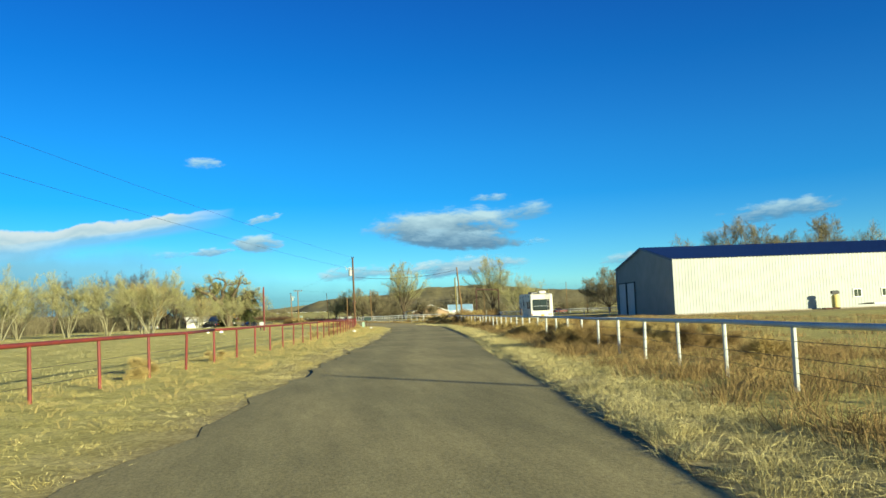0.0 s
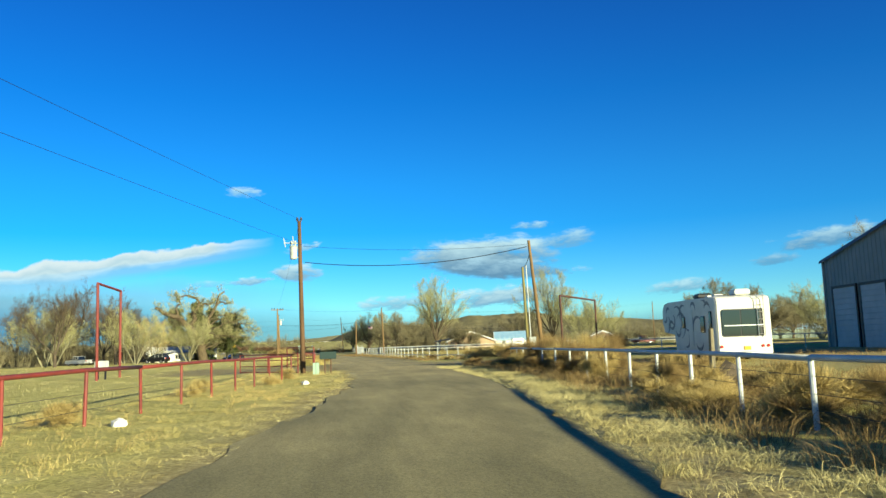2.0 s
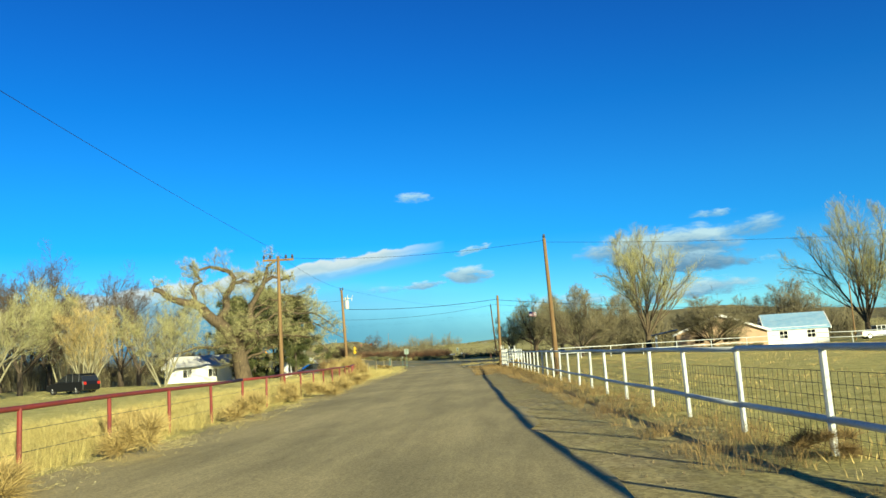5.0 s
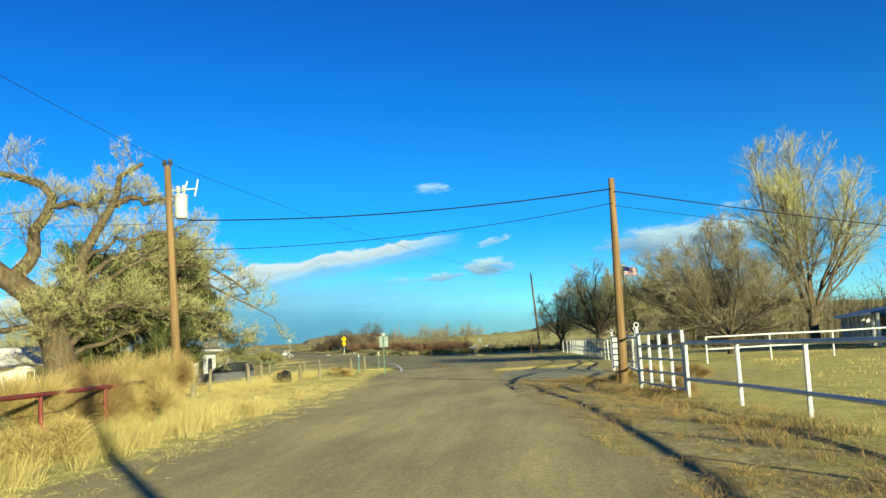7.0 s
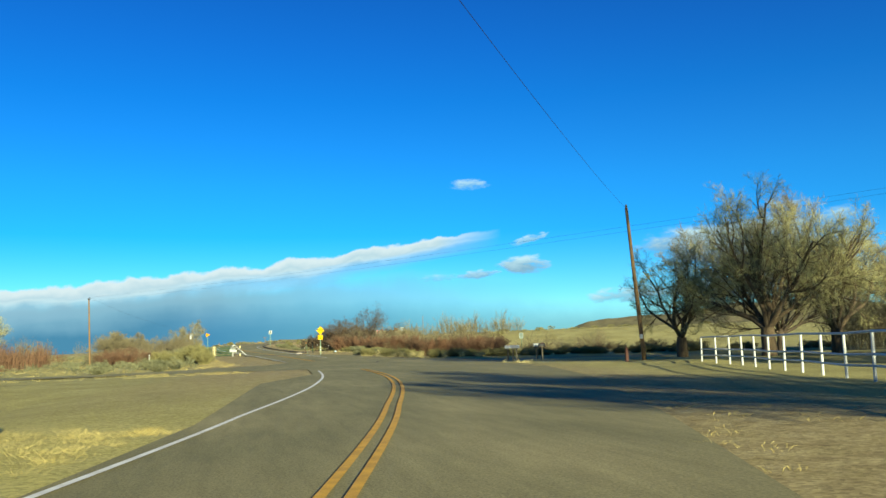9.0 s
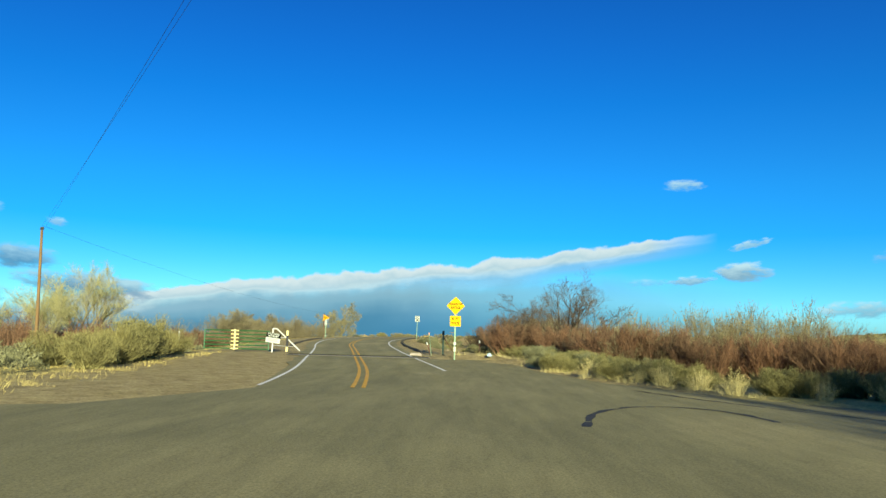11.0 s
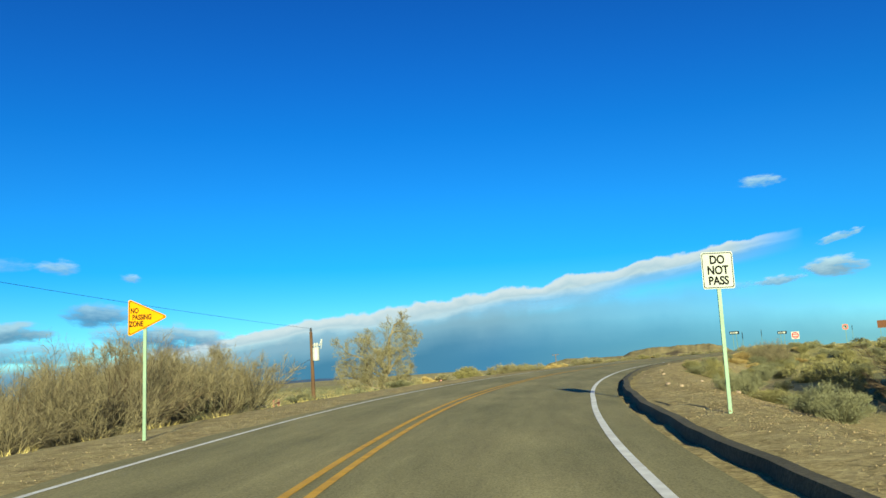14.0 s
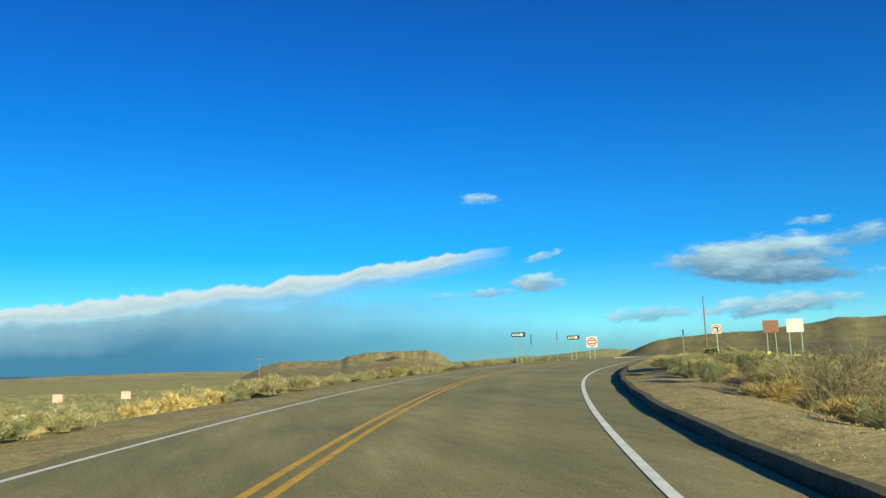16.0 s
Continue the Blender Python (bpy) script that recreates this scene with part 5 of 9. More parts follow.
def beside(n, y0, y1, lat0, lat1, seed, power=1.0):
    """Random places along the road between two distances to its right (negative: left)."""
    rng = np.random.RandomState(seed)
    i0, i1 = at_y(y0), at_y(y1)
    i = rng.randint(i0, max(i1, i0 + 1), n)
    f = rng.uniform(0, 1, n) ** power
    lat = lat0 + (lat1 - lat0) * f
    p = LINE[i, :2] + RIGHT[i] * lat[:, None] + TAN[i] * rng.uniform(0, 1, n)[:, None]
    ok = ~inside(JUNCTION, p[:, 0], p[:, 1])
    return p[ok, 0], p[ok, 1]


def off_drive(x, y):
    ok = ~((y > 116) & (y < 137) & (np.abs(near_road(x, y)[1]) < 16))
    return x[ok], y[ok]


def clumped(x, y, seed, keep=0.55, size=1.3):
    """Thins random places into uneven patches."""
    w = waves(x, y, seed, size) + 0.6 * waves(x, y, seed + 1, size * 3.3)
    ok = w > np.quantile(w, 1 - keep)
    return x[ok], y[ok]


# roadside grass: matted short turf in patches, taller tufts towards the fences
x, y = clumped(*off_drive(*beside(26000, 2, 235, -3.2, -9.5, 1)), 101, 0.62)
tufts("roadside_grass", x, y, np.random.RandomState(2).uniform(0.04, 0.17, len(x)), 15, 0.17, 0.004, M_STRAW, "dry straw-yellow roadside grass", 11, lean=1.3, droop=0.6)
x, y = clumped(*off_drive(*beside(9000, 2, 235, -4.6, -9.5, 71)), 111, 0.4)
tufts("roadside_grass", x, y, np.random.RandomState(72).uniform(0.12, 0.36, len(x)), 12, 0.11, 0.005, M_TUMBLE, "taller tan grass tufts towards the fence", 73, lean=0.8, droop=0.5)
x, y = clumped(*off_drive(*beside(8000, 2, 235, -2.9, -5.2, 3)), 121, 0.6)
tufts("roadside_grass", x, y, np.random.RandomState(4).uniform(0.03, 0.10, len(x)), 14, 0.2, 0.006, M_STRAWP, "short pale trodden grass at the lane's edge", 12, lean=1.6, droop=0.7)
x, y = clumped(*off_drive(*beside(13000, 2, 132, 2.8, 4.9, 5)), 131, 0.7)
tufts("roadside_grass", x, y, np.random.RandomState(6).uniform(0.06, 0.26, len(x)), 18, 0.16, 0.0045, M_STRAWP, "pale dry grass along the lane", 13, lean=1.2, droop=0.6)
x, y = clumped(*off_drive(*beside(14000, 2, 118, 4.5, 12, 7)), 141, 0.6, 2.0)
tufts("tall_weeds", x, y, np.random.RandomState(8).uniform(0.15, 0.6, len(x)), 15, 0.26, 0.008, M_WEED, "dense brown waist-high weeds along the white fence", 14, lean=0.9)
x, y = clumped(*off_drive(*beside(7000, 2, 118, 12, 34, 9)), 211, 0.45, 3.0)
tufts("tall_weeds", x, y, np.random.RandomState(10).uniform(0.18, 0.5, len(x)), 14, 0.4, 0.014, M_WEED, "dense brown weeds in the waste ground", 15, thin=True)
# stubble of the left field
rs = np.random.RandomState(21)
x, y = -9 - 76 * rs.uniform(0, 1, 60000) ** 1.5, rs.uniform(12, 230, 60000)
keep = near_road(x, y)[1] < -9
x, y = off_drive(x[keep], y[keep])
tufts("field_stubble", x, y, rs.uniform(0.05, 0.13, len(x)), 7, 0.4, 0.012, M_STRAWP, "short straw stubble covering the pasture", 16, thin=True)
# pasture behind the white fence
x, y = rs.uniform(-22, 50, 24000), rs.uniform(140, 262, 24000)
keep = near_road(x, y)[1] > 5.6
x, y = clumped(x[keep], y[keep], 151, 0.7, 4.0)
tufts("pasture_grass", x, y, rs.uniform(0.08, 0.22, len(x)), 9, 0.5, 0.014, M_TUMBLE, "short dry pasture grass", 17, thin=True)
x, y = clumped(*beside(5000, 138, 228, 5.0, 7.0, 23), 161, 0.5)
tufts("fence_grass", x, y, np.random.RandomState(24).uniform(0.08, 0.4, len(x)), 13, 0.14, 0.005, M_WEED, "dry brown grass at the foot of the white fence", 18, lean=0.8)
x, y = clumped(*beside(20000, 232, 264, -3.6, -26, 25), 171, 0.6)
tufts("verge_grass", x, y, np.random.RandomState(26).uniform(0.04, 0.16, len(x)), 16, 0.22, 0.004, M_STRAW, "dry yellow grass on the junction's corner", 19, lean=1.3, thin=True)
x, y = clumped(*beside(1500, 232, 300, 4.0, 9, 27), 181, 0.4)
tufts("verge_grass", x, y, np.random.RandomState(28).uniform(0.03, 0.12, len(x)), 12, 0.2, 0.007, M_STRAW, "sparse yellow grass on the gravel", 20, lean=1.4)
x, y = clumped(*off_drive(*beside(20000, 138, 222, -4.5, -9.5, 39)), 195, 0.55)
tufts("tall_grass", x, y, np.random.RandomState(40).uniform(0.25, 0.75, len(x)), 15, 0.13, 0.0042, M_STRAW, "tall golden grass along the red fence", 76, lean=0.6)
x, y = clumped(*beside(5200, 234, 258, -8.0, -17, 35), 191, 0.45)
tufts("tall_grass", x, y, np.random.RandomState(36).uniform(0.3, 0.75, len(x)), 16, 0.16, 0.005, M_STRAW, "tall golden grass about the old fence posts", 74, lean=0.6)
x, y = clumped(*beside(6000, 196, 232, 3.3, 6.2, 37), 193, 0.5)
tufts("verge_grass", x, y, np.random.RandomState(38).uniform(0.04, 0.17, len(x)), 14, 0.16, 0.0045, M_WEED, "trodden brown grass before the white fence", 75, lean=1.2, droop=0.6)
rs = np.random.RandomState(92)
u, v = rs.uniform(0, 1, 900), rs.normal(0, 0.5, 900)
tufts("verge_grass", -35.6 + 5.2 * u, 244.2 + 3.2 * u + v, rs.uniform(0.05, 0.2, 900), 15, 0.16, 0.0045, M_STRAW, "strip of golden grass behind the gravel", 77, lean=1.0, droop=0.5)
# dry grass and stones in the desert
x, y = beside(15000, 300, 540, -8, -170, 29, 1.2)
tufts("desert_grass", x, y, np.random.RandomState(30).uniform(0.10, 0.30, len(x)), 14, 0.45, 0.013, M_STRAW, "dry desert grass", 21, thin=True)
x, y = beside(6500, 345, 540, 10, 90, 31, 1.0)
tufts("desert_grass", x, y, np.random.RandomState(32).uniform(0.10, 0.30, len(x)), 13, 0.35, 0.013, M_STRAW, "dry desert grass", 22, thin=True)
x, y = clumped(*beside(2400, 300, 345, 5.6, 13, 33), 201, 0.4)
tufts("verge_grass", x, y, np.random.RandomState(34).uniform(0.10, 0.38, len(x)), 18, 0.16, 0.007, M_STRAWP, "tall pale bunch grass by the road", 23)
x, y = clumped(*beside(2400, 300, 345, -8.5, -16, 35), 191, 0.4)
tufts("verge_grass", x, y, np.random.RandomState(36).uniform(0.05, 0.22, len(x)), 18, 0.18, 0.007, M_STRAW, "dry yellow bunch grass by the road", 24)


# --- shrubs: meshes made once, shared ---
def ball_of_twigs(seed, n, w=0.012, flat=0.85):
    """A tumbleweed: a tangle of curved twigs out from a middle, denser in uneven lobes, one metre across."""
    rng = np.random.RandomState(seed)
    lobes = 11
    lc = np.column_stack([rng.uniform(-0.3, 0.3, lobes), rng.uniform(-0.3, 0.3, lobes), rng.uniform(0.08, 0.42, lobes)])
    k = rng.randint(0, lobes, n)
    d = unit(rng.randn(n, 3))
    base = lc[k] + d * rng.uniform(0.0, 0.1, n)[:, None]
    out = unit(d + lc[k] * 1.6 + [0, 0, 0.25])
    tip = base + out * rng.uniform(0.06, 0.24, n)[:, None] * [1, 1, flat * 1.2]
    base[:, 2], tip[:, 2] = np.maximum(base[:, 2], 0.01), np.maximum(tip[:, 2], 0.02)
    mid = (base + tip) / 2 + rng.normal(0, 0.03, (n, 3))
    return bent(base, mid, tip, w * rng.uniform(0.5, 1.4, n), rng)


def leafy(seed, n, w=0.035, ln=0.10, lobes=7):
    """A bush of small leaf slivers in uneven lobes, one metre across."""
    rng = np.random.RandomState(seed)
    lobes = lobes * 3
    a, rad = rng.uniform(0, 6.283, lobes), 0.42 * np.sqrt(rng.uniform(0, 1, lobes))
    c = np.stack([np.cos(a) * rad, np.sin(a) * rad, (0.62 * np.sqrt(np.maximum(1 - (rad / 0.5) ** 2, 0.05))) * rng.uniform(0.45, 1.1, lobes)], 1)
    k = rng.randint(0, lobes, n)
    d = unit(rng.randn(n, 3))
    rr = rng.uniform(0.06, 0.15, lobes)[k] * rng.uniform(0.3, 1.1, n)
    p = c[k] + d * rr[:, None] * [1.0, 1.0, 1.15]
    p[:, 2] = np.maximum(p[:, 2], 0.02)
    t = p + (d * 0.5 + rng.randn(n, 3) * 0.35 + c[k] * 0.8 + [0, 0, 0.5]) * ln * rng.uniform(0.5, 1.4, n)[:, None]
    V, F = slivers(p, t, w * rng.uniform(0.5, 1.4, n), rng)
    m = n // 12
    e = c[rng.randint(0, lobes, m)] + rng.normal(0, 0.05, (m, 3))
    V2, F2 = slivers(np.column_stack([rng.normal(0, 0.07, m), rng.normal(0, 0.07, m), np.zeros(m)]), e, np.full(m, 0.012), rng)
    return V, F, V2, F2


def upright(seed, n, w=0.02, fan=0.5):
    """A leafless clump: stems fanning from the ground to an uneven dome, with side twigs along their upper parts, one metre high."""
    rng = np.random.RandomState(seed)
    s = max(12, n // 14)
    a, rad = rng.uniform(0, 6.283, s), 0.5 * np.sqrt(rng.uniform(0, 1, s))
    b = np.column_stack([np.cos(a) * rad * 0.55, np.sin(a) * rad * 0.55, np.zeros(s)])
    lump = 1 + 0.16 * np.sin(a * 2 + seed) + 0.12 * np.sin(a * 5 + seed * 2)
    h = np.sqrt(np.maximum(1 - (rad / 0.56) ** 2, 0.12)) * lump * rng.uniform(0.62, 0.95, s)
    tip = np.column_stack([np.cos(a) * rad * (0.7 + 0.35 * fan), np.sin(a) * rad * (0.7 + 0.35 * fan), h])
    tip[:, :2] += rng.normal(0, 0.05 * fan + 0.02, (s, 2))
    mid = b * 0.4 + tip * 0.6 - np.column_stack([tip[:, :2] * 0.12, -h * 0.04]) + rng.normal(0, 0.02, (s, 3))
    V2, F2 = bent(b, mid, tip, np.full(s, w * 0.8), rng)
    k = rng.randint(0, s, n)
    f = rng.uniform(0.2, 1.0, n)[:, None] ** 0.8
    p = np.where(f < 0.6, b[k] + (mid[k] - b[k]) * f / 0.6, mid[k] + (tip[k] - mid[k]) * (f - 0.6) / 0.4)
    t = p + (unit(tip[k] - b[k]) * 0.6 + rng.normal(0, 0.4 + 0.2 * fan, (n, 3))) * rng.uniform(0.03, 0.13, n)[:, None]
    V, F = slivers(p, t, w * 0.9 * rng.uniform(0.5, 1.3, n), rng)
    return V, F, V2, F2


def joined(V, F, V2, F2):
    return np.concatenate([V, V2]), np.concatenate([F, F2 + len(V)])


def two(name, mat, V, F, V2, F2):
    """A bush's foliage and its stems, as shared meshes."""
    return (name, mat, tri_mesh(name, V, F, mat), tri_mesh("stem_base", V2, F2, mat))


def shoots(rng, start, heading, length, k, up, wiggle):
    """Curved limbs: k points each from a start, bending upwards with small kinks."""
    d = unit(heading)
    P = [start]
    for _ in range(k - 1):
        d = unit(d + rng.normal(0, wiggle, d.shape) + np.array([0, 0, up]))
        P.append(P[-1] + d * (length / (k - 1))[:, None])
    return np.stack(P, 1)


def side_shoots(rng, P, L, R, n, first, angle, ratio, k, up, wiggle):
    """n limbs from each limb of P, from the share `first` of its length outwards."""
    B, K, _ = P.shape
    f = first + (1 - first) * (np.arange(n)[None] + rng.uniform(0.1, 1.0, (B, n))) / n
    f = np.minimum(f, 1.0)
    i = np.minimum((f * (K - 1)).astype(int), K - 2)
    b = np.arange(B)[:, None]
    p0, p1 = P[b, i], P[b, i + 1]
    at = p0 + (p1 - p0) * (f * (K - 1) - i)[..., None]
    t = unit(p1 - p0)
    side = rng.randn(B, n, 3) + np.array([0, 0, 0.25])
    side = unit(side - t * (side * t).sum(-1, keepdims=True))
    a = np.radians(angle) * rng.uniform(0.6, 1.3, (B, n, 1))
    length = L[:, None] * ratio * (1.15 - 0.6 * f) * rng.uniform(0.65, 1.25, (B, n))
    radius = np.minimum(R[:, None] * (1 - 0.72 * f) * 0.7, length * 0.017)
    d = t * np.cos(a) + side * np.sin(a)
    length = length.ravel()
    return shoots(rng, at.reshape(-1, 3), d.reshape(-1, 3), length, k, up, wiggle), length, radius.ravel()


def limb_tubes(P, R, sides, tip=0.28):
    """Tapered tubes round rows of points, as vertices and four-sided faces."""
    B, K, _ = P.shape
    t = unit(np.gradient(P, axis=1))
    a = np.cross(t, np.array([0.31, 0.87, 0.12]))
    a = unit(a)
    c = np.cross(t, a)
    r = R[:, None] * np.linspace(1, tip, K)[None]
    w = np.arange(sides) * 2 * np.pi / sides
    V = P[:, :, None] + (a[:, :, None] * np.cos(w)[None, None, :, None] + c[:, :, None] * np.sin(w)[None, None, :, None]) * r[:, :, None, None]
    j = np.arange(sides)
    k0 = (np.arange(B)[:, None, None] * K + np.arange(K - 1)[None, :, None]) * sides
    F = np.stack([k0 + j, k0 + (j + 1) % sides, k0 + sides + (j + 1) % sides, k0 + sides + j], -1).reshape(-1, 4)
    return V.reshape(-1, 3), F


def resample(pts, k, rng, kink):
    pts = np.array(pts, float)
    s = np.concatenate([[0], np.cumsum(np.linalg.norm(np.diff(pts, axis=0), axis=1))])
    q = np.linspace(0, s[-1], k)
    out = np.stack([np.interp(q, s, pts[:, c]) for c in range(3)], 1)
    out[1:-1] += rng.normal(0, kink, (k - 2, 3))
    return out, s[-1]


def grow(seed, H, trunk_r, trunk_h, stems, stem_angle, rows, up, twig_w, wiggle=0.07, base=0.0, mains=None, kink=0.16):
    """A bare tree of height H: a trunk, its stems, then rows of side limbs (count, first share, angle, length ratio); the last row is fine twigs."""
    rng = np.random.RandomState(seed)
    VV, FF, o = [], [], 0

    def put(V, F):
        nonlocal o
        VV.append(V)
        FF.append(F + o)
        o += len(V)

    if mains:
        K = 10
        got = [resample(p, K, rng, kink) for _, _, p in mains]
        P, L = np.stack([g[0] for g in got]), np.array([g[1] for g in got])
        R = np.array([m[0] for m in mains])
        for b, (r0, r1, _) in enumerate(mains):
            put(*limb_tubes(P[b:b + 1], R[b:b + 1], 9, r1 / r0))
        L = np.minimum(L, H * 0.45)
    else:
        az = np.arange(stems) * 2.399 + rng.uniform(0, 0.8, stems)
        tilt = np.radians(stem_angle) * rng.uniform(0.35, 1.2, stems)
        d = np.stack([np.cos(az) * np.sin(tilt), np.sin(az) * np.sin(tilt), np.cos(tilt)], 1)
        start = np.stack([np.cos(az) * base, np.sin(az) * base, np.full(stems, trunk_h - 0.1)], 1)
        L = (H - trunk_h) * rng.uniform(0.66, 0.9, stems)
        P = shoots(rng, start, d, L, 7, up * 0.6, wiggle)
        R = np.full(stems, trunk_r * (0.46 if trunk_h > 0.3 else 1.0)) * rng.uniform(0.75, 1.05, stems)
        if trunk_h > 0.3:
            T = np.array([[(0, 0, -0.3), (0.03, 0.02, trunk_h * 0.35), (0.0, 0.05, trunk_h * 0.7), (0.0, 0.0, trunk_h + 0.1)]], float)
            put(*limb_tubes(T, np.array([trunk_r * 1.15]), 10, 0.8))
        else:
            P[:, 0, 2] = -0.2
        put(*limb_tubes(P, R, 8))
    tw = []
    for r, (n, first, angle, ratio) in enumerate(rows):
        fine = r >= len(rows) - 2
        P, L, R = side_shoots(rng, P, L, R, n, first, angle, ratio, 3 if fine else 5, up, wiggle * (1.2 if mains else 1.0) + 0.02 * r)
        if fine:
            tw.append(bent(P[:, 0], P[:, 1], P[:, 2], twig_w * (1.0 if r == len(rows) - 1 else 1.8) * rng.uniform(0.6, 1.2, len(P)), rng))
        else:
            put(*limb_tubes(P, np.maximum(R, twig_w * 0.9), (6, 4, 3, 3)[min(r, 3)]))
    V, F = joined(*tw[0], *tw[1])
    W, Q = np.concatenate(VV), np.concatenate(FF)
    if not mains:
        s = H / np.quantile(V[:, 2], 0.995)
        W, V = W * s, V * s
    return W, Q, V, F, H if not mains else V[:, 2].max()


def bush(seed, stems, angle, rows, up, w, base=0.14):
    """A leafless many-stemmed bush one metre high: twigs, then stems."""
    W, Q, V, F, _ = grow(seed, 1.0, 0.011, 0.0, stems, angle, rows, up, w, 0.09, base)
    return V, F, W, Q


RED = [(8, 0.2, 24, 0.5), (8, 0.15, 30, 0.6), (6, 0.1, 34, 0.7)]
GREY = [(8, 0.2, 32, 0.55), (7, 0.15, 34, 0.6), (6, 0.1, 38, 0.7)]
SHRUBS = {
    "tumble": [tri_mesh("tumbleweed", *ball_of_twigs(s, 3600, 0.0055), M_TUMBLE) for s in (1, 2, 3)],
    "weed": [tri_mesh("weed_bush", *ball_of_twigs(s, 3600, 0.005, 0.9), M_WEED) for s in (4, 5)],
    "sage": [two("crown", M_SAGE, *leafy(s, 9000, 0.008, 0.03, 13)) for s in (6, 7, 8)],
    "chamisa": [two("crown", M_CHAM, *leafy(s, 9000, 0.007, 0.035, 13)) for s in (9, 10)],
    "willow": [two("crown", M_WILLOW, *bush(s, 30, 34, RED, 0.05, 0.0035, 0.2)) for s in (11, 12, 13)],
    "olive": [two("crown", M_OLIVE, *bush(s, 20, 46, GREY, 0.04, 0.0032)) for s in (14, 15)],
    "dark": [two("crown", M_DARKTWIG, *bush(s, 22, 46, GREY, 0.04, 0.004)) for s in (18, 19)],
    "bramble": [tri_mesh("weed_bush", *ball_of_twigs(s, 11000, 0.0022, 1.0), mat) for s, mat in ((21, M_WEED), (22, M_TUMBLE))],
    "straw": [two("crown", M_STRAWP, *upright(s, 1600, 0.008, 0.9)) for s in (16,)],
}
SHRUB_TEXT = {
    "tumble": ("tumbleweed", "dry straw-brown tumbleweed caught at the roadside", "tumbleweed"),
    "weed": ("weed_bush", "brown bare weed bush beside the fence", "bush"),
    "sage": ("sagebrush", "grey-green sagebrush on stony ground", "shrub"),
    "chamisa": ("chamisa_bush", "yellow-green chamisa bush in dry scrub", "shrub"),
    "willow": ("willow_bush", "leafless red-brown willow clump by the wash", "bush"),
    "olive": ("leafless_bush", "grey-brown leafless bush in the brush", "bush"),
    "dark": ("leafless_bush", "dark brown leafless bush below the gravel bank", "bush"),
    "bramble": ("weed_bush", "tall dense tangle of dry brown weeds", "bush"),
    "straw": ("bunch_grass", "pale dry bunch grass by the road", "grass"),
}
shrub_rng = random.Random(77)


def shrub(kind, x, y, width, height, sink=0.0):
    name, label, cat = SHRUB_TEXT[kind]
    me = shrub_rng.choice(SHRUBS[kind])
    at = pose(x, y, gz(x, y) - sink, 0, 0, shrub_rng.uniform(0, 360)) @ Matrix.Diagonal((width, width * shrub_rng.uniform(0.85, 1.15), height, 1))
    if isinstance(me, tuple):
        t = thing(name, label, cat, at, name + " clumps")
        part(me[0], me[2], me[1], t)
        part("stem_base", me[3], me[1], t)
        return t
    ob = new(name, me)
    ob.matrix_basis = at
    return tagged(ob, label, cat, group=name + " clumps")


def shrub_field(name, kind, xs, ys, w0, w1, ratio, mesh_seed, n, label, dense=1.0):
    """Many shrubs joined as one mass."""
    rng = np.random.RandomState(mesh_seed)
    src = {"sage": lambda s: joined(*leafy(s, n, 0.04, 0.07)), "brush": lambda s: joined(*leafy(s, n, 0.016, 0.06, 13)), "chamisa": lambda s: joined(*leafy(s, n, 0.04, 0.08)), "willow": lambda s: joined(*upright(s, n, 0.014)), "olive": lambda s: joined(*upright(s, n, 0.014, 1.1)), "tumble": lambda s: ball_of_twigs(s, n, 0.02)}[kind]
    mat = {"sage": M_SAGE, "brush": M_BRUSH, "chamisa": M_CHAM, "willow": M_WILLOW, "olive": M_OLIVE, "tumble": M_TUMBLE}[kind]
    kinds = [src(mesh_seed * 10 + k) for k in range(4)]
    zs = ground(xs, ys)
    VV, FF, o = [], [], 0
    for a, b, z in zip(xs, ys, zs):
        V, F = kinds[rng.randint(4)]
        w = rng.uniform(w0, w1)
        h = w * rng.uniform(0.75, 1.25) * ratio
        t = rng.uniform(0, 6.283)
        R = np.array([[math.cos(t), -math.sin(t), 0], [math.sin(t), math.cos(t), 0], [0, 0, 1]])
        VV.append((V * [w, w, h]) @ R.T + [a, b, z - 0.03])
        FF.append(F + o)
        o += len(V)
    return tagged(new(name, tri_mesh(name, np.concatenate(VV), np.concatenate(FF), mat)), label, "shrubs", kind="stuff")


# tumbleweeds and weed bushes along the lane
for x, y, w, hh in [(4.6, 63, 1.6, 1.2), (5.4, 70, 1.8, 1.3), (4.2, 82, 1.5, 1.2), (4.8, 88, 1.7, 1.5), (3.6, 94, 1.9, 1.6), (4.0, 98, 2.6, 2), (3, 101, 2.3, 2.3), (3.0, 104, 2.6, 2), (2.6, 106, 2.9, 2.5), (4.2, 104, 2.6, 2.6),
                   (2.8, 109, 2.6, 1.8), (3.4, 110, 3.1, 2.7), (5.4, 108, 2.9, 2.6), (6.6, 112, 3.1, 2.9), (2.0, 112, 2.3, 1.7), (1.8, 115.5, 2.3, 1.7), (1.4, 116, 2.9, 2.5), (3.6, 119, 3.1, 3.1), (7, 118, 3.1, 2.9), (6, 50, 1.5, 1.2), (6.4, 38, 1.4, 1.1), (7.6, 28, 1.6, 1.2), (8.2, 20, 1.5, 1.2), (5, 56, 1.4, 1.1)]:
    shrub("bramble" if w > 2 else "tumble", x, y, w, hh * 1.1)
for x, y, w, hh in [(2.6, 120.5, 3.9, 2.6), (0.2, 119, 3.1, 2.5), (-1.2, 120.5, 2.9, 2.1), (4.6, 122, 3.9, 2.7)]:
    shrub("bramble", x, y, w, hh)
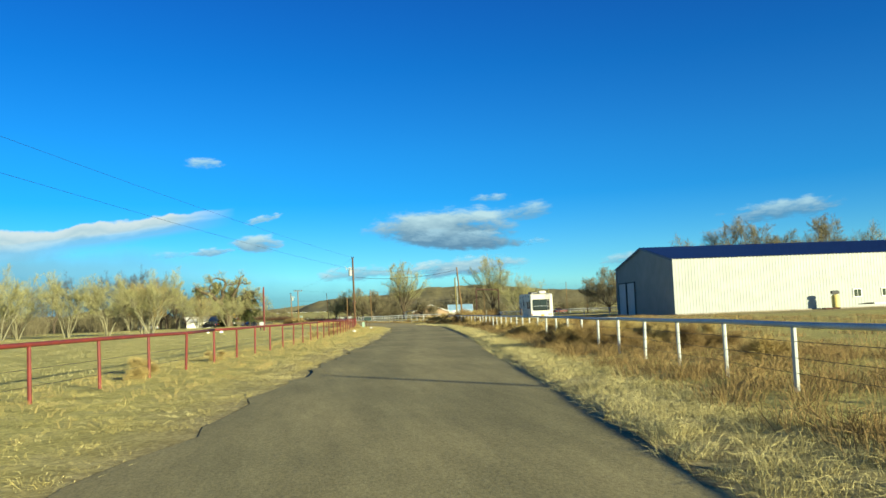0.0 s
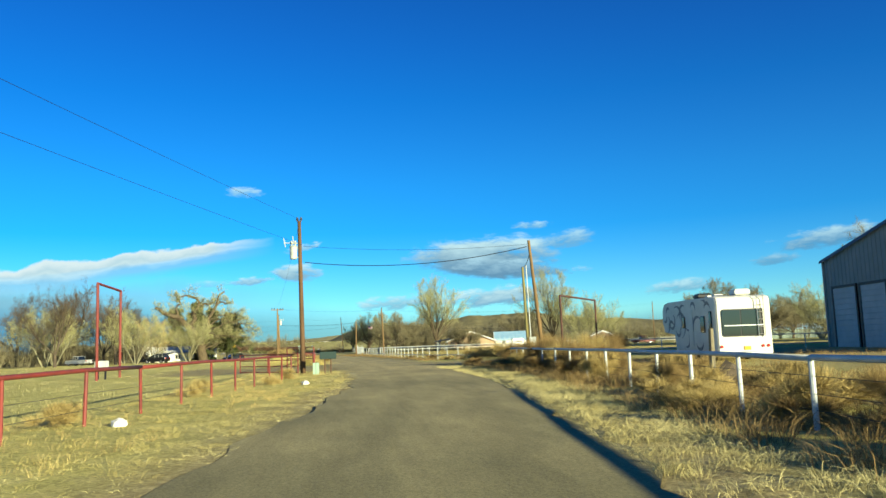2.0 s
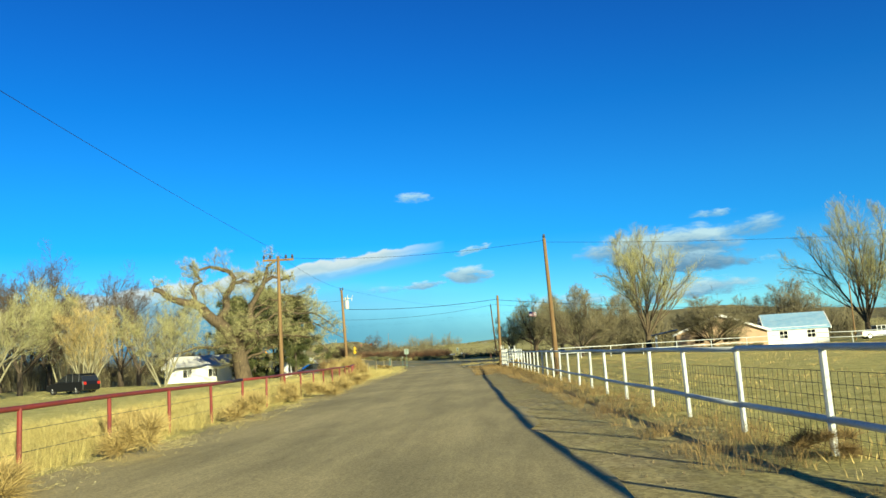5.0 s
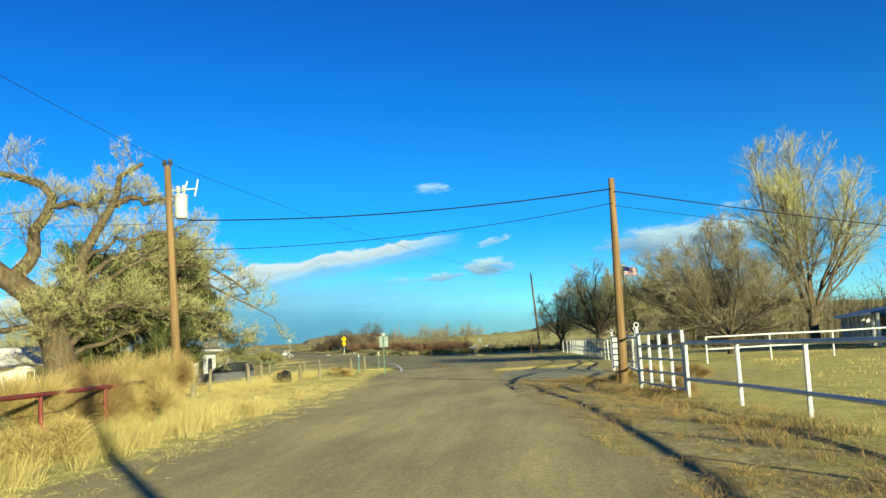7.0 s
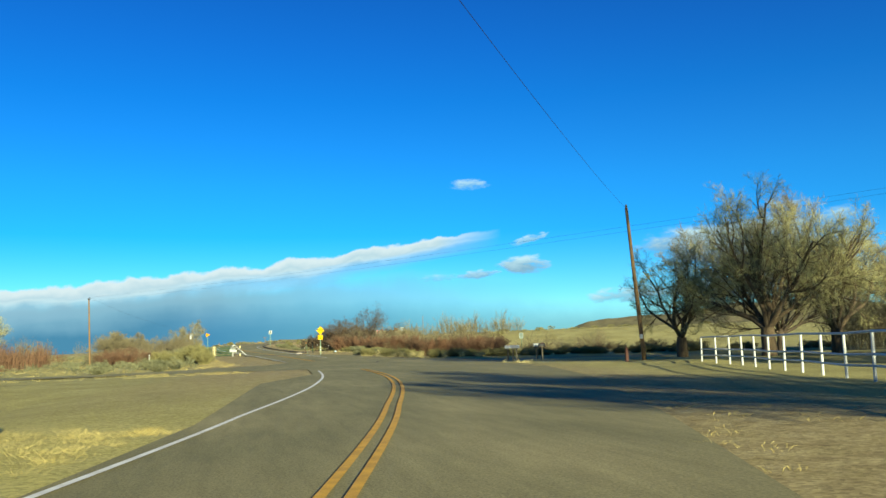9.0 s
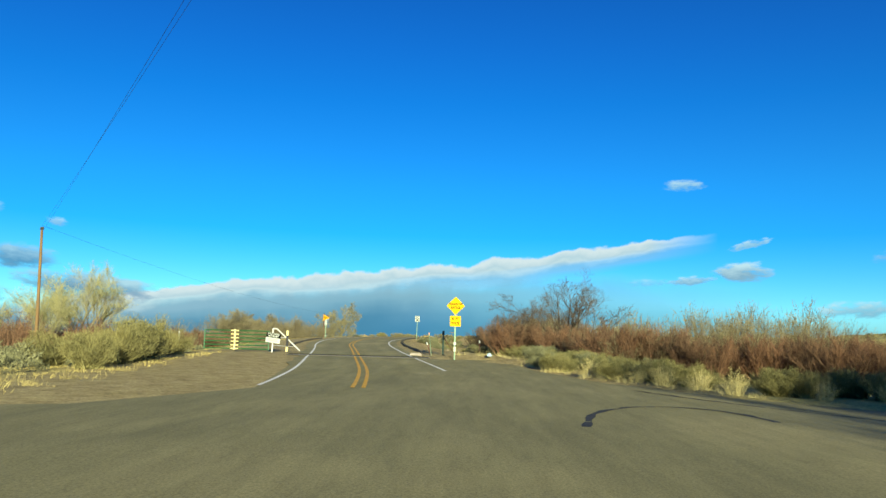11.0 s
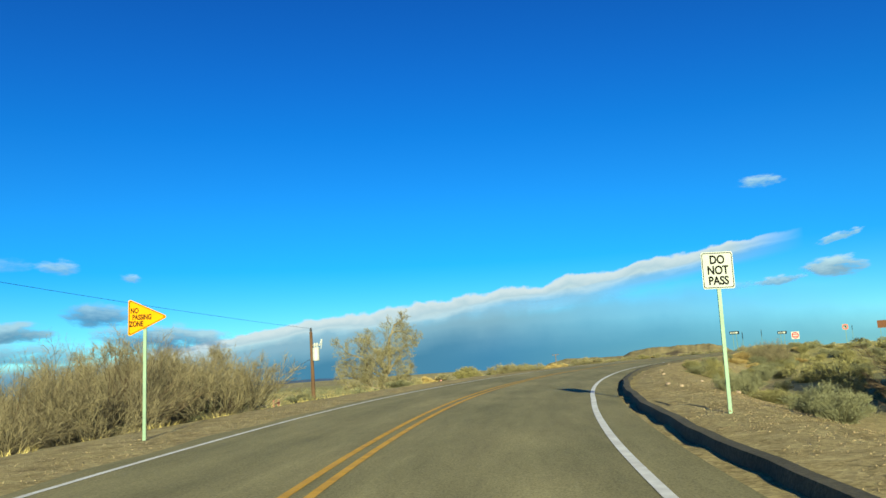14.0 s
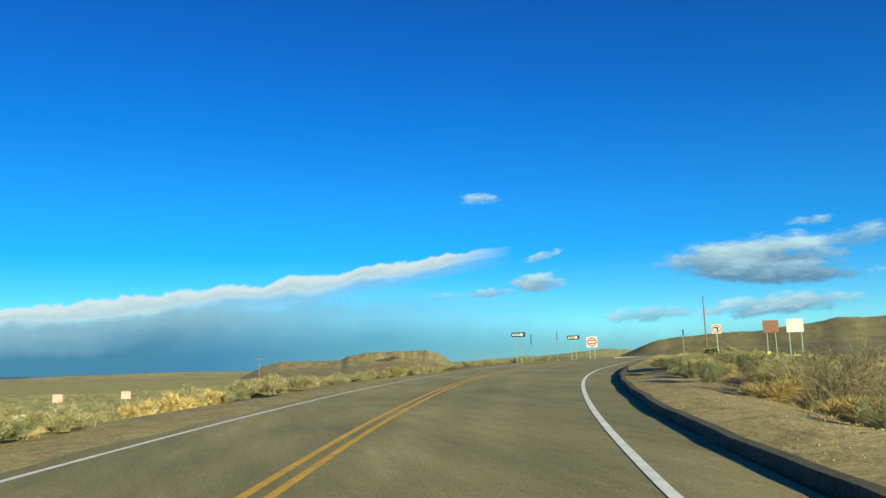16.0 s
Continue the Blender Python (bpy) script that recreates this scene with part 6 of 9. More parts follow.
for x, y, w, hh in [(-9.2, 24.6, 1.3, 0.9), (-8.4, 22.2, 0.9, 0.8), (-8.8, 31, 1.0, 0.7), (-9.6, 60, 1.2, 0.9), (-9.6, 70, 1.4, 0.9), (-10.4, 80, 1.3, 0.9), (-11.0, 90, 1.3, 1.0), (-10.6, 98, 1.2, 0.9), (-11.4, 104, 1.4, 1.0)]:
    shrub("tumble", x, y, w, hh)
for k in range(24):
    t = k / 23
    xx, yy = along(RED_B, 4.0)[min(5 + int(t * 19), 23)]
    shrub("tumble", xx + shrub_rng.uniform(-0.5, 1.1), yy + shrub_rng.uniform(-1, 1), shrub_rng.uniform(1.3, 2.2), shrub_rng.uniform(0.8, 1.5))
for x, y, w, hh in [(-38.4, 213.5, 2.4, 2.6), (-39.2, 216.5, 2.6, 3.0), (-40.6, 219.5, 2.8, 3.0), (-37.4, 210.6, 2.2, 2.4), (-40.9, 216.8, 2.8, 2.7), (-42.2, 221.6, 2.8, 2.9), (-39.2, 212.6, 2.4, 2.4), (-36.4, 207.2, 1.9, 1.9), (-42.4, 218, 2.8, 2.8), (-35.2, 203.5, 1.8, 1.7), (-38.0, 215.2, 2.0, 2.2), (-43.6, 223.6, 2.4, 2.4)]:
    shrub("bramble", x, y, w, hh)
for x, y, w, hh in [(-4.6, 141.2, 1.6, 0.9), (-3.2, 138.8, 1.4, 0.8), (-6.4, 146, 1.3, 0.9), (-9.6, 158, 1.0, 0.6), (-26.2, 230, 1.5, 1.0), (-24.8, 226, 1.6, 1.0), (-27.2, 226.4, 1.2, 0.8), (-25.2, 220.4, 1.2, 0.7), (6.5, 136, 1.5, 0.9), (3.5, 137.6, 1.6, 0.8)]:
    shrub("tumble" if shrub_rng.random() < 0.5 else "weed", x, y, w, hh)
for x, y, w, hh in [(-50.5, 246, 1.8, 1.2), (-47.8, 249, 1.6, 1.0), (-52.5, 250, 1.8, 1.1), (-49.6, 252.5, 1.4, 0.9), (-46, 246, 1.3, 0.8)]:
    shrub("tumble", x, y, w, hh)

for k in range(110):
    yy = shrub_rng.uniform(22, 117)
    i = at_y(yy)
    p = LINE[i, :2] + RIGHT[i] * shrub_rng.uniform(5.2, 10.5)
    shrub(shrub_rng.choice(("tumble", "weed", "bramble", "bramble")), p[0], p[1], shrub_rng.uniform(1.1, 2.1), shrub_rng.uniform(0.8, 1.6))
# low hedge before the ranch house
for k in range(8):
    shrub("sage", -9.6 + k * 1.4, 256.9 + shrub_rng.uniform(-0.2, 0.2), 1.8, 0.85)
# scrub at the junction and along the highway
for x, y, w, hh in [(-97.5, 329, 3.4, 2.0), (-100, 331.5, 3.2, 2.1), (-95.5, 327, 2.8, 1.6), (-93, 324, 2.6, 1.4), (-103, 334, 2.6, 1.7), (-106, 338, 2.6, 1.6), (-109, 339.5, 2.6, 1.5), (-99, 326, 3.0, 1.6), (-106, 333, 2.8, 1.7)]:
    shrub("chamisa" if shrub_rng.random() < 0.6 else "sage", x, y, w * 1.15, hh * 1.5)
for x, y, w, hh in [(-89, 314, 2.2, 1.2), (-93, 317, 2.4, 1.3), (-87, 309, 2.2, 1.1), (-97, 320, 2.5, 1.4), (-91, 306, 2.0, 1.0), (-101, 317, 2.6, 1.4)]:
    shrub("sage", x, y, w, hh)
x, y = beside(95, 333, 358, 9.0, 14.5, 41)
for a, b in zip(x, y):
    shrub("sage" if shrub_rng.random() < 0.55 else "chamisa", a, b, shrub_rng.uniform(1.3, 2.2), shrub_rng.uniform(0.8, 1.5))
x, y = beside(46, 336, 364, 14.5, 24, 42)
for a, b in zip(x, y):
    shrub(shrub_rng.choice(("olive", "dark", "olive", "willow", "chamisa")), a, b, shrub_rng.uniform(2.0, 3.2), shrub_rng.uniform(1.6, 2.7))
for k in range(44):
    a, b = shrub_rng.uniform(-74, -24), shrub_rng.uniform(334.6, 339)
    shrub("sage" if shrub_rng.random() < 0.3 else "chamisa", a, b, shrub_rng.uniform(1.4, 2.4), shrub_rng.uniform(0.8, 1.3))
for x, y, w, hh in [(-77.6, 337.4, 1.3, 0.9), (-72.2, 334.4, 1.2, 0.8), (-75, 335.8, 1.0, 0.6), (-64, 334.2, 1.3, 0.7), (-86, 347.6, 1.0, 0.6)]:
    shrub("straw", x, y, w, hh)
for k in range(62):
    a = shrub_rng.uniform(-77, -40)
    b = np.interp(a, [-77, -71, -66, -40], [337.2, 333.4, 335.0, 336.0]) + shrub_rng.uniform(0, 3.2)
    shrub("chamisa" if shrub_rng.random() < 0.75 else "sage", a, b, shrub_rng.uniform(1.3, 2.2), shrub_rng.uniform(0.9, 1.5))
for x, y, w, hh in [(-73.6, 334.6, 1.0, 0.9), (-70.6, 332.9, 1.1, 1.0), (-68.0, 333.6, 0.9, 0.8), (-66.2, 334.6, 1.1, 0.8)]:
    shrub("straw", x, y, w, hh)
x, y = beside(250, 356, 480, 7.4, 32, 43, 1.4)
clear = near_road(x, y)[1] > np.interp(y, [360, 412, 444, 475, 495], [7.4, 7.9, 9.2, 11.0, 12.4])
for a, b in zip(x[clear], y[clear]):
    shrub("sage" if shrub_rng.random() < 0.6 else "chamisa", a, b, shrub_rng.uniform(1.0, 2.1), shrub_rng.uniform(0.6, 1.1))
x, y = beside(46, 440, 474, 9.6, 15, 65)
for a, b in zip(x, y):
    shrub(shrub_rng.choice(("sage", "sage", "chamisa", "tumble")), a, b, shrub_rng.uniform(1.2, 2.2), shrub_rng.uniform(0.7, 1.3))
for x, y, w, hh in [(-145.3, 452.6, 2.0, 1.9), (-144.4, 454.6, 2.2, 2.0), (-146.4, 460.0, 1.8, 1.3), (-143.2, 451.0, 1.8, 1.5)]:
    shrub("olive", x, y, w, hh)
x, y = beside(40, 352, 520, -7.5, -16, 44)
for a, b in zip(x, y):
    shrub("sage", a, b, shrub_rng.uniform(1.0, 1.8), shrub_rng.uniform(0.5, 0.9))
x, y = beside(60, 425, 560, -8.0, -24, 49)
for a, b in zip(x, y):
    shrub("chamisa" if shrub_rng.random() < 0.6 else "sage", a, b, shrub_rng.uniform(1.4, 2.6), shrub_rng.uniform(0.9, 1.5))
x, y = beside(420, 424, 545, -7.6, -24, 61, 1.1)
shrub_field("verge_brush", "brush", x, y, 0.8, 1.9, 0.62, 62, 1900, "fuzzy tan and olive brush along the road's verge")
x, y = beside(110, 425, 545, -9.0, -22, 63)
shrub_field("verge_brush", "tumble", x, y, 0.9, 1.7, 0.75, 64, 1500, "dry brown brush along the road's verge")
x, y = beside(1100, 430, 640, -22, -150, 66)
shrub_field("brush_plain", "brush", x, y, 0.9, 2.2, 0.5, 67, 420, "low tan brush covering the plain")
x, y = beside(900, 318, 560, -12, -150, 45, 1.4)
shrub_field("sagebrush_plain", "sage", x, y, 1.0, 2.4, 0.6, 46, 420, "low sagebrush scattered over the plain")
x, y = beside(700, 370, 620, 14, 130, 47, 1.3)
shrub_field("sagebrush_plain", "chamisa", x, y, 1.0, 2.2, 0.6, 48, 500, "low chamisa and sagebrush over the slope")
# dark bushes below the right bank
for x, y, w, hh in [(-124.6, 406.6, 3.4, 2.6), (-122.4, 406.4, 3.8, 3.8), (-119.4, 407.4, 4.4, 5.0), (-117.2, 405.6, 4.2, 4.6), (-115.0, 403.6, 4.0, 4.2), (-112.6, 401.8, 4.0, 4.2), (-109.8, 398.6, 3.8, 4.0), (-96.6, 366.2, 2.8, 2.0), (-94.6, 364.6, 2.8, 2.2)]:
    shrub("dark", x, y, w, hh, 0.1)
# willow thickets
for x, y, w, hh in [(-90.2, 353, 2.6, 2.4), (-88.2, 354.5, 2.8, 2.6), (-86.2, 352.4, 2.4, 2.2), (-80.6, 347.4, 2.8, 2.6), (-78.2, 348.4, 3.0, 2.7), (-75.6, 347, 2.6, 2.3), (-72.6, 348, 2.8, 2.5), (-69, 346.6, 2.8, 2.4), (-66.4, 347, 2.6, 2.3), (-70.6, 350.4, 3.0, 2.7), (-67.4, 351, 2.8, 2.5)]:
    shrub("willow", x, y, w, hh)
for x, y, w, hh in [(-93.4, 357.6, 2.8, 2.6), (-91, 360, 3.2, 3.0), (-84, 351.6, 2.6, 2.2), (-83, 355, 3.2, 2.8), (-72, 353, 3.6, 3.0), (-68, 354, 3.4, 3.0), (-76, 354, 3.2, 2.6), (-61, 349, 2.4, 1.4), (-57, 351, 2.6, 1.5), (-52, 350, 2.6, 1.4), (-47, 353, 2.8, 1.5), (-42, 351, 2.6, 1.3)]:
    shrub("dark" if shrub_rng.random() < 0.5 else "olive", x, y, w, hh)
for k in range(34):
    t = k / 33
    a, b = -118 - 52 * t + shrub_rng.uniform(-4, 4), 345 + 62 * t + shrub_rng.uniform(-4, 4)
    if near_road(np.array([a - 9]), np.array([b + 5]))[1][0] > -13:
        continue
    shrub("willow" if shrub_rng.random() < 0.4 else "olive", a - 9, b + 5, shrub_rng.uniform(2.8, 4.0), shrub_rng.uniform(2.2, 3.3), 0.1)
for x, y, w, hh in [(-147, 391, 3.2, 2.8), (-151, 399, 3.6, 3.2), (-159, 402, 3.6, 3.6), (-145, 387, 3.0, 2.4)]:
    shrub("olive" if shrub_rng.random() < 0.6 else "willow", x, y, w, hh, 0.1)
x = np.random.RandomState(51).uniform(-250, -105, 150)
y = 322 + (-x - 105) * 0.55 + np.random.RandomState(52).uniform(-10, 26, 150)
ok = near_road(x, y)[1] < -34
shrub_field("willow_thicket", "willow", x[ok], y[ok], 2.6, 4.6, 1.0, 53, 700, "red-brown leafless willow thicket", 1)
x = np.random.RandomState(57).uniform(-130, -80, 70)
y = np.random.RandomState(58).uniform(372, 430, 70)
ok = near_road(x, y)[1] > 20
shrub_field("grey_thicket", "olive", x[ok], y[ok], 3.0, 5.0, 1.0, 59, 700, "grey leafless brush by the wash", 1)


# --- trees ---
def tree_kind(name, label, bark, twig, **k):
    """Builds a tree once, at the origin, and hands out a copier."""
    W, Q, V, F, top = grow(**k)
    trunk = tri_mesh("trunk", W, Q, bark, smooth=True)
    crown = tri_mesh("crown", V, F, twig)

    def put(x, y, height=None, turn=0.0, wide=1.0, text=None, sink=0.0):
        s = height / top if height else 1.0
        t = thing(name, text or label, "tree", pose(x, y, gz(x, y) - sink, 0, 0, turn) @ Matrix.Diagonal((s * wide, s * wide, s, 1)))
        part("trunk", trunk, bark, t)
        part("crown", crown, twig, t)
        return t
    return put


cottonwood = tree_kind("cottonwood_tree", "bare cottonwood with a fan of upswept pale twigs", M_BARK, M_TWIG, seed=3, H=15, trunk_r=0.30, trunk_h=1.8, stems=7, stem_angle=30, rows=[(8, 0.15, 27, 0.5), (8, 0.12, 30, 0.6), (7, 0.1, 32, 0.65), (8, 0.1, 32, 0.8)], up=0.06, twig_w=0.014)
cottonwood2 = tree_kind("cottonwood_tree", "bare pale cottonwood with several grey-white stems", M_BARKP, M_TWIG, seed=8, H=10, trunk_r=0.12, trunk_h=0.0, stems=6, stem_angle=30, rows=[(8, 0.3, 32, 0.5), (8, 0.15, 34, 0.6), (7, 0.12, 36, 0.65), (8, 0.1, 38, 0.75)], up=0.04, twig_w=0.013, base=0.25, wiggle=0.09)
youngtree = tree_kind("cottonwood_tree", "young cottonwood with pale stems and golden-brown twigs", M_BARKP, M_TUMBLE, seed=9, H=8, trunk_r=0.09, trunk_h=0.0, stems=7, stem_angle=26, rows=[(8, 0.2, 30, 0.5), (7, 0.15, 34, 0.6), (6, 0.12, 36, 0.65), (6, 0.1, 38, 0.7)], up=0.05, twig_w=0.012, base=0.2)
elm = tree_kind("elm_tree", "bare brown spreading tree with dense fine twigs", M_BARKD, M_TWIGD, seed=12, H=10, trunk_r=0.24, trunk_h=1.2, stems=11, stem_angle=58, rows=[(9, 0.15, 36, 0.5), (9, 0.12, 38, 0.6), (8, 0.1, 38, 0.65), (10, 0.1, 40, 0.75)], up=0.05, twig_w=0.012)
darktree = tree_kind("bare_tree", "tall dark leafless tree", M_BARKD, M_DARKTWIG, seed=17, H=13, trunk_r=0.28, trunk_h=2.2, stems=6, stem_angle=40, rows=[(8, 0.2, 36, 0.52), (7, 0.15, 38, 0.6), (6, 0.12, 40, 0.62), (6, 0.1, 42, 0.7)], up=0.04, twig_w=0.014, wiggle=0.12)
willowtree = tree_kind("willow_tree", "bare willow with a dense pale olive crown", M_BARKP, M_TWIG, seed=23, H=11, trunk_r=0.13, trunk_h=0.0, stems=11, stem_angle=36, rows=[(8, 0.2, 26, 0.5), (8, 0.15, 28, 0.6), (6, 0.12, 30, 0.7), (7, 0.1, 32, 0.8)], up=0.05, twig_w=0.013, base=0.3)
bushtree = tree_kind("leafless_bush", "grey leafless many-stemmed bush by the wash", M_BARK, M_OLIVE, seed=27, H=5, trunk_r=0.06, trunk_h=0.0, stems=16, stem_angle=48, rows=[(8, 0.2, 32, 0.55), (8, 0.15, 36, 0.6), (7, 0.1, 38, 0.7)], up=0.05, twig_w=0.010, base=0.3, wiggle=0.1)
GNARLED = [
    (1.05, 0.72, [(0.1, 0, -0.3), (-0.2, 0.1, 2.6), (-1.1, 0.1, 5.4), (-2.8, 0.0, 7.4)]),
    (0.70, 0.26, [(-2.7, 0.0, 7.3), (-4.0, -0.2, 8.4), (-5.6, -0.4, 9.8), (-7.6, -0.6, 10.3), (-10.0, -0.6, 11.6)]),
    (0.48, 0.14, [(-3.0, 0.0, 7.6), (-2.0, 0.2, 9.0), (-1.6, 0.3, 10.7), (-0.9, 0.4, 12.6), (-1.9, 0.3, 13.9), (-3.6, 0.1, 14.4), (-5.0, 0.0, 13.9)]),
    (0.26, 0.10, [(-1.1, 0.3, 12.0), (0.2, 0.2, 12.5), (1.6, 0.1, 12.2), (2.2, 0.0, 13.4)]),
    (0.50, 0.14, [(-0.5, 0.1, 4.2), (0.6, -0.3, 6.6), (1.0, -0.4, 9.2), (1.6, -0.4, 10.9), (2.9, -0.3, 12.5), (3.1, -0.2, 14.0), (4.4, -0.2, 15.2)]),
    (0.24, 0.09, [(2.8, -0.3, 12.3), (3.8, -0.2, 13.0), (5.0, -0.2, 12.6), (6.0, 0.0, 13.0)]),
    (0.22, 0.02, [(-0.2, 0.1, 3.0), (1.8, -0.5, 5.2), (4.4, -0.9, 6.6), (7.6, -0.9, 6.9), (10.4, -0.6, 6.0), (12.6, -0.4, 4.6)]),
    (0.17, 0.02, [(0.0, 0.2, 2.6), (2.2, 0.7, 3.6), (5.0, 0.9, 4.6), (8.0, 0.8, 4.2), (10.0, 0.8, 3.0)]),
    (0.22, 0.02, [(0.8, -0.3, 7.2), (2.6, 0.2, 8.6), (5.0, 0.5, 9.4), (7.4, 0.4, 8.8), (9.6, 0.2, 7.6)]),
    (0.24, 0.07, [(-0.4, 0.2, 3.4), (-2.4, -0.8, 4.6), (-5.0, -1.4, 4.8), (-7.8, -1.6, 3.8), (-9.6, -1.6, 2.4)]),
    (0.34, 0.10, [(-0.3, 0.4, 4.0), (0.2, 3.0, 6.4), (0.8, 5.0, 8.0), (0.4, 6.4, 9.6)]),
    (0.30, 0.09, [(-0.9, 0.1, 5.0), (-0.6, -1.6, 6.0), (0.6, -3.0, 6.2), (1.8, -4.0, 5.0)]),
    (0.16, 0.05, [(0.6, -0.4, 6.4), (2.6, -2.0, 7.8), (5.2, -2.6, 8.4), (8.2, -2.4, 7.6), (10.6, -2.2, 6.2)]),
    (0.15, 0.05, [(0.2, -0.2, 4.4), (2.4, -2.6, 5.4), (5.0, -3.6, 5.6), (7.6, -3.6, 4.6), (9.4, -3.4, 3.2)]),
    (0.14, 0.05, [(1.0, -0.4, 8.6), (3.2, -1.4, 10.0), (5.8, -1.6, 10.6), (8.0, -1.4, 10.0)]),
    (0.30, 0.09, [(-5.4, -0.4, 9.6), (-5.6, -0.2, 11.6), (-4.8, 0.0, 13.0), (-6.0, 0.2, 14.6)]),
]
gnarled = tree_kind("old_cottonwood", "huge gnarled cottonwood with crooked leaning limbs", M_BARK, M_TWIG, seed=31, H=16, trunk_r=0.85, trunk_h=0, stems=0, stem_angle=0, rows=[(18, 0.15, 56, 0.40), (7, 0.12, 42, 0.62), (6, 0.1, 44, 0.66), (6, 0.1, 46, 0.8)], up=0.04, twig_w=0.014, wiggle=0.15, mains=GNARLED)
DEAD = [
    (0.28, 0.2, [(0.3, 0, -0.3), (0.4, 0.1, 1.6), (0.8, 0.0, 3.4)]),
    (0.19, 0.07, [(0.75, 0, 3.2), (1.2, 0.2, 5.0), (1.1, 0.2, 6.8), (1.7, 0.1, 8.6), (3.0, 0.1, 9.6)]),
    (0.12, 0.04, [(1.5, 0.1, 7.8), (2.6, 0.1, 8.0), (3.6, 0.1, 7.4), (4.4, 0.2, 7.0)]),
    (0.14, 0.04, [(0.5, 0.1, 2.2), (-0.8, -0.2, 3.4), (-1.9, -0.4, 4.6), (-3.4, -0.4, 5.4), (-4.8, -0.4, 6.8)]),
    (0.17, 0.05, [(0.6, 0, 2.8), (-0.2, 0.6, 4.6), (-0.9, 0.9, 6.2), (-1.8, 1.0, 7.6)]),
    (0.14, 0.04, [(0.4, 0.1, 1.4), (-1.6, 0.3, 1.9), (-3.4, 0.4, 2.9), (-5.0, 0.2, 3.2)]),
    (0.13, 0.04, [(0.5, 0.1, 1.2), (1.8, -0.4, 1.8), (2.6, -0.5, 3.0), (3.4, -0.4, 3.6)]),
    (0.14, 0.04, [(0.7, 0.0, 3.0), (1.9, 0.2, 4.4), (2.3, 0.2, 5.8), (3.2, 0.2, 6.4)]),
    (0.11, 0.04, [(0.4, 0.0, 1.8), (-0.9, 1.2, 3.0), (-2.4, 1.8, 3.8), (-4.2, 2.0, 4.4)]),
    (0.11, 0.04, [(0.6, 0.0, 2.6), (-0.4, -1.0, 4.2), (-1.4, -1.4, 5.6), (-2.8, -1.6, 6.6)]),
    (0.10, 0.04, [(0.4, 0.0, 1.0), (-1.2, -0.8, 1.6), (-2.8, -1.2, 1.8), (-4.4, -1.2, 1.6)]),
    (0.12, 0.05, [(1.5, -0.3, -0.2), (1.9, -0.3, 1.2), (2.2, -0.3, 2.4)]),
]
deadtree = tree_kind("half_dead_tree", "half-dead twisted tree with pale bare crooked limbs", M_BARKG, M_BRUSH, seed=36, H=10, trunk_r=0.34, trunk_h=0, stems=0, stem_angle=0, rows=[(19, 0.12, 52, 0.46), (8, 0.12, 44, 0.62), (7, 0.1, 46, 0.65), (6, 0.1, 48, 0.75)], up=0.02, twig_w=0.013, wiggle=0.16, mains=DEAD, kink=0.1)
weeping = tree_kind("spreading_tree", "wide cottonwood with crooked limbs and drooping olive twigs", M_BARK, M_TWIG, seed=41, H=11, trunk_r=0.45, trunk_h=1.6, stems=8, stem_angle=52, rows=[(8, 0.15, 42, 0.52), (8, 0.12, 44, 0.6), (7, 0.1, 48, 0.62), (7, 0.1, 52, 0.75)], up=0.0, twig_w=0.014, wiggle=0.2)

# left of the lane
for x, y, h_, tu in [(-43.4, 118.8, 9.8, 10), (-51.4, 122.5, 9.4, 80), (-56, 119, 9.8, 150), (-62, 112, 10.4, 230), (-70, 116, 10.0, 300), (-66, 124, 9.0, 95), (-76, 108, 10.5, 20)]:
    cottonwood2(x, y, h_, tu)
youngtree(-48, 128, 8.8, 30)
youngtree(-45.6, 124, 8.0, 140)
for x, y, h_, tu in [(-60, 196, 9.0, 40), (-72, 218, 11.4, 120), (-78, 200, 10.5, 260), (-84, 214, 11, 77)]:
    cottonwood2(x, y, h_, tu)
youngtree(-63, 210.5, 8.6, 200)
cottonwood2(-58, 215, 8.8, 15)
darktree(-74, 196, 13.0, 33)
darktree(-79, 224, 13.0, 111)
darktree(-70, 210, 12.0, 222)
for x, y, h_, tu in [(-92, 235, 18.5, 0), (-84, 243, 17.0, 130), (-100, 228, 16.5, 60), (-76, 236, 13.5, 210), (-108, 222, 16.0, 10), (-88, 226, 15.5, 250), (-97, 244, 17.5, 300)]:
    darktree(x, y, h_, tu)
gnarled(-64.6, 242.2, 18.2, 39.3, 1.04)


def juniper(x, y, w, h_, seed, low=0.16):
    """An evergreen: trunk and a crown of many small scale-leaf clumps with gaps."""
    rng = np.random.RandomState(seed)
    n, c = 46000, 95
    cc = np.column_stack([rng.normal(0, 0.2, c), rng.normal(0, 0.2, c), rng.uniform(low, 0.95, c)])
    cc[:, :2] *= (1.15 - cc[:, 2:3] * 0.75)
    k = rng.randint(0, c, n)
    d = rng.randn(n, 3)
    d /= np.linalg.norm(d, axis=1)[:, None]
    p = cc[k] + d * rng.uniform(0.01, 0.075, n)[:, None] * [1, 1, 0.75]
    t = p + (d * 0.7 + [0, 0, 0.9]) * rng.uniform(0.01, 0.032, n)[:, None]
    sc = np.array([w, w, h_])
    V, F = slivers(p * sc, t * sc, rng.uniform(0.03, 0.08, n), rng)
    t_ = thing("juniper_tree", "dark olive-green juniper beneath the old cottonwood", "tree", pose(x, y, gz(x, y)))
    m = Mesh()
    m.tube((0, 0, -0.1), (0, 0, h_ * 0.7), 0.2, 0.06, n=8)
    part("trunk", m, M_BARKD, t_)
    part("crown", tri_mesh("crown", V, F, M_JUNIPER), M_JUNIPER, t_)


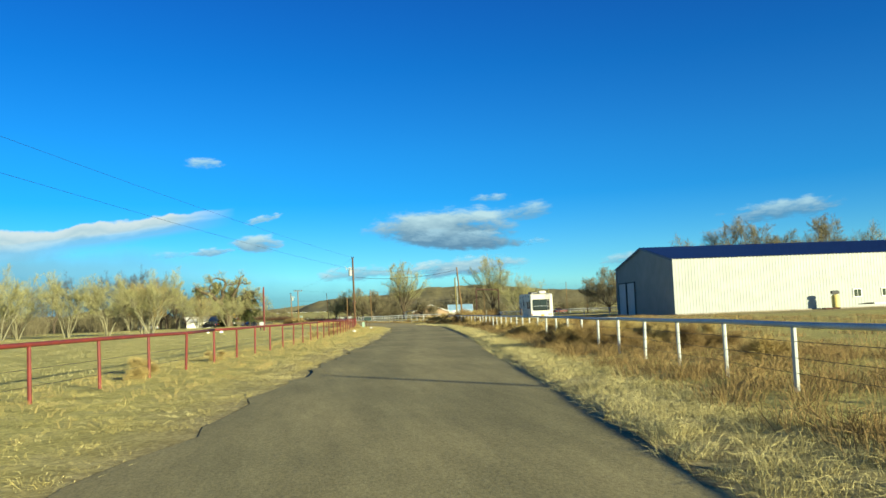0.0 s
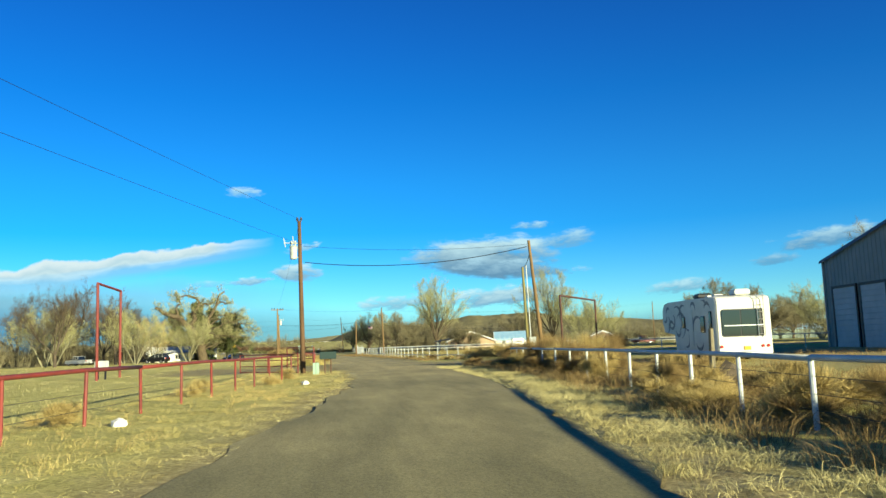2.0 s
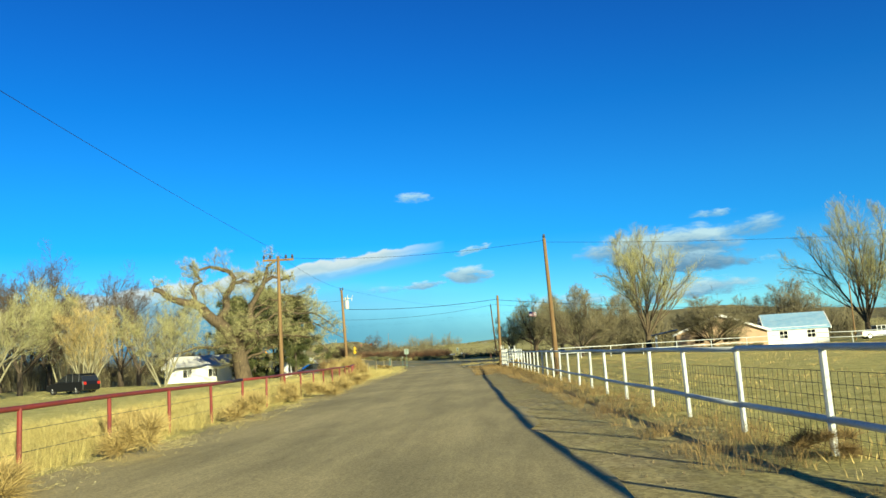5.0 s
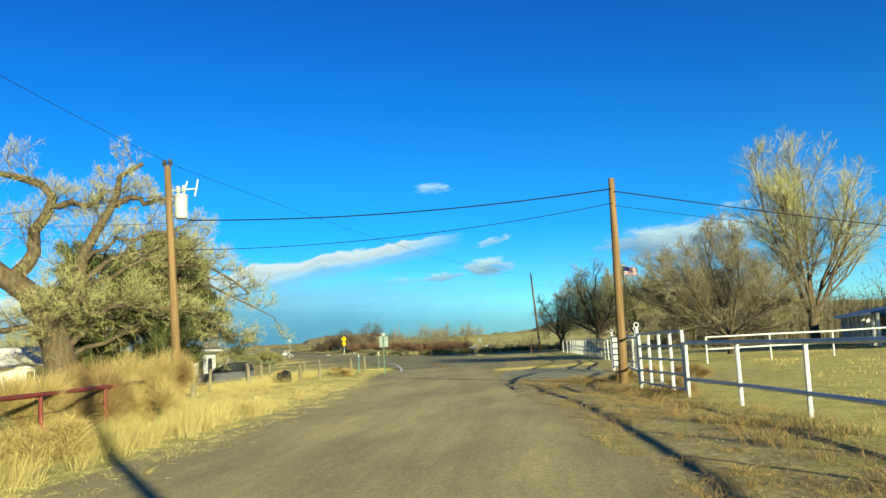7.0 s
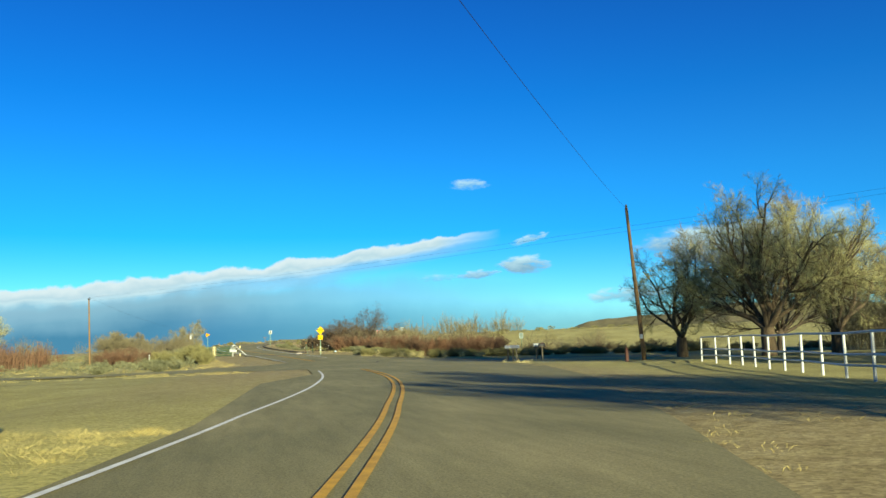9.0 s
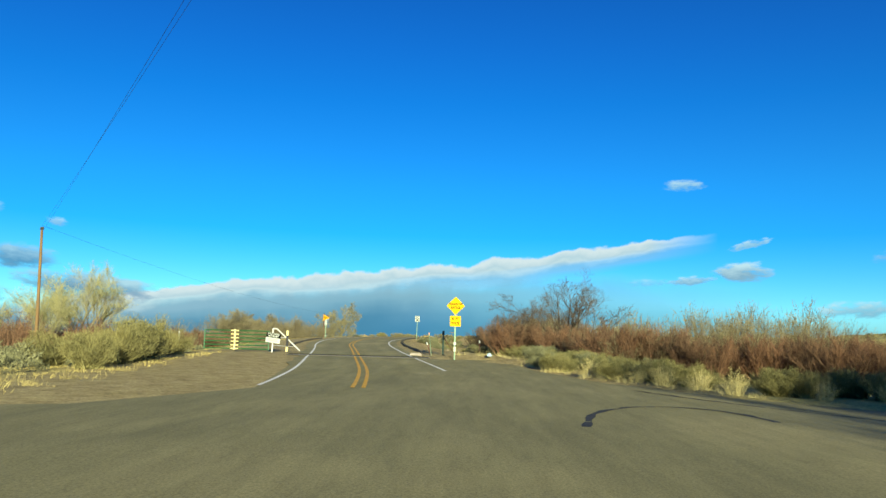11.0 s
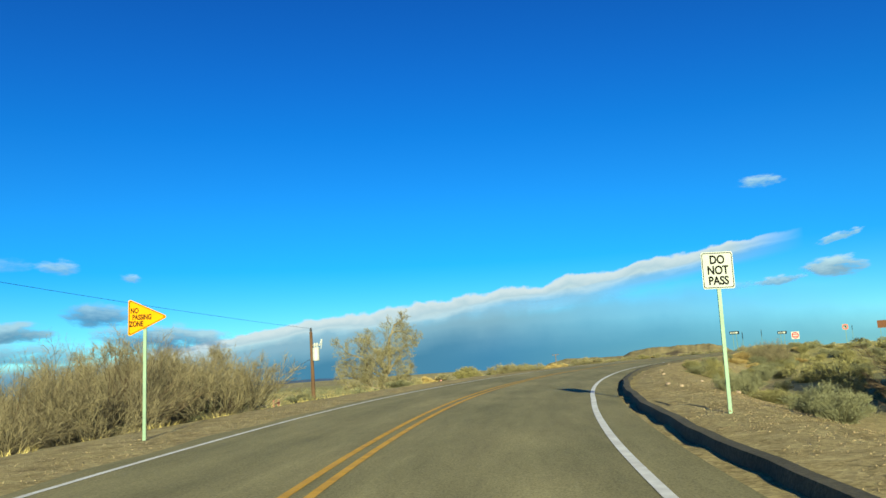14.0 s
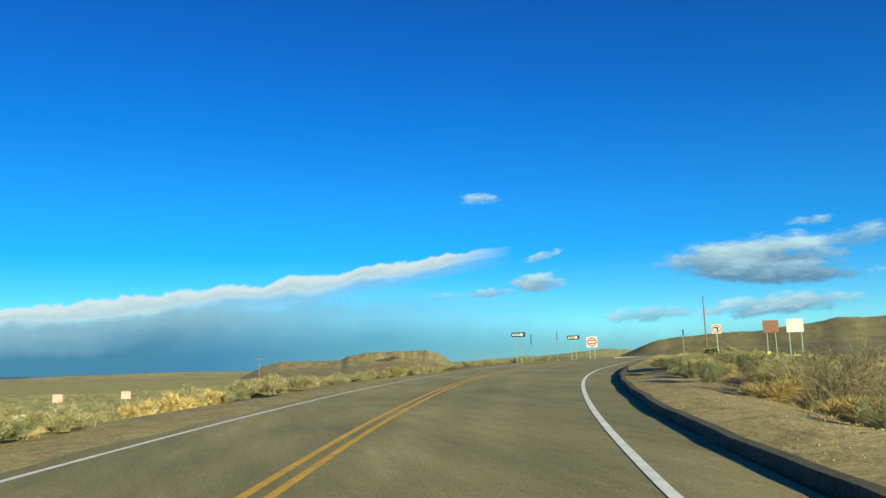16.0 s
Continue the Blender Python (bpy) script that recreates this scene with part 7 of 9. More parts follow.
juniper(-66.6, 245.6, 7.4, 11.4, 1, 0.12)
juniper(-59.8, 247.6, 9.4, 11.4, 2, 0.16)
juniper(-67.4, 256.0, 9.0, 13.2, 3, 0.36)
juniper(-62.6, 252.6, 8.0, 10.6, 4, 0.36)
# two low-skirted crowns added to stand in for deep shade under the trees
juniper(-68.2, 251.6, 6.4, 7.6, 7, 0.0)
juniper(-74.5, 255.0, 7.0, 8.0, 8, 0.0)
juniper(-76.8, 270.2, 9.0, 15.4, 5, 0.3)
juniper(-81.5, 268.5, 9.0, 14.0, 6, 0.3)
# right of the lane
cottonwood(-13.6, 277.5, 20.0, 20, 1.1)
cottonwood(17.5, 276, 20.5, 140)
willowtree(25.5, 272, 13.5, 40)
willowtree(33, 290, 12.0, 210)
elm(-22.0, 256.4, 9.6, 10, 1.0)
elm(-5.6, 251, 6.6, 130, 1.2)
elm(-34, 318, 12, 200)
elm(12, 318, 12.0, 300)
elm(-20, 325, 11.5, 20)
weeping(-35.6, 304.5, 11.4, 10, 0.9)
weeping(-41.2, 309, 8.6, 130)
weeping(-31.0, 309, 10.5, 260, 0.9)
elm(47, 225, 12.5, 10)
elm(56, 232, 11, 150)
willowtree(62, 215, 10.5, 80)
elm(64, 179, 19.0, 200)
elm(82, 171.5, 19.2, 320)
elm(74, 176, 18.2, 80)
cottonwood2(98, 170, 15.5, 60)
elm(112, 175, 15.0, 300)
elm(70, 250, 11, 250)
# beyond the junction
willowtree(-227, 407, 17.0, 20, 1.3)
willowtree(-212, 391, 11, 140)
willowtree(-240, 392, 11.5, 240)
for x, y, h_, tu in [(-183, 421, 6.6, 50), (-184, 415, 7.0, 170), (-182, 409, 6.8, 280), (-188, 418, 6.6, 20)]:
    elm(x, y, h_, tu, 1.1, "grey-brown leafless tree on the low ground beside the highway")
darktree(-94.8, 372.0, 9.4, 100, 1.3)
bushtree(-88, 372, 5.4, 220)
bushtree(-82, 366, 4.8, 20)
bushtree(-71, 358, 4.2, 60)
bushtree(-99, 372, 4.8, 90)
bushtree(-91, 368, 4.4, 310)
darktree(-119.6, 409.5, 6.2, 20, 1.3)
darktree(-113.6, 404.5, 5.6, 150, 1.4)
for x, y, h_, tu in [(-104.5, 386, 5.2, 30), (-100.0, 381, 5.4, 140), (-96.5, 376, 5.6, 260), (-91.5, 366, 4.6, 80), (-88.5, 362, 4.2, 200), (-107.5, 398, 5.6, 310)]:
    bushtree(x, y, h_, tu, 1.1, "grey leafless many-stemmed bush by the wash", 0.6)
deadtree(-186.2, 445.9, None, 47, 1.0)
for x, y, h_, tu in [(-150, 393, 5.6, 20), (-153, 396, 6.2, 130), (-156.5, 399.5, 6.2, 240), (-160, 397, 6.0, 320), (-148, 388, 4.8, 75), (-154, 391, 5.6, 190)]:
    bushtree(x, y, h_ * 0.85, tu, 1.1, "brown leafless many-stemmed bush beside the highway", 0.6)
for x, y, h_, tu in [(-76.4, 352.4, 4.4, 40), (-73.2, 353.8, 4.8, 160), (-70.2, 355.4, 4.2, 250), (-62.0, 356.0, 3.6, 10), (-55.0, 358.0, 3.8, 90)]:
    bushtree(x, y, h_, tu, 1.25, "dense grey-brown leafless bush behind the willows", 0.6)
# far woods
def far_woods(name, places, label, seed):
    rng = np.random.RandomState(seed)
    kinds = [joined(*upright(seed * 7 + k, 900, 0.009, 1.3)) for k in range(4)]
    VV, FF, o = [], [], 0
    zs = ground(np.array([p[0] for p in places]), np.array([p[1] for p in places]))
    for (a, b), z in zip(places, zs):
        V, F = kinds[rng.randint(4)]
        h_ = rng.uniform(4.5, 9)
        VV.append(V * [h_ * 0.8, h_ * 0.8, h_] + [a, b, z])
        FF.append(F + o)
        o += len(V)
    return tagged(new(name, tri_mesh(name, np.concatenate(VV), np.concatenate(FF), M_OLIVE)), label, "woods", kind="stuff")


rs = np.random.RandomState(91)
far_woods("far_woods", [(rs.uniform(-190, -85), rs.uniform(225, 290)) for _ in range(120)] + [(rs.uniform(-150, -80), rs.uniform(120, 230)) for _ in range(60)], "grey-brown leafless woods behind the fields", 3)
far_woods("far_woods", [(rs.uniform(-30, 160), rs.uniform(300, 345)) for _ in range(130)] + [(rs.uniform(-26, 22), rs.uniform(286, 300)) for _ in range(46)] + [(rs.uniform(60, 190), rs.uniform(190, 300)) for _ in range(90)], "grey-brown leafless woods behind the pasture", 4)
far_woods("far_woods", [(rs.uniform(-330, -225), rs.uniform(330, 470)) for _ in range(70)], "leafless brush along the river", 5)


# ---- vehicles and yard things ----
M_RVW = material("cream_fibreglass", (0.66, 0.64, 0.56), (0.60, 0.58, 0.5), 1.5, 0.35, fine=20, fine_mix=0.1)
M_RVG = material("grey_graphic", (0.10, 0.11, 0.13), (0.14, 0.15, 0.17), 2, 0.4, fine=20, fine_mix=0.1)
M_TYRE = material("tyre_rubber", (0.02, 0.02, 0.02), (0.03, 0.028, 0.026), 4, 0.85, fine=30, fine_mix=0.2)
M_RIM = plain("wheel_rim", (0.5, 0.5, 0.5), 0.35, 0.8)
M_REDL = plain("red_lamp", (0.35, 0.02, 0.015), 0.25)
M_NAVY = plain("dark_blue_car_paint", (0.006, 0.009, 0.018), 0.3, 0.0, 0.3)
M_CARBLACK = plain("black_car_paint", (0.008, 0.008, 0.009), 0.3, 0.0, 0.3)
M_CARWHITE = plain("white_car_paint", (0.6, 0.6, 0.58), 0.25, 0.0, 0.6)
M_TANKY = material("cream_tank_paint", (0.62, 0.50, 0.18), (0.52, 0.42, 0.15), 3, 0.5, fine=30, fine_mix=0.2)
M_TIMBER = material("weathered_timber", (0.21, 0.18, 0.115), (0.12, 0.10, 0.065), 2, 0.9, 0.6, fine=14, fine_mix=0.5, stretch=(4, 4, 0.6))
M_STONE = material("desert_stone", (0.34, 0.26, 0.18), (0.24, 0.18, 0.13), 2, 0.95, 0.5, fine=14, fine_mix=0.4)


def extrude(profile, half, bevel=0.05):
    """A body from its side outline (y, z), with softened side edges."""
    m = Mesh()
    n = len(profile)
    cy = sum(p[0] for p in profile) / n
    cz = sum(p[1] for p in profile) / n
    rings = []
    for x, k in ((-half, bevel), (-half + bevel, 0), (half - bevel, 0), (half, bevel)):
        ring = []
        for y, z in profile:
            d = math.hypot(y - cy, z - cz)
            f = (d - k) / d
            ring.append((x, cy + (y - cy) * f, cz + (z - cz) * f))
        rings.append(ring)
    fs = [tuple(reversed(range(n))), tuple(range(3 * n, 4 * n))]
    for r in range(3):
        fs += [(r * n + i, r * n + (i + 1) % n, (r + 1) * n + (i + 1) % n, (r + 1) * n + i) for i in range(n)]
    m.add([p for r in rings for p in r], [tuple(reversed(f)) for f in fs])
    return m


def wheel(parent, x, y, r, w=0.24):
    m = Mesh()
    m.smooth = False
    for (r0, x0), (r1, x1) in zip([(r * 0.62, -w / 2), (r * 0.95, -w / 2), (r, -w * 0.3), (r, w * 0.3), (r * 0.95, w / 2)], [(r * 0.95, -w / 2), (r, -w * 0.3), (r, w * 0.3), (r * 0.95, w / 2), (r * 0.62, w / 2)]):
        if abs(x1 - x0) < 1e-6:
            x1 += 0.002
        m.tube((x + x0, y, r), (x + x1, y, r), r0, r1, n=18, caps=False)
    wh = part("wheel", m, M_TYRE, parent)
    m = Mesh()
    m.tube((x - w * 0.42, y, r), (x + w * 0.42, y, r), r * 0.63, n=14)
    for k in range(5):
        a = k * 1.2566
        m.tube((x - w * 0.47, y, r), (x - w * 0.44, y + math.cos(a) * r * 0.5, r + math.sin(a) * r * 0.5), r * 0.09, n=5)
    part("rim", m, M_RIM, wh)


def fifth_wheel():
    t = thing("travel_trailer", "cream travel trailer with grey swirl graphics, parked behind the fence", "travel trailer", pose(13.25, 107.0, 0.0, 0, 0, 2.4))
    prof = [(0, 0.42), (0.0, 3.3), (0.12, 3.5), (0.5, 3.6), (9.6, 3.72), (10.5, 3.6), (10.9, 3.2), (10.95, 2.4), (10.6, 1.75), (8.2, 1.55), (8.0, 0.5)]
    part("body", extrude(prof, 1.5, 0.09), M_RVW, t)
    m = Mesh()
    m.box((-0.05, -0.02, 2.1), (2.2, 0.06, 1.5), bevel=0.02)
    w = part("rear_window", m, M_BLACK, t)
    for x in (-0.7, 0.35):
        m = Mesh()
        m.box((x, -0.056, 2.1), (1.0, 0.02, 1.38))
        part("pane", m, M_GLASS, w)
    m = Mesh()
    m.box((-0.05, -0.07, 1.95), (2.1, 0.02, 0.05))
    part("window_bar", m, M_RIM, w)
    lad = Mesh()
    for x in (0.72, 1.08):
        lad.tube((x, -0.14, 1.3), (x, -0.14, 3.65), 0.022, n=6)
    for k in range(6):
        lad.tube((0.72, -0.14, 1.45 + k * 0.4), (1.08, -0.14, 1.45 + k * 0.4), 0.018, n=6)
    part("ladder", lad, M_RIM, t)
    for x in (-1.3, 0.95, 1.25):
        m = Mesh()
        m.tube((x, 0.02, 0.82), (x, -0.05, 0.82), 0.085, n=12)
        part("tail_light", m, M_REDL, t)
    m = Mesh()
    m.box((0.1, -0.03, 0.72), (0.36, 0.03, 0.2))
    part("number_plate", m, M_YEL, t, "blank yellow plate")
    m = Mesh()
    m.box((0, -0.05, 0.45), (2.8, 0.14, 0.16), bevel=0.03)
    part("bumper", m, M_RIM, t)
    m = Mesh()
    m.box((0.35, 1.3, 3.82), (0.85, 1.0, 0.34), bevel=0.08)
    part("air_conditioner", m, M_RVW, t)
    m = Mesh()
    m.box((-0.5, 5.2, 3.86), (0.8, 1.0, 0.3), bevel=0.08)
    part("air_conditioner", m, M_BLACK, t)
    for y in (2.8, 4.0):
        m = Mesh()
        m.box((-0.4, y, 3.76), (0.5, 0.5, 0.14), bevel=0.03)
        part("roof_vent", m, M_RVW, t)
    for y, z, w_, h_ in ((2.3, 2.1, 0.75, 0.95), (0.9, 2.2, 0.4, 1.2), (6.0, 2.3, 0.5, 0.7)):
        m = Mesh()
        m.box((-1.52, y, z), (0.05, w_, h_), bevel=0.02)
        wd = part("side_window", m, M_BLACK, t)
        m = Mesh()
        m.box((-1.55, y, z), (0.02, w_ - 0.1, h_ - 0.1))
        part("pane", m, M_GLASS, wd)
    m = Mesh()
    m.box((-1.51, 4.6, 1.95), (0.04, 0.8, 2.2), bevel=0.02)
    part("door", m, M_RVW, t)
    rng = random.Random(5)
    for k, (cy, cz, r, a0, a1) in enumerate([(6.8, 2.2, 1.15, 0.5, 4.6), (8.6, 2.5, 0.75, 2.0, 6.0), (3.4, 1.9, 0.95, -0.4, 2.4), (1.5, 2.9, 0.6, 0.3, 3.0), (5.6, 1.3, 0.7, 2.4, 5.2), (3.0, 1.2, 0.8, 3.4, 6.0), (9.5, 3.0, 0.5, 0, 2.6), (2.2, 3.2, 0.55, 1.0, 3.4), (7.6, 2.6, 1.3, 1.2, 4.4), (6.2, 2.8, 0.8, -0.8, 2.2), (5.0, 2.5, 1.0, 2.6, 5.6), (8.9, 1.9, 0.8, 0.2, 2.8), (9.9, 2.4, 0.9, 2.2, 4.6), (4.1, 3.1, 0.5, 0.2, 3.6), (7.2, 1.9, 0.6, 3.4, 6.2), (10.2, 2.8, 0.5, 3.0, 5.6)]):
        m = Mesh()
        vs, fs = [], []
        for i in range(15):
            f = i / 14
            a = a0 + (a1 - a0) * f
            w_ = 0.12 * math.sin(math.pi * f) + 0.015
            for rr in (r * (0.75 + 0.25 * f) - w_, r * (0.75 + 0.25 * f) + w_):
                vs.append((-1.507, cy + rr * math.cos(a), min(cz + rr * math.sin(a) * 0.75, 3.5)))
        fs = [(2 * i, 2 * i + 1, 2 * i + 3, 2 * i + 2) for i in range(14)]
        m.add(vs, fs)
        part("swirl_graphic", m, M_RVG, t)
    for x in (-1.3, 1.3):
        for y in (3.4, 4.3):
            wheel(t, x, y, 0.38)
    for x in (-0.9, 0.9):
        m = Mesh()
        m.box((x, 8.9, 0.8), (0.1, 0.1, 1.6))
        part("landing_leg", m, M_GALV, t)


fifth_wheel()


def car(name, label, x, y, rz, paint, body, cabin, L, W=1.8, wheels=(0.85, 3.65), r=0.34):
    """A car from side outlines: lower body, glass cabin and roof; wheels with rims."""
    t = thing(name, label, "car", pose(x, y, gz(x, y), 0, 0, rz))
    part("body", extrude(body, W / 2, 0.08), paint, t)
    part("cabin_glass", extrude(cabin, W / 2 - 0.09, 0.06), M_GLASS, t)
    top = max(p[1] for p in cabin)
    ys = [p[0] for p in cabin if p[1] > top - 0.08]
    m = Mesh()
    m.box((0, (min(ys) + max(ys)) / 2, top + 0.02), (W - 0.28, max(ys) - min(ys) + 0.2, 0.07), bevel=0.03)
    part("roof", m, paint, t)
    for yy in [p[0] for p in cabin if p[1] > top - 0.08][:1] + [(min(ys) + max(ys)) / 2] + [max(ys)]:
        for s in (-1, 1):
            m = Mesh()
            m.tube((s * (W / 2 - 0.07), yy, 0.9), (s * (W / 2 - 0.12), yy, top), 0.04, n=5)
            part("pillar", m, paint, t)
    for yy in wheels:
        for s in (-1, 1):
            wheel(t, s * (W / 2 - 0.12), yy, r)
    for s in (-1, 1):
        m = Mesh()
        m.box((s * (W / 2 - 0.2), 0.02, 0.85), (0.25, 0.08, 0.25), bevel=0.02)
        part("tail_light", m, M_REDL, t)
        m = Mesh()
        m.box((s * (W / 2 - 0.3), L - 0.06, 0.72), (0.32, 0.12, 0.16), bevel=0.03)
        part("headlight", m, M_RIM, t)
    return t


VAN_B = [(0.03, 0.3), (0.0, 0.75), (0.06, 1.02), (3.1, 1.0), (4.1, 0.88), (4.5, 0.7), (4.52, 0.35), (4.3, 0.24), (0.2, 0.24)]
VAN_C = [(0.1, 1.0), (0.3, 1.45), (0.6, 1.6), (2.1, 1.62), (2.5, 1.52), (3.4, 1.0)]
PICK_B = [(0.0, 0.45), (0.0, 1.05), (1.9, 1.06), (3.9, 1.06), (5.2, 1.0), (5.35, 0.8), (5.35, 0.45), (5.1, 0.35), (0.2, 0.35)]
PICK_C = [(1.95, 1.05), (2.05, 1.7), (3.2, 1.72), (3.95, 1.05)]
car("estate_car", "dark blue estate car parked by the white house", -61.1, 260.4, 132, M_NAVY, [(y * 1.1, z * 1.08) for y, z in VAN_B], [(y * 1.1, z * 1.1) for y, z in VAN_C], 4.95, 1.9, (0.95, 4.0), 0.37)
car("pickup_truck", "black pickup truck parked under the trees", -67.3, 258.9, 112, M_CARBLACK, PICK_B, PICK_C, 5.3, 1.9, (1.0, 4.3), 0.38)
car("pickup_truck", "white and black pickup truck parked near the ranch house", 14.5, 268, -80, M_CARWHITE, PICK_B, PICK_C, 5.3, 1.9, (1.0, 4.3), 0.38)
car("pickup_truck", "red pickup truck parked beside the farm shed", 34.5, 256, -75, plain("red_car_paint", (0.18, 0.02, 0.015), 0.25), PICK_B, PICK_C, 5.3, 1.9, (1.0, 4.3), 0.38)
car("pickup_truck", "white pickup truck parked across the field", -76, 212, 70, M_CARWHITE, PICK_B, PICK_C, 5.3, 1.9, (1.0, 4.3), 0.38)
car("estate_car", "dark estate car parked across the field", -58, 205, 80, M_CARBLACK, VAN_B, VAN_C, 4.5)

# fuel tank and flatbed trailer before the barn
tk = thing("air_compressor", "cream upright tank with black motor on top, before the barn", "compressor", pose(53.6, 108.9, 0))
m = Mesh()
m.smooth = True
prof = [(0.0, 0.12), (0.35, 0.14), (0.5, 0.28), (0.5, 1.75), (0.36, 1.95), (0.0, 2.0)]
for (r0, z0), (r1, z1) in zip(prof[:-1], prof[1:]):
    m.tube((0, 0, z0), (0, 0, z1), max(r0, 0.004), max(r1, 0.004), n=18, caps=False)
part("tank", m, M_TANKY, tk)
m = Mesh()
m.box((-0.15, 0, 2.25), (0.7, 0.5, 0.5), bevel=0.06)
part("motor", m, M_BLACK, tk)
m = Mesh()
m.tube((0.3, -0.1, 2.25), (0.3, 0.12, 2.25), 0.26, n=14)
part("flywheel", m, M_BLACK, tk)
m = Mesh()
m.box((-0.7, 0, 0.1), (2.0, 1.2, 0.2), bevel=0.03)
part("base", m, M_RUST, tk)
fb = thing("flatbed_trailer", "low flatbed trailer with a tilted deck, parked before the barn", "trailer", pose(57.0, 106.6, 0, 0, 0, -84))
m = Mesh()
m.box((0, 3.6, 0.62), (2.0, 7.2, 0.16), bevel=0.03)
part("deck", m, M_TIMBER, fb)
for s in (-1, 1):
    m = Mesh()
    m.box((s * 1.02, 3.6, 0.6), (0.08, 7.3, 0.22))
    part("side_rail", m, M_WPIPE, fb)
    for y in (4.6, 5.5):
        wheel(fb, s * 1.2, y, 0.38)
        m = Mesh()
        for k in range(6):
            a0, a1 = math.pi * k / 6, math.pi * (k + 1) / 6
            m.add([(s * 1.2 + dx, y + 0.46 * math.cos(a), 0.38 + 0.46 * math.sin(a)) for a in (a0, a1) for dx in (-0.16, 0.16)], [(0, 1, 3, 2)])
        part("mudguard", m, M_BLACK, fb)
m = Mesh()
m.tube((-0.9, 0, 0.6), (0, -1.6, 0.55), 0.05, n=6)
m.tube((0.9, 0, 0.6), (0, -1.6, 0.55), 0.05, n=6)
part("drawbar", m, M_BLACK, fb)


def rock(name, label, x, y, s, seed, mat, sz=1.0, cat="rock"):
    rng = random.Random(seed)
    bm = bmesh.new()
    bmesh.ops.create_icosphere(bm, subdivisions=2, radius=0.5)
    for v in bm.verts:
        k = 1 + 0.35 * noise.noise(v.co * 2.3 + Vector((seed * 3.1, 0, 0)))
        v.co = Vector((v.co.x * k * s, v.co.y * k * s * 0.8, max(v.co.z * k * s * sz, -0.2 * s)))
    me = bpy.data.meshes.new(name)
    bm.to_mesh(me)
    bm.free()
    me.materials.append(mat)
    ob = new(name, me)
    ob.matrix_basis = pose(x, y, gz(x, y) + 0.12 * s, 0, 0, rng.uniform(0, 360))
    return tagged(ob, label, cat)


rock("tree_stump", "pale broken stump among the weeds", 6.2, 50.4, 1.3, 3, M_BARKP, 1.2, "stump")
rock("tree_stump", "dark rotten stump beside the fence", 5.1, 83.2, 1.0, 5, M_BARKD, 1.4, "stump")
m = Mesh()
m.tube((0, 0, -0.2), (0.05, 0, 1.65), 0.09, 0.06, n=7)
single("timber_post", m, M_TIMBER, "rough weathered timber post at the fence", "post", pose(4.4, 82.0, 0))
for x, y, s in ((-8.9, 79.6, 0.36), (-8.8, 97.2, 0.34)):
    rock("plastic_bag", "crumpled white bag lying in the grass", x, y, s, 9, M_TRIM, 0.8, "litter")
rr = random.Random(12)
for k in range(46):
    i = at_y(rr.uniform(352, 440))
    l = rr.uniform(5.8, 11)
    p = LINE[i, :2] + RIGHT[i] * l
    rock("stone", "brown stone on the gravel bank", p[0], p[1], rr.uniform(0.08, 0.22), k, M_STONE, 0.6)

# things beside the first pole
mbx = thing("sign_board", "dark green board on two thin posts", "sign board", pose(-10.45, 110.9, 0, 0, 0, 6))
m = Mesh()
m.box((0, 0, 1.1), (1.0, 0.06, 0.44), bevel=0.01)
part("board", m, plain("dark_green_paint", (0.02, 0.04, 0.035), 0.5), mbx)
for x in (-0.2, 0.16):
    m = Mesh()
    m.tube((x, 0.05, -0.2), (x, 0.05, 1.2), 0.035, n=6)
    part("post", m, M_RUST, mbx)
pd = thing("cable_pedestal", "pale green plastic cable pedestal in the grass", "utility box", pose(-11.0, 110.0, 0))
for dx in (-0.09, 0.09):
    m = Mesh()
    m.box((dx, 0, 0.3), (0.16, 0.2, 0.8), bevel=0.03)
    part("cover", m, plain("pale_green_plastic", (0.30, 0.42, 0.32), 0.5), pd)
wc = thing("utility_cabinet", "tall white cabinet with dark lettering bars beside the drive gate", "cabinet", pose(2.05, 134.2, 0, 0, 0, 6))
m = Mesh()
m.box((0, 0, 0.95), (1.0, 0.7, 1.75), bevel=0.05)
body = part("body", m, M_TRIM, wc)
for z, w_ in ((1.55, 0.5), (1.2, 0.3)):
    m = Mesh()
    m.box((0.05, -0.355, z), (w_, 0.012, 0.1))
    part("lettering_bar", m, M_RVG, body)
for x in (-0.35, 0.35):
    m = Mesh()
    m.box((x, 0, 0.02), (0.14, 0.6, 0.2))
    part("foot", m, M_BLACK, wc)
panel_gate("dark rusty pipe drive gate standing closed", (2.8, 133.6), (5.3, 128.7), 1.3, 4, M_RUST, 2)
mt = thing("pump_box", "small white box on a stand by the red portal", "pump box", pose(-25.6, 113.2, 0))
m = Mesh()
m.box((0, 0, 1.0), (0.7, 0.5, 0.5), bevel=0.04)
part("box", m, M_WPIPE, mt)
for x in (-0.25, 0.25):
    m = Mesh()
    m.box((x, 0, 0.38), (0.1, 0.1, 0.76))
    part("leg", m, M_BLACK, mt)
for x, y in ((-30, 108), (-33, 112)):
    rock("bucket_heap", "small heap of white buckets in the field", x, y, 0.5, int(-x), M_TRIM, 1.0, "buckets")


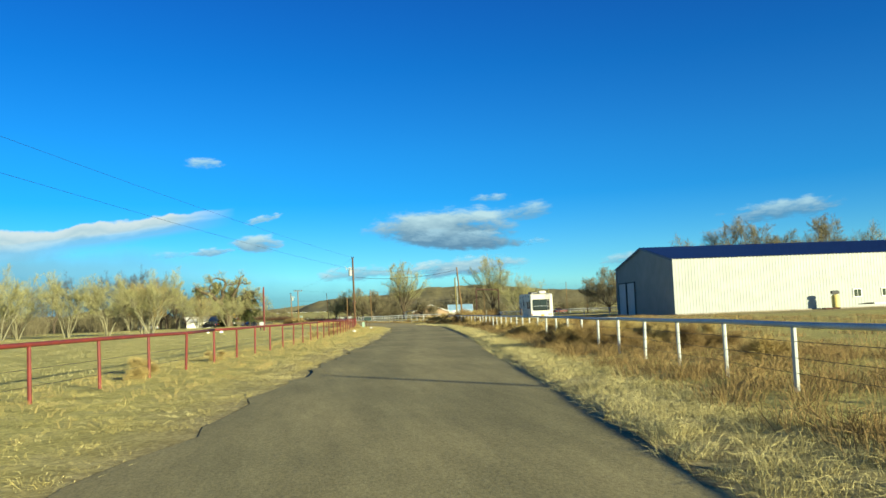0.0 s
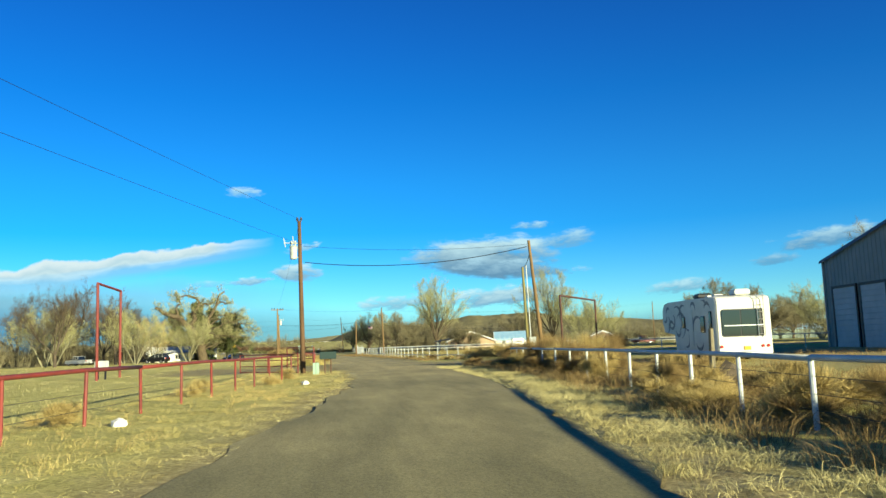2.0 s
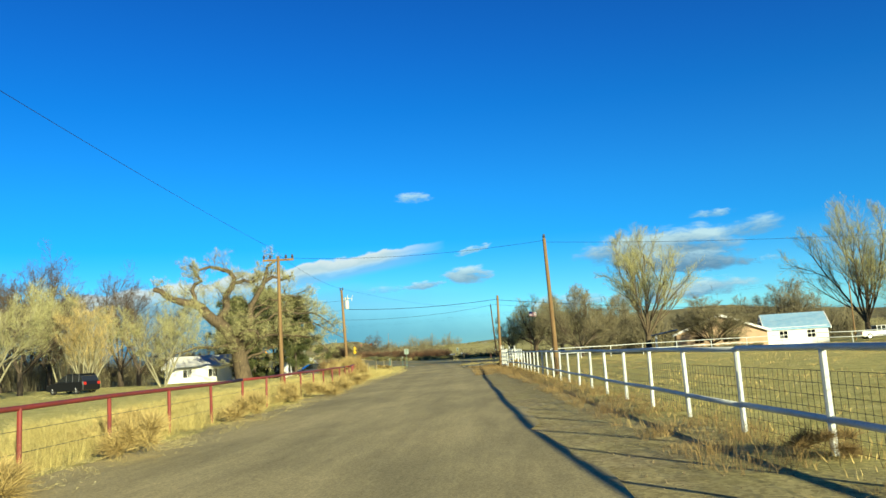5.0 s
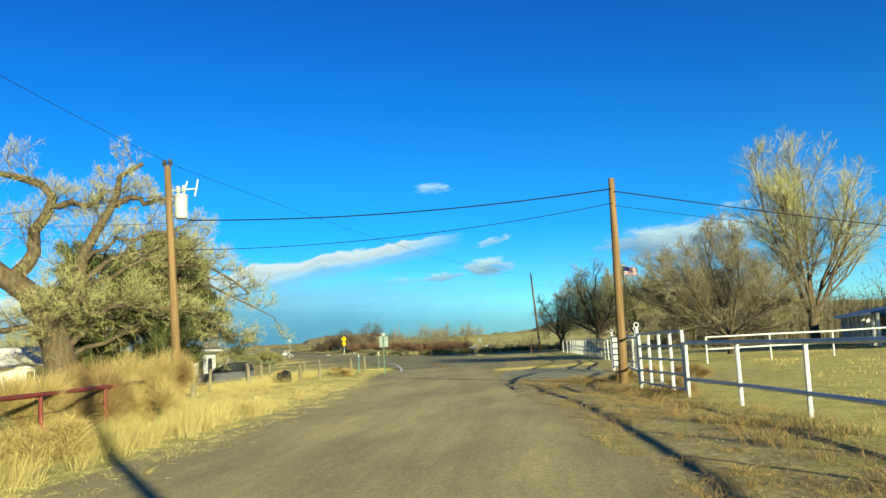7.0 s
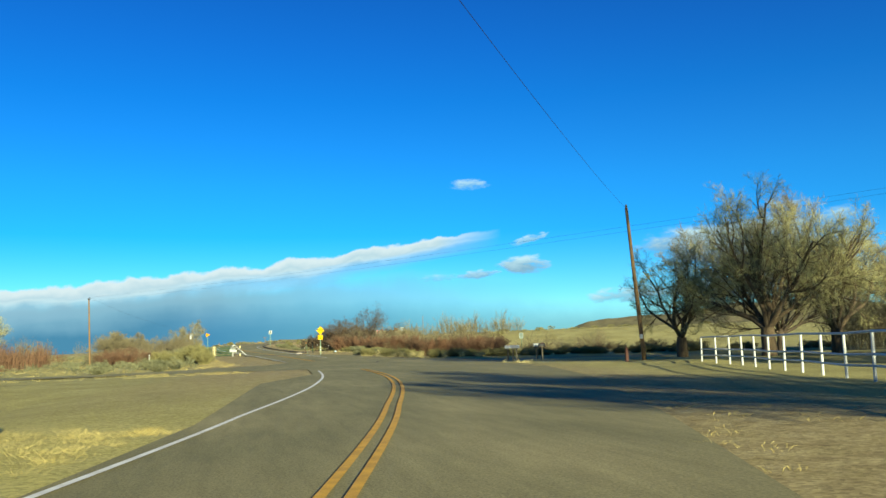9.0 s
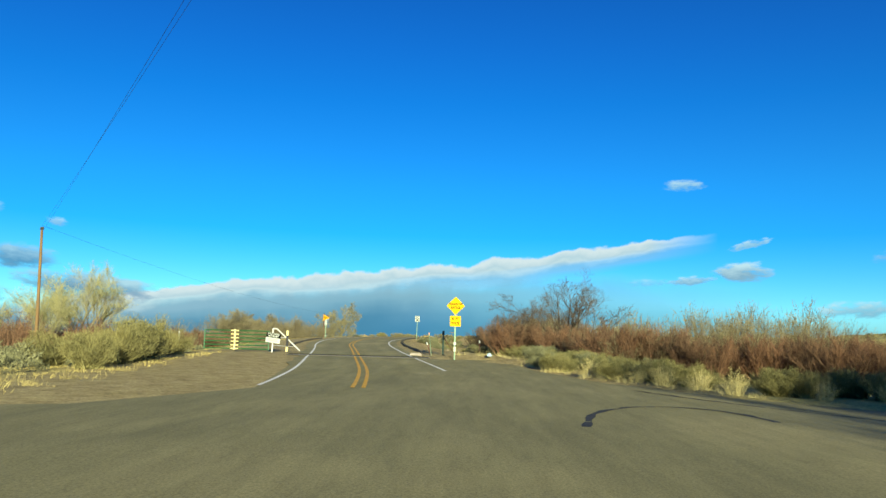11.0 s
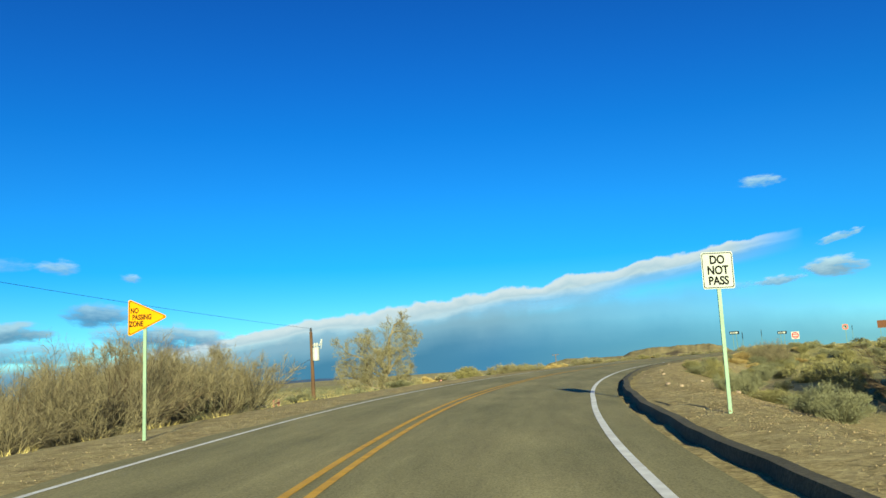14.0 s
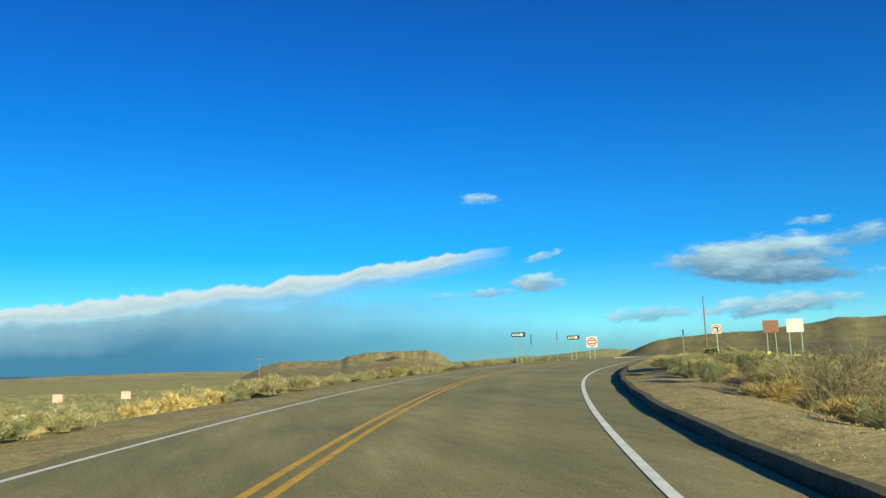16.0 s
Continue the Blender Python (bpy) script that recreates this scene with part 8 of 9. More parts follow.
def mailbox(x, y, rz, mat, label):
    b = thing("mailbox", label, "mailbox", pose(x, y, gz(x, y), 0, 0, rz))
    m = Mesh()
    m.box((0, 0, 0.5), (0.1, 0.1, 1.2))
    part("post", m, M_TIMBER, b)
    m = Mesh()
    vs = []
    for yy in (-0.26, 0.26):
        vs += [(-0.1, yy, 1.05), (0.1, yy, 1.05)] + [(0.1 * math.cos(a), yy, 1.2 + 0.1 * math.sin(a)) for a in [math.pi * k / 6 for k in range(7)]]
    n = 9
    m.add(vs, [tuple(range(n)), tuple(reversed(range(n, 2 * n)))] + [(i, n + i, n + (i + 1) % n, (i + 1) % n) for i in range(n)])
    bx = part("box", m, mat, b)
    m = Mesh()
    m.box((0.115, -0.1, 1.26), (0.02, 0.05, 0.18))
    part("flag", m, M_REDL, bx)


mailbox(-52.7, 314.4, 120, M_BLACK, "black mailbox on a timber post by the junction")
mailbox(-53.3, 315.0, 120, M_WPIPE, "white mailbox on a timber post by the junction")
mailbox(-54.6, 313.2, 110, M_WPIPE, "white mailbox on a timber post by the junction")
mailbox(-55.2, 314.4, 110, M_WPIPE, "white mailbox on a timber post by the junction")
mailbox(-55.9, 315.4, 110, M_GALV, "grey mailbox on a timber post by the junction")
m = Mesh()
m.box((0.1, -0.16, 1.6), (0.2, 0.1, 0.3), bevel=0.02)
single("pole_box", m, M_WPIPE, "small white box strapped to the pole", "utility box", pose(-43.7, 304.25, gz(-43.5, 304.5)))
m = Mesh()
m.tube((0, 0, -0.1), (0, 0, 0.9), 0.12, 0.1, n=10)
m.tube((0, 0, 0.9), (0, 0, 1.05), 0.1, 0.02, n=10)
single("hydrant_post", m, M_RUST, "stubby rusty standpipe beside the pole", "standpipe", pose(-44.6, 303.8, gz(-44.6, 303.8)))

# timber posts of the old field fence near the white house
for k, (x, y, h_, ln, r) in enumerate([(-45.4, 228.2, 1.15, 2, 0.12), (-46.6, 229.2, 1.2, 8, 0.035), (-47.0, 232.0, 1.05, -5, 0.09), (-47.3, 236.0, 1.1, 4, 0.11), (-47.7, 236.6, 1.2, -3, 0.1), (-46.9, 241.2, 1.0, -6, 0.07), (-46.6, 243.2, 1.15, 5, 0.08), (-49.3, 240.9, 1.2, 3, 0.1), (-53.0, 248.6, 1.1, -4, 0.1), (-55.6, 251.0, 1.5, 9, 0.04), (-52.9, 253.8, 1.1, 4, 0.09), (-50.6, 257.4, 1.0, -6, 0.08), (-49.8, 258.2, 1.1, 5, 0.08)]):
    m = Mesh()
    bend = 0.03 * math.sin(k * 2.3)
    m.tube((0, 0, -0.2), (bend, 0.02, h_ * 0.5), r * 1.1, r * 0.95, n=7)
    m.tube((bend, 0.02, h_ * 0.5), (-bend * 0.5, 0, h_), r * 0.95, r * 0.75, n=7)
    m.tube((-bend * 0.5, 0, h_), (-bend * 0.5 + 0.03, 0.01, h_ + r * 0.8), r * 0.72, r * 0.25, n=7)
    single("timber_post", m, M_TIMBER, "leaning weathered timber fence post in dry grass", "post", pose(x, y, gz(x, y), ln, ln * 0.6, 0), group="old fence posts")
for z0 in (0.45, 0.85):
    m = Mesh()
    m.line([(-43.6, 221.0, gz(-43.6, 221.0) + z0), (-45.4, 228.2, gz(-45.4, 228.2) + z0), (-47.0, 232.0, gz(-47.0, 232.0) + z0 - 0.05), (-47.3, 236.0, gz(-47.3, 236.0) + z0), (-46.9, 241.2, gz(-46.9, 241.2) + z0 - 0.06)], 0.006, 3)
    single("fence_wire", m, M_WIRE, "thin slack fence wire on the timber posts", "wire")
# black rubbish bag caught at the fence
rng = np.random.RandomState(88)
nu, nv = 14, 8
vs, fs = [], []
for j in range(nv + 1):
    el = math.pi * j / nv
    for i in range(nu):
        az = 6.2832 * i / nu
        rr = 0.32 * (1 + 0.22 * math.sin(az * 3 + j) + 0.14 * math.sin(az * 5 - 2 * j) + rng.uniform(-0.07, 0.07))
        vs.append((rr * math.sin(el) * math.cos(az) * 1.25, rr * math.sin(el) * math.sin(az), max(0.3 + rr * math.cos(el) * 1.05, 0.0)))
for j in range(nv):
    fs += [(j * nu + i, (j + 1) * nu + i, (j + 1) * nu + (i + 1) % nu, j * nu + (i + 1) % nu) for i in range(nu)]
m = Mesh()
m.add(vs, fs)
single("rubbish_bag", m, plain("black_plastic", (0.008, 0.008, 0.009), 0.55, spec=0.3), "crumpled black plastic bag caught at the old fence", "bag", pose(-46.8, 239.1, gz(-46.8, 239.1)))

# flagpole
fp = thing("flagpole", "thin metal flagpole with a small striped flag", "flagpole", pose(-28.75, 256.0, 0))
m = Mesh()
m.tube((0, 0, -0.2), (0, 0, 6.6), 0.04, 0.025, n=8)
part("pole", m, M_POLE1, fp)
m = Mesh()
m.box((0, 0, 6.65), (0.28, 0.12, 0.06), bevel=0.02)
part("finial", m, M_WPIPE, fp)
m = Mesh()
nx_, nz_ = 14, 13
vs = []
for i in range(nx_ + 1):
    for j in range(nz_ + 1):
        u = i / nx_
        vs.append((0.04 + u * 0.95, 0.10 * math.sin(u * 7) * u, 6.5 - j * 0.045 - 0.14 * u * u + 0.03 * math.sin(u * 9)))
fs, mi = [], []
for i in range(nx_):
    for j in range(nz_):
        a = i * (nz_ + 1) + j
        fs.append((a, a + 1, a + nz_ + 2, a + nz_ + 1))
        mi.append(2 if (i < 6 and j < 7) else (0 if j % 2 == 0 else 1))
m.add(vs, fs)
m.mi = mi
part("flag", m, (plain("flag_red", (0.45, 0.03, 0.04), 0.8), plain("flag_white", (0.75, 0.74, 0.7), 0.8), plain("flag_blue", (0.02, 0.03, 0.16), 0.8)), fp, "faded red and white striped cloth")

# cattle gate and brace beside the cattle guard
M_GREENP = material("green_gate_paint", (0.012, 0.10, 0.03), (0.012, 0.08, 0.025), 3, 0.45, fine=30, fine_mix=0.15)
M_CREAM = material("cream_paint", (0.66, 0.58, 0.27), (0.55, 0.48, 0.22), 3, 0.6, fine=30, fine_mix=0.2)
ga, gb = (-105.0, 339.6), (-101.45, 341.75)
gg = panel_gate("green tubular steel gate with a cream middle stay", ga, gb, 1.32, 6, M_GREENP, 2, r=0.035)
zb = max(gz(*ga), gz(*gb))
mx, my = (ga[0] + gb[0]) / 2 - 0.1, (ga[1] + gb[1]) / 2 - 0.06
m = Mesh()
m.box((mx, my, zb + 0.75), (0.09, 0.09, 1.3), 0.54)
stay = part("stay", m, M_CREAM, gg, "cream painted middle stay")
for k in range(6):
    m = Mesh()
    m.box((mx, my, zb + 0.18 + 1.14 * k / 5), (0.5, 0.1, 0.06), 0.54)
    part("stay_clamp", m, M_CREAM, stay)
br = thing("gate_brace", "white pipe gate post with a slanting brace", "gate post", pose(-101.26, 341.9, gz(-101.26, 341.9)))
m = Mesh()
m.tube((0, 0, -0.3), (0, 0, 1.52), 0.045, n=10)
part("post", m, M_WPIPE, br)
m = Mesh()
m.tube((0, 0, 1.5), (0.22, 0.12, 1.5), 0.04, n=8)
m.tube((0.22, 0.12, 1.5), (1.5, 0.95, 0.15), 0.04, n=8)
part("brace", m, M_WPIPE, br)
m = Mesh()
m.tube((0, 0, 0.95), (0.85, 0.55, 0.95), 0.03, n=6)
m.tube((0, 0, 0.45), (1.2, 0.75, 0.4), 0.02, n=6)
part("stretcher", m, M_GALV, br)
m = Mesh()
m.box((0.8, 0.5, 0.65), (0.12, 0.12, 1.5), 0.5)
mp2 = part("marker_post", m, M_BLACK, br)
for z in (1.25, 0.22):
    m = Mesh()
    m.box((0.8, 0.5, z), (0.13, 0.13, 0.32), 0.5)
    part("reflector", m, M_CREAM, mp2)
for x, y, h_ in ((-106.5, 338.8, 1.5), (-111, 337, 1.4)):
    m = Mesh()
    m.tube((0, 0, -0.2), (0, 0, h_), 0.05, n=8)
    single("steel_post", m, M_WPIPE, "white steel fence post among the sagebrush", "post", pose(x, y, gz(x, y)))


def marker(x, y, h_, r, mat, tip, tip_h, label, rx=0, ry=0):
    t = thing("marker_post", label, "marker post", pose(x, y, gz(x, y), rx, ry, 0))
    m = Mesh()
    m.tube((0, 0, -0.2), (0, 0, h_), r, n=6)
    part("post", m, mat, t)
    m = Mesh()
    m.tube((0, 0, h_ - tip_h), (0, 0, h_ + 0.01), r * 1.3, n=6)
    part("tip", m, tip, t)


M_ORANGE = plain("orange_reflector", (0.7, 0.25, 0.02), 0.4)
M_GREENPOST = material("green_steel_post", (0.12, 0.20, 0.13), (0.10, 0.16, 0.11), 3, 0.5, 0, 0.3)
marker(-94.2, 349.5, 0.95, 0.03, M_RUST, M_WPIPE, 0.18, "leaning brown post with a white tip", 0, -24)
marker(-93.5, 348.5, 1.55, 0.02, M_GREENPOST, M_ORANGE, 0.12, "thin green rod with an orange tip", 0, -8)
marker(-93.0, 349.1, 1.55, 0.06, M_GREENPOST, M_BLACK, 0.25, "stout dark green post with a black top")
marker(-93.1, 350.7, 1.05, 0.025, M_RUST, M_WPIPE, 0.2, "thin dark post with a white tip")
marker(-92.2, 352.4, 0.9, 0.025, M_RUST, M_WPIPE, 0.18, "thin dark post with a white tip")
marker(-48.5, 254.0, 1.3, 0.03, plain("blue_green_paint", (0.05, 0.22, 0.22), 0.5), M_WPIPE, 0.14, "thin blue-green marker post with a white tip")
marker(-45.1, 249.4, 1.45, 0.03, M_GREENPOST, M_WPIPE, 0.2, "thin green marker post with a white tip")
m = Mesh()
m.tube((-93.0, 349.1, gz(-93.0, 349.1) + 1.2), (-92.8, 350.1, gz(-92.8, 350.1)), 0.025, n=6)
single("post_brace", m, M_RUST, "slanting brace against the stout post", "brace")
m = Mesh()
m.box((0, 0, 0.06), (0.8, 0.45, 0.26), 0.5, bevel=0.09)
single("concrete_block", m, M_CONC, "chipped concrete block at the kerb's start", "block", pose(-95.0, 348.9, gz(-95.0, 348.9)))
rock("plastic_bag", "crumpled blue-white sack caught in the brush", -89.2, 348.6, 0.32, 21, plain("pale_blue_plastic", (0.35, 0.48, 0.55), 0.5), 0.9, "litter")

br = thing("gate_brace", "white pipe post with a slanting brace in the scrub", "gate post", pose(-99.3, 366.6, gz(-99.3, 366.6), 0, 0, 41))
m = Mesh()
m.tube((0, 0, -0.3), (0, 0, 1.2), 0.055, n=10)
part("post", m, M_WPIPE, br)
m = Mesh()
m.tube((0, 0, 1.18), (1.1, 0.1, 0.5), 0.055, n=8)
m.tube((1.1, 0.1, 0.5), (1.1, 0.1, -0.2), 0.055, n=8)
part("brace", m, M_WPIPE, br)
# headgate beside the pole
cw = thing("concrete_headgate", "low concrete headgate with a faded red wheel frame", "headgate", pose(-164.0, 413.4, gz(-164.0, 413.4), 0, 0, 118))
m = Mesh()
m.box((0, 0, 0.2), (5.4, 0.35, 1.0), bevel=0.03)
part("wall", m, M_CONC, cw)
m = Mesh()
for x in (-0.4, 0.4):
    m.box((x - 0.6, 0.6, 0.9), (0.1, 0.1, 1.6))
m.box((-0.6, 0.6, 1.5), (1.0, 0.12, 0.12))
part("frame", m, material("faded_red_paint", (0.30, 0.13, 0.09), (0.22, 0.09, 0.065), 4, 0.7, fine=30), cw)
m = Mesh()
m.tube((-0.4, 0.4, 1.3), (-1.6, 0.2, 0.1), 0.07, n=6)
part("ramp", m, M_CREAM, cw)


# ---- road signs ----
M_SIGNY = material("yellow_sign_sheet", (0.74, 0.47, 0.004), (0.68, 0.42, 0.004), 4, 0.7, fine=60, fine_mix=0.05, spec=0.05)
M_SIGNW = material("white_sign_sheet", (0.38, 0.41, 0.37), (0.34, 0.37, 0.33), 4, 0.7, fine=60, fine_mix=0.05)
M_SIGNR = plain("red_sign_sheet", (0.50, 0.02, 0.02), 0.4)
M_SIGNO = material("orange_yellow_sheet", (0.62, 0.27, 0.002), (0.56, 0.24, 0.002), 4, 0.7, fine=60, fine_mix=0.05, spec=0.05)
M_SIGNB = plain("black_sign_ink", (0.008, 0.008, 0.008), 0.9, spec=0.05)
M_BROWN = material("brown_sign_sheet", (0.12, 0.042, 0.010), (0.10, 0.035, 0.009), 4, 0.5, fine=40, fine_mix=0.1)
M_SBACK = material("sign_back", (0.22, 0.27, 0.23), (0.18, 0.22, 0.19), 4, 0.55, metal=0.2, fine=40, fine_mix=0.1)


def rounded(poly, r, n=5):
    """A polygon (x, z) with rounded corners."""
    out = []
    k = len(poly)
    for i in range(k):
        p, a, b = Vector(poly[i]), Vector(poly[i - 1]), Vector(poly[(i + 1) % k])
        u, v = (a - p).normalized(), (b - p).normalized()
        half = u.angle(v) / 2
        d = r / math.tan(half)
        c = p + (u + v).normalized() * (r / math.sin(half))
        s, e = p + u * d - c, p + v * d - c
        for j in range(n + 1):
            t = j / n
            q = s * (1 - t) + e * t
            q = q.normalized() * r
            out.append(tuple(c + q))
    return out


def plate(poly, y0, y1):
    m = Mesh()
    n = len(poly)
    vs = [(x, y, z) for y in (y0, y1) for x, z in poly]
    m.add(vs, [tuple(range(n)), tuple(reversed(range(n, 2 * n)))] + [(i, n + i, n + (i + 1) % n, (i + 1) % n) for i in range(n)])
    return m


def ring(poly, inner, y):
    """A flat band between two outlines, a little proud of the plate."""
    m = Mesh()
    n = len(poly)
    vs = [(x, y, z) for x, z in poly] + [(x, y, z) for x, z in inner]
    m.add(vs, [(i, (i + 1) % n, n + (i + 1) % n, n + i) for i in range(n)])
    return m


def shrink(poly, d):
    cx, cz = sum(p[0] for p in poly) / len(poly), sum(p[1] for p in poly) / len(poly)
    out = []
    for x, z in poly:
        l = math.hypot(x - cx, z - cz)
        f = max(0.0, (l - d) / l)
        out.append((cx + (x - cx) * f, cz + (z - cz) * f))
    return out


def words(text, size, wide=1.0):
    """Letters as a flat mesh in the x z plane, centred."""
    c = bpy.data.curves.new("words", "FONT")
    c.body, c.size, c.align_x, c.align_y = text, size, "CENTER", "CENTER"
    c.offset = size * 0.03
    ob = bpy.data.objects.new("words", c)
    scene.collection.objects.link(ob)
    dg = bpy.context.evaluated_depsgraph_get()
    me = bpy.data.meshes.new_from_object(ob.evaluated_get(dg))
    bpy.data.objects.remove(ob)
    me.transform(Matrix.Rotation(radians(90), 4, "X") @ Matrix.Diagonal((wide, 1, 1, 1)))
    me.materials.clear()
    return me


def lettering(parent, text, x, y, z, size, mat, wide=1.0, name="lettering"):
    me = words(text, size, wide)
    me.materials.append(mat)
    return part(name, me, mat, parent, at=pose(x, y, z))


def channel(h_, r=0.03):
    """A U-shaped steel sign post."""
    m = Mesh()
    m.box((0, 0.02, h_ / 2 - 0.2), (r * 2, 0.012, h_ + 0.4))
    for s in (-1, 1):
        m.box((s * r, 0.04, h_ / 2 - 0.2), (0.012, 0.05, h_ + 0.4))
    return m


def sign_post(name, label, x, y, rz, h_, posts=(0,), lean=0.0, r=0.03):
    t = thing(name, label, "road sign", pose(x, y, gz(x, y), 0, lean, rz))
    for dx in posts:
        m = channel(h_, r)
        m.v = [(v[0] + dx, v[1], v[2]) for v in m.v]
        part("post", m, M_GREENPOST if r < 0.04 else M_GALV, t)
    return t


def board(parent, poly, z, mat, border=None, inset=0.03, width=0.02, y=0.0, name="panel", back=True):
    P = [(a, b + z) for a, b in poly]
    p = part(name, plate(P, y - 0.012, y), (mat), parent)
    if border:
        part("border", ring(shrink(P, inset), shrink(P, inset + width), y - 0.0165), border, p)
    if back:
        part("back", plate(shrink(P, 0.004), y + 0.001, y + 0.005), M_SBACK, p)
    return p


def square(w, h_):
    return [(-w / 2, -h_ / 2), (w / 2, -h_ / 2), (w / 2, h_ / 2), (-w / 2, h_ / 2)]


# narrow bridge
g0 = gz(-90.25, 346.24)
s = sign_post("narrow_bridge_sign", "yellow diamond road sign over a square plate, on a steel post", -90.25, 346.24, 39.5, 4.5 - g0 + 0.1)
d = 0.56
p = board(s, rounded([(0, -d), (d, 0), (0, d), (-d, 0)], 0.06), 4.24 - g0, M_SIGNY, M_SIGNB, 0.035, 0.022)
lettering(p, "NARROW", 0, -0.018, 4.335 - g0, 0.235, M_SIGNB, 0.76)
lettering(p, "BRIDGE", 0, -0.018, 4.12 - g0, 0.235, M_SIGNB, 0.76)
p = board(s, rounded(square(0.66, 0.64), 0.045), 3.31 - g0, M_SIGNY, M_SIGNB, 0.03, 0.02)
lettering(p, "20 FT.", 0, -0.018, 3.435 - g0, 0.25, M_SIGNB, 0.8)
lettering(p, "WIDE", 0, -0.018, 3.18 - g0, 0.25, M_SIGNB, 0.8)
for z, w, h_ in ((1.95, 0.16, 0.18), (1.62, 0.14, 0.28)):
    m = plate([(a, b + z - g0) for a, b in square(w, h_)], -0.012, 0.0)
    part("number_plate", m, M_SIGNW, s, "small white plate")

# do not pass
g0 = gz(-127.1, 393.8)
s = sign_post("do_not_pass_sign", "white rectangular road sign with black words, on a steel post", -127.1, 393.8, 33, 5.95 - g0, lean=0.8)
p = board(s, rounded(square(0.63, 0.76), 0.045), 5.59 - g0, M_SIGNW, M_SIGNB, 0.025, 0.018)
for k, w in enumerate(("DO", "NOT", "PASS")):
    lettering(p, w, 0, -0.018, 5.80 - g0 - k * 0.215, 0.24, M_SIGNB, 0.8)

# no passing zone pennant
g0 = gz(-137.9, 387.5)
s = sign_post("no_passing_sign", "orange-yellow pennant road sign on a steel post", -137.9, 387.5, 46, 5.5 - g0)
tri = rounded([(-0.36, -0.43), (0.52, 0), (-0.36, 0.43)], 0.04)
p = board(s, tri, 5.42 - g0, M_SIGNO, M_SIGNB, 0.03, 0.022)
for k, (w, dx) in enumerate((("NO", -0.22), ("PASSING", -0.06), ("ZONE", -0.18))):
    lettering(p, w, dx, -0.018, 5.57 - g0 - k * 0.15, 0.165, M_SIGNB, 0.66)

# back of a sign at the junction's corner
s = sign_post("road_sign", "bare metal back of a rectangular sign on a green post", -43.6, 246.6, 196, 2.45)
board(s, rounded(square(0.56, 0.68), 0.03), 2.08, M_SBACK)
s = sign_post("road_sign", "grey back of a tall narrow sign across the side road", -61, 341.5, 200, 2.6)
board(s, rounded(square(0.5, 0.7), 0.03), 2.3, M_SBACK)


def one_way(x, y, rz, top, flip=False):
    g = gz(x, y)
    s = sign_post("one_way_sign", "black one-way sign with a white arrow, on two posts", x, y, rz, top - g + 0.1, (-0.3, 0.3), r=0.035)
    p = board(s, rounded(square(1.6, 0.52), 0.05), top - g - 0.2, M_SIGNB)
    arrow = [(-0.68, -0.12), (0.3, -0.12), (0.3, -0.21), (0.7, 0), (0.3, 0.21), (0.3, 0.12), (-0.68, 0.12)]
    part("arrow", plate([(a, b + top - g - 0.2) for a, b in arrow], -0.02, -0.013), M_SIGNW, p)
    m = Mesh()
    m.box((-0.2, -0.022, top - g - 0.2), (0.7, 0.004, 0.09))
    part("lettering_bar", m, M_SIGNB, p)
    m = Mesh()
    m.box((0.62, 0.5, top - g - 0.2), (0.06, 1.1, 0.5))
    part("side_panel", m, M_SIGNB, s)
    return s


one_way(-170.16, 518.7, 14, 9.0)
one_way(-166.35, 533.2, 14, 8.9)
s = sign_post("road_sign", "dark narrow sign back on a thin post", -168.4, 517.5, 100, 3.2)
board(s, square(0.5, 1.1), 2.6, M_SIGNB)
s = sign_post("road_sign", "dark narrow sign back on a thin post", -165.8, 519.5, 100, 3.4)
board(s, square(0.35, 1.0), 2.9, M_SIGNB)
g0 = gz(-163.8, 532.2)
s = sign_post("do_not_enter_sign", "white square sign with a red disc and white bar", -163.8, 532.2, 14, 8.5 - g0, (-0.3, 0.3), r=0.035)
p = board(s, rounded(square(1.35, 1.35), 0.06), 8.0 - g0, M_SIGNW)
part("disc", plate([(0.6 * math.cos(a), 8.0 - g0 + 0.6 * math.sin(a)) for a in [6.283 * k / 28 for k in range(28)]], -0.02, -0.013), M_SIGNR, p)
m = Mesh()
m.box((0, -0.025, 8.0 - g0), (0.9, 0.006, 0.2))
part("bar", m, M_SIGNW, p)
for dz in (0.33, -0.33):
    m = Mesh()
    m.box((0, -0.025, 8.0 - g0 + dz), (0.6, 0.006, 0.12))
    part("lettering_bar", m, M_SIGNW, p)
g0 = gz(-148.3, 500.5)
s = sign_post("no_left_turn_sign", "grey square sign with a red ring and black arrow", -148.3, 500.5, 14, 8.1 - g0)
p = board(s, rounded(square(0.8, 0.8), 0.05), 7.82 - g0, M_SBACK)
cz = 7.82 - g0
part("ring", ring([(0.37 * math.cos(a), cz + 0.37 * math.sin(a)) for a in [6.283 * k / 24 for k in range(24)]], [(0.28 * math.cos(a), cz + 0.28 * math.sin(a)) for a in [6.283 * k / 24 for k in range(24)]], -0.018), M_SIGNR, p)
m = Mesh()
m.box((0.08, -0.016, cz - 0.05), (0.1, 0.004, 0.42))
m.box((-0.08, -0.016, cz + 0.12), (0.3, 0.004, 0.1))
part("arrow", m, M_SIGNB, p)
g0 = gz(-143.9, 502.2)
s = sign_post("brown_sign", "brown rectangular guide sign on two posts", -143.9, 502.2, 10, 8.4 - g0, (-0.35, 0.35), r=0.025)
board(s, rounded(square(1.3, 1.05), 0.05), 7.9 - g0, M_BROWN)
g0 = gz(-141.9, 503.4)
s = sign_post("road_sign", "pale square sign on two white posts", -141.9, 503.4, 10, 8.6 - g0, (-0.5, 0.5), r=0.03)
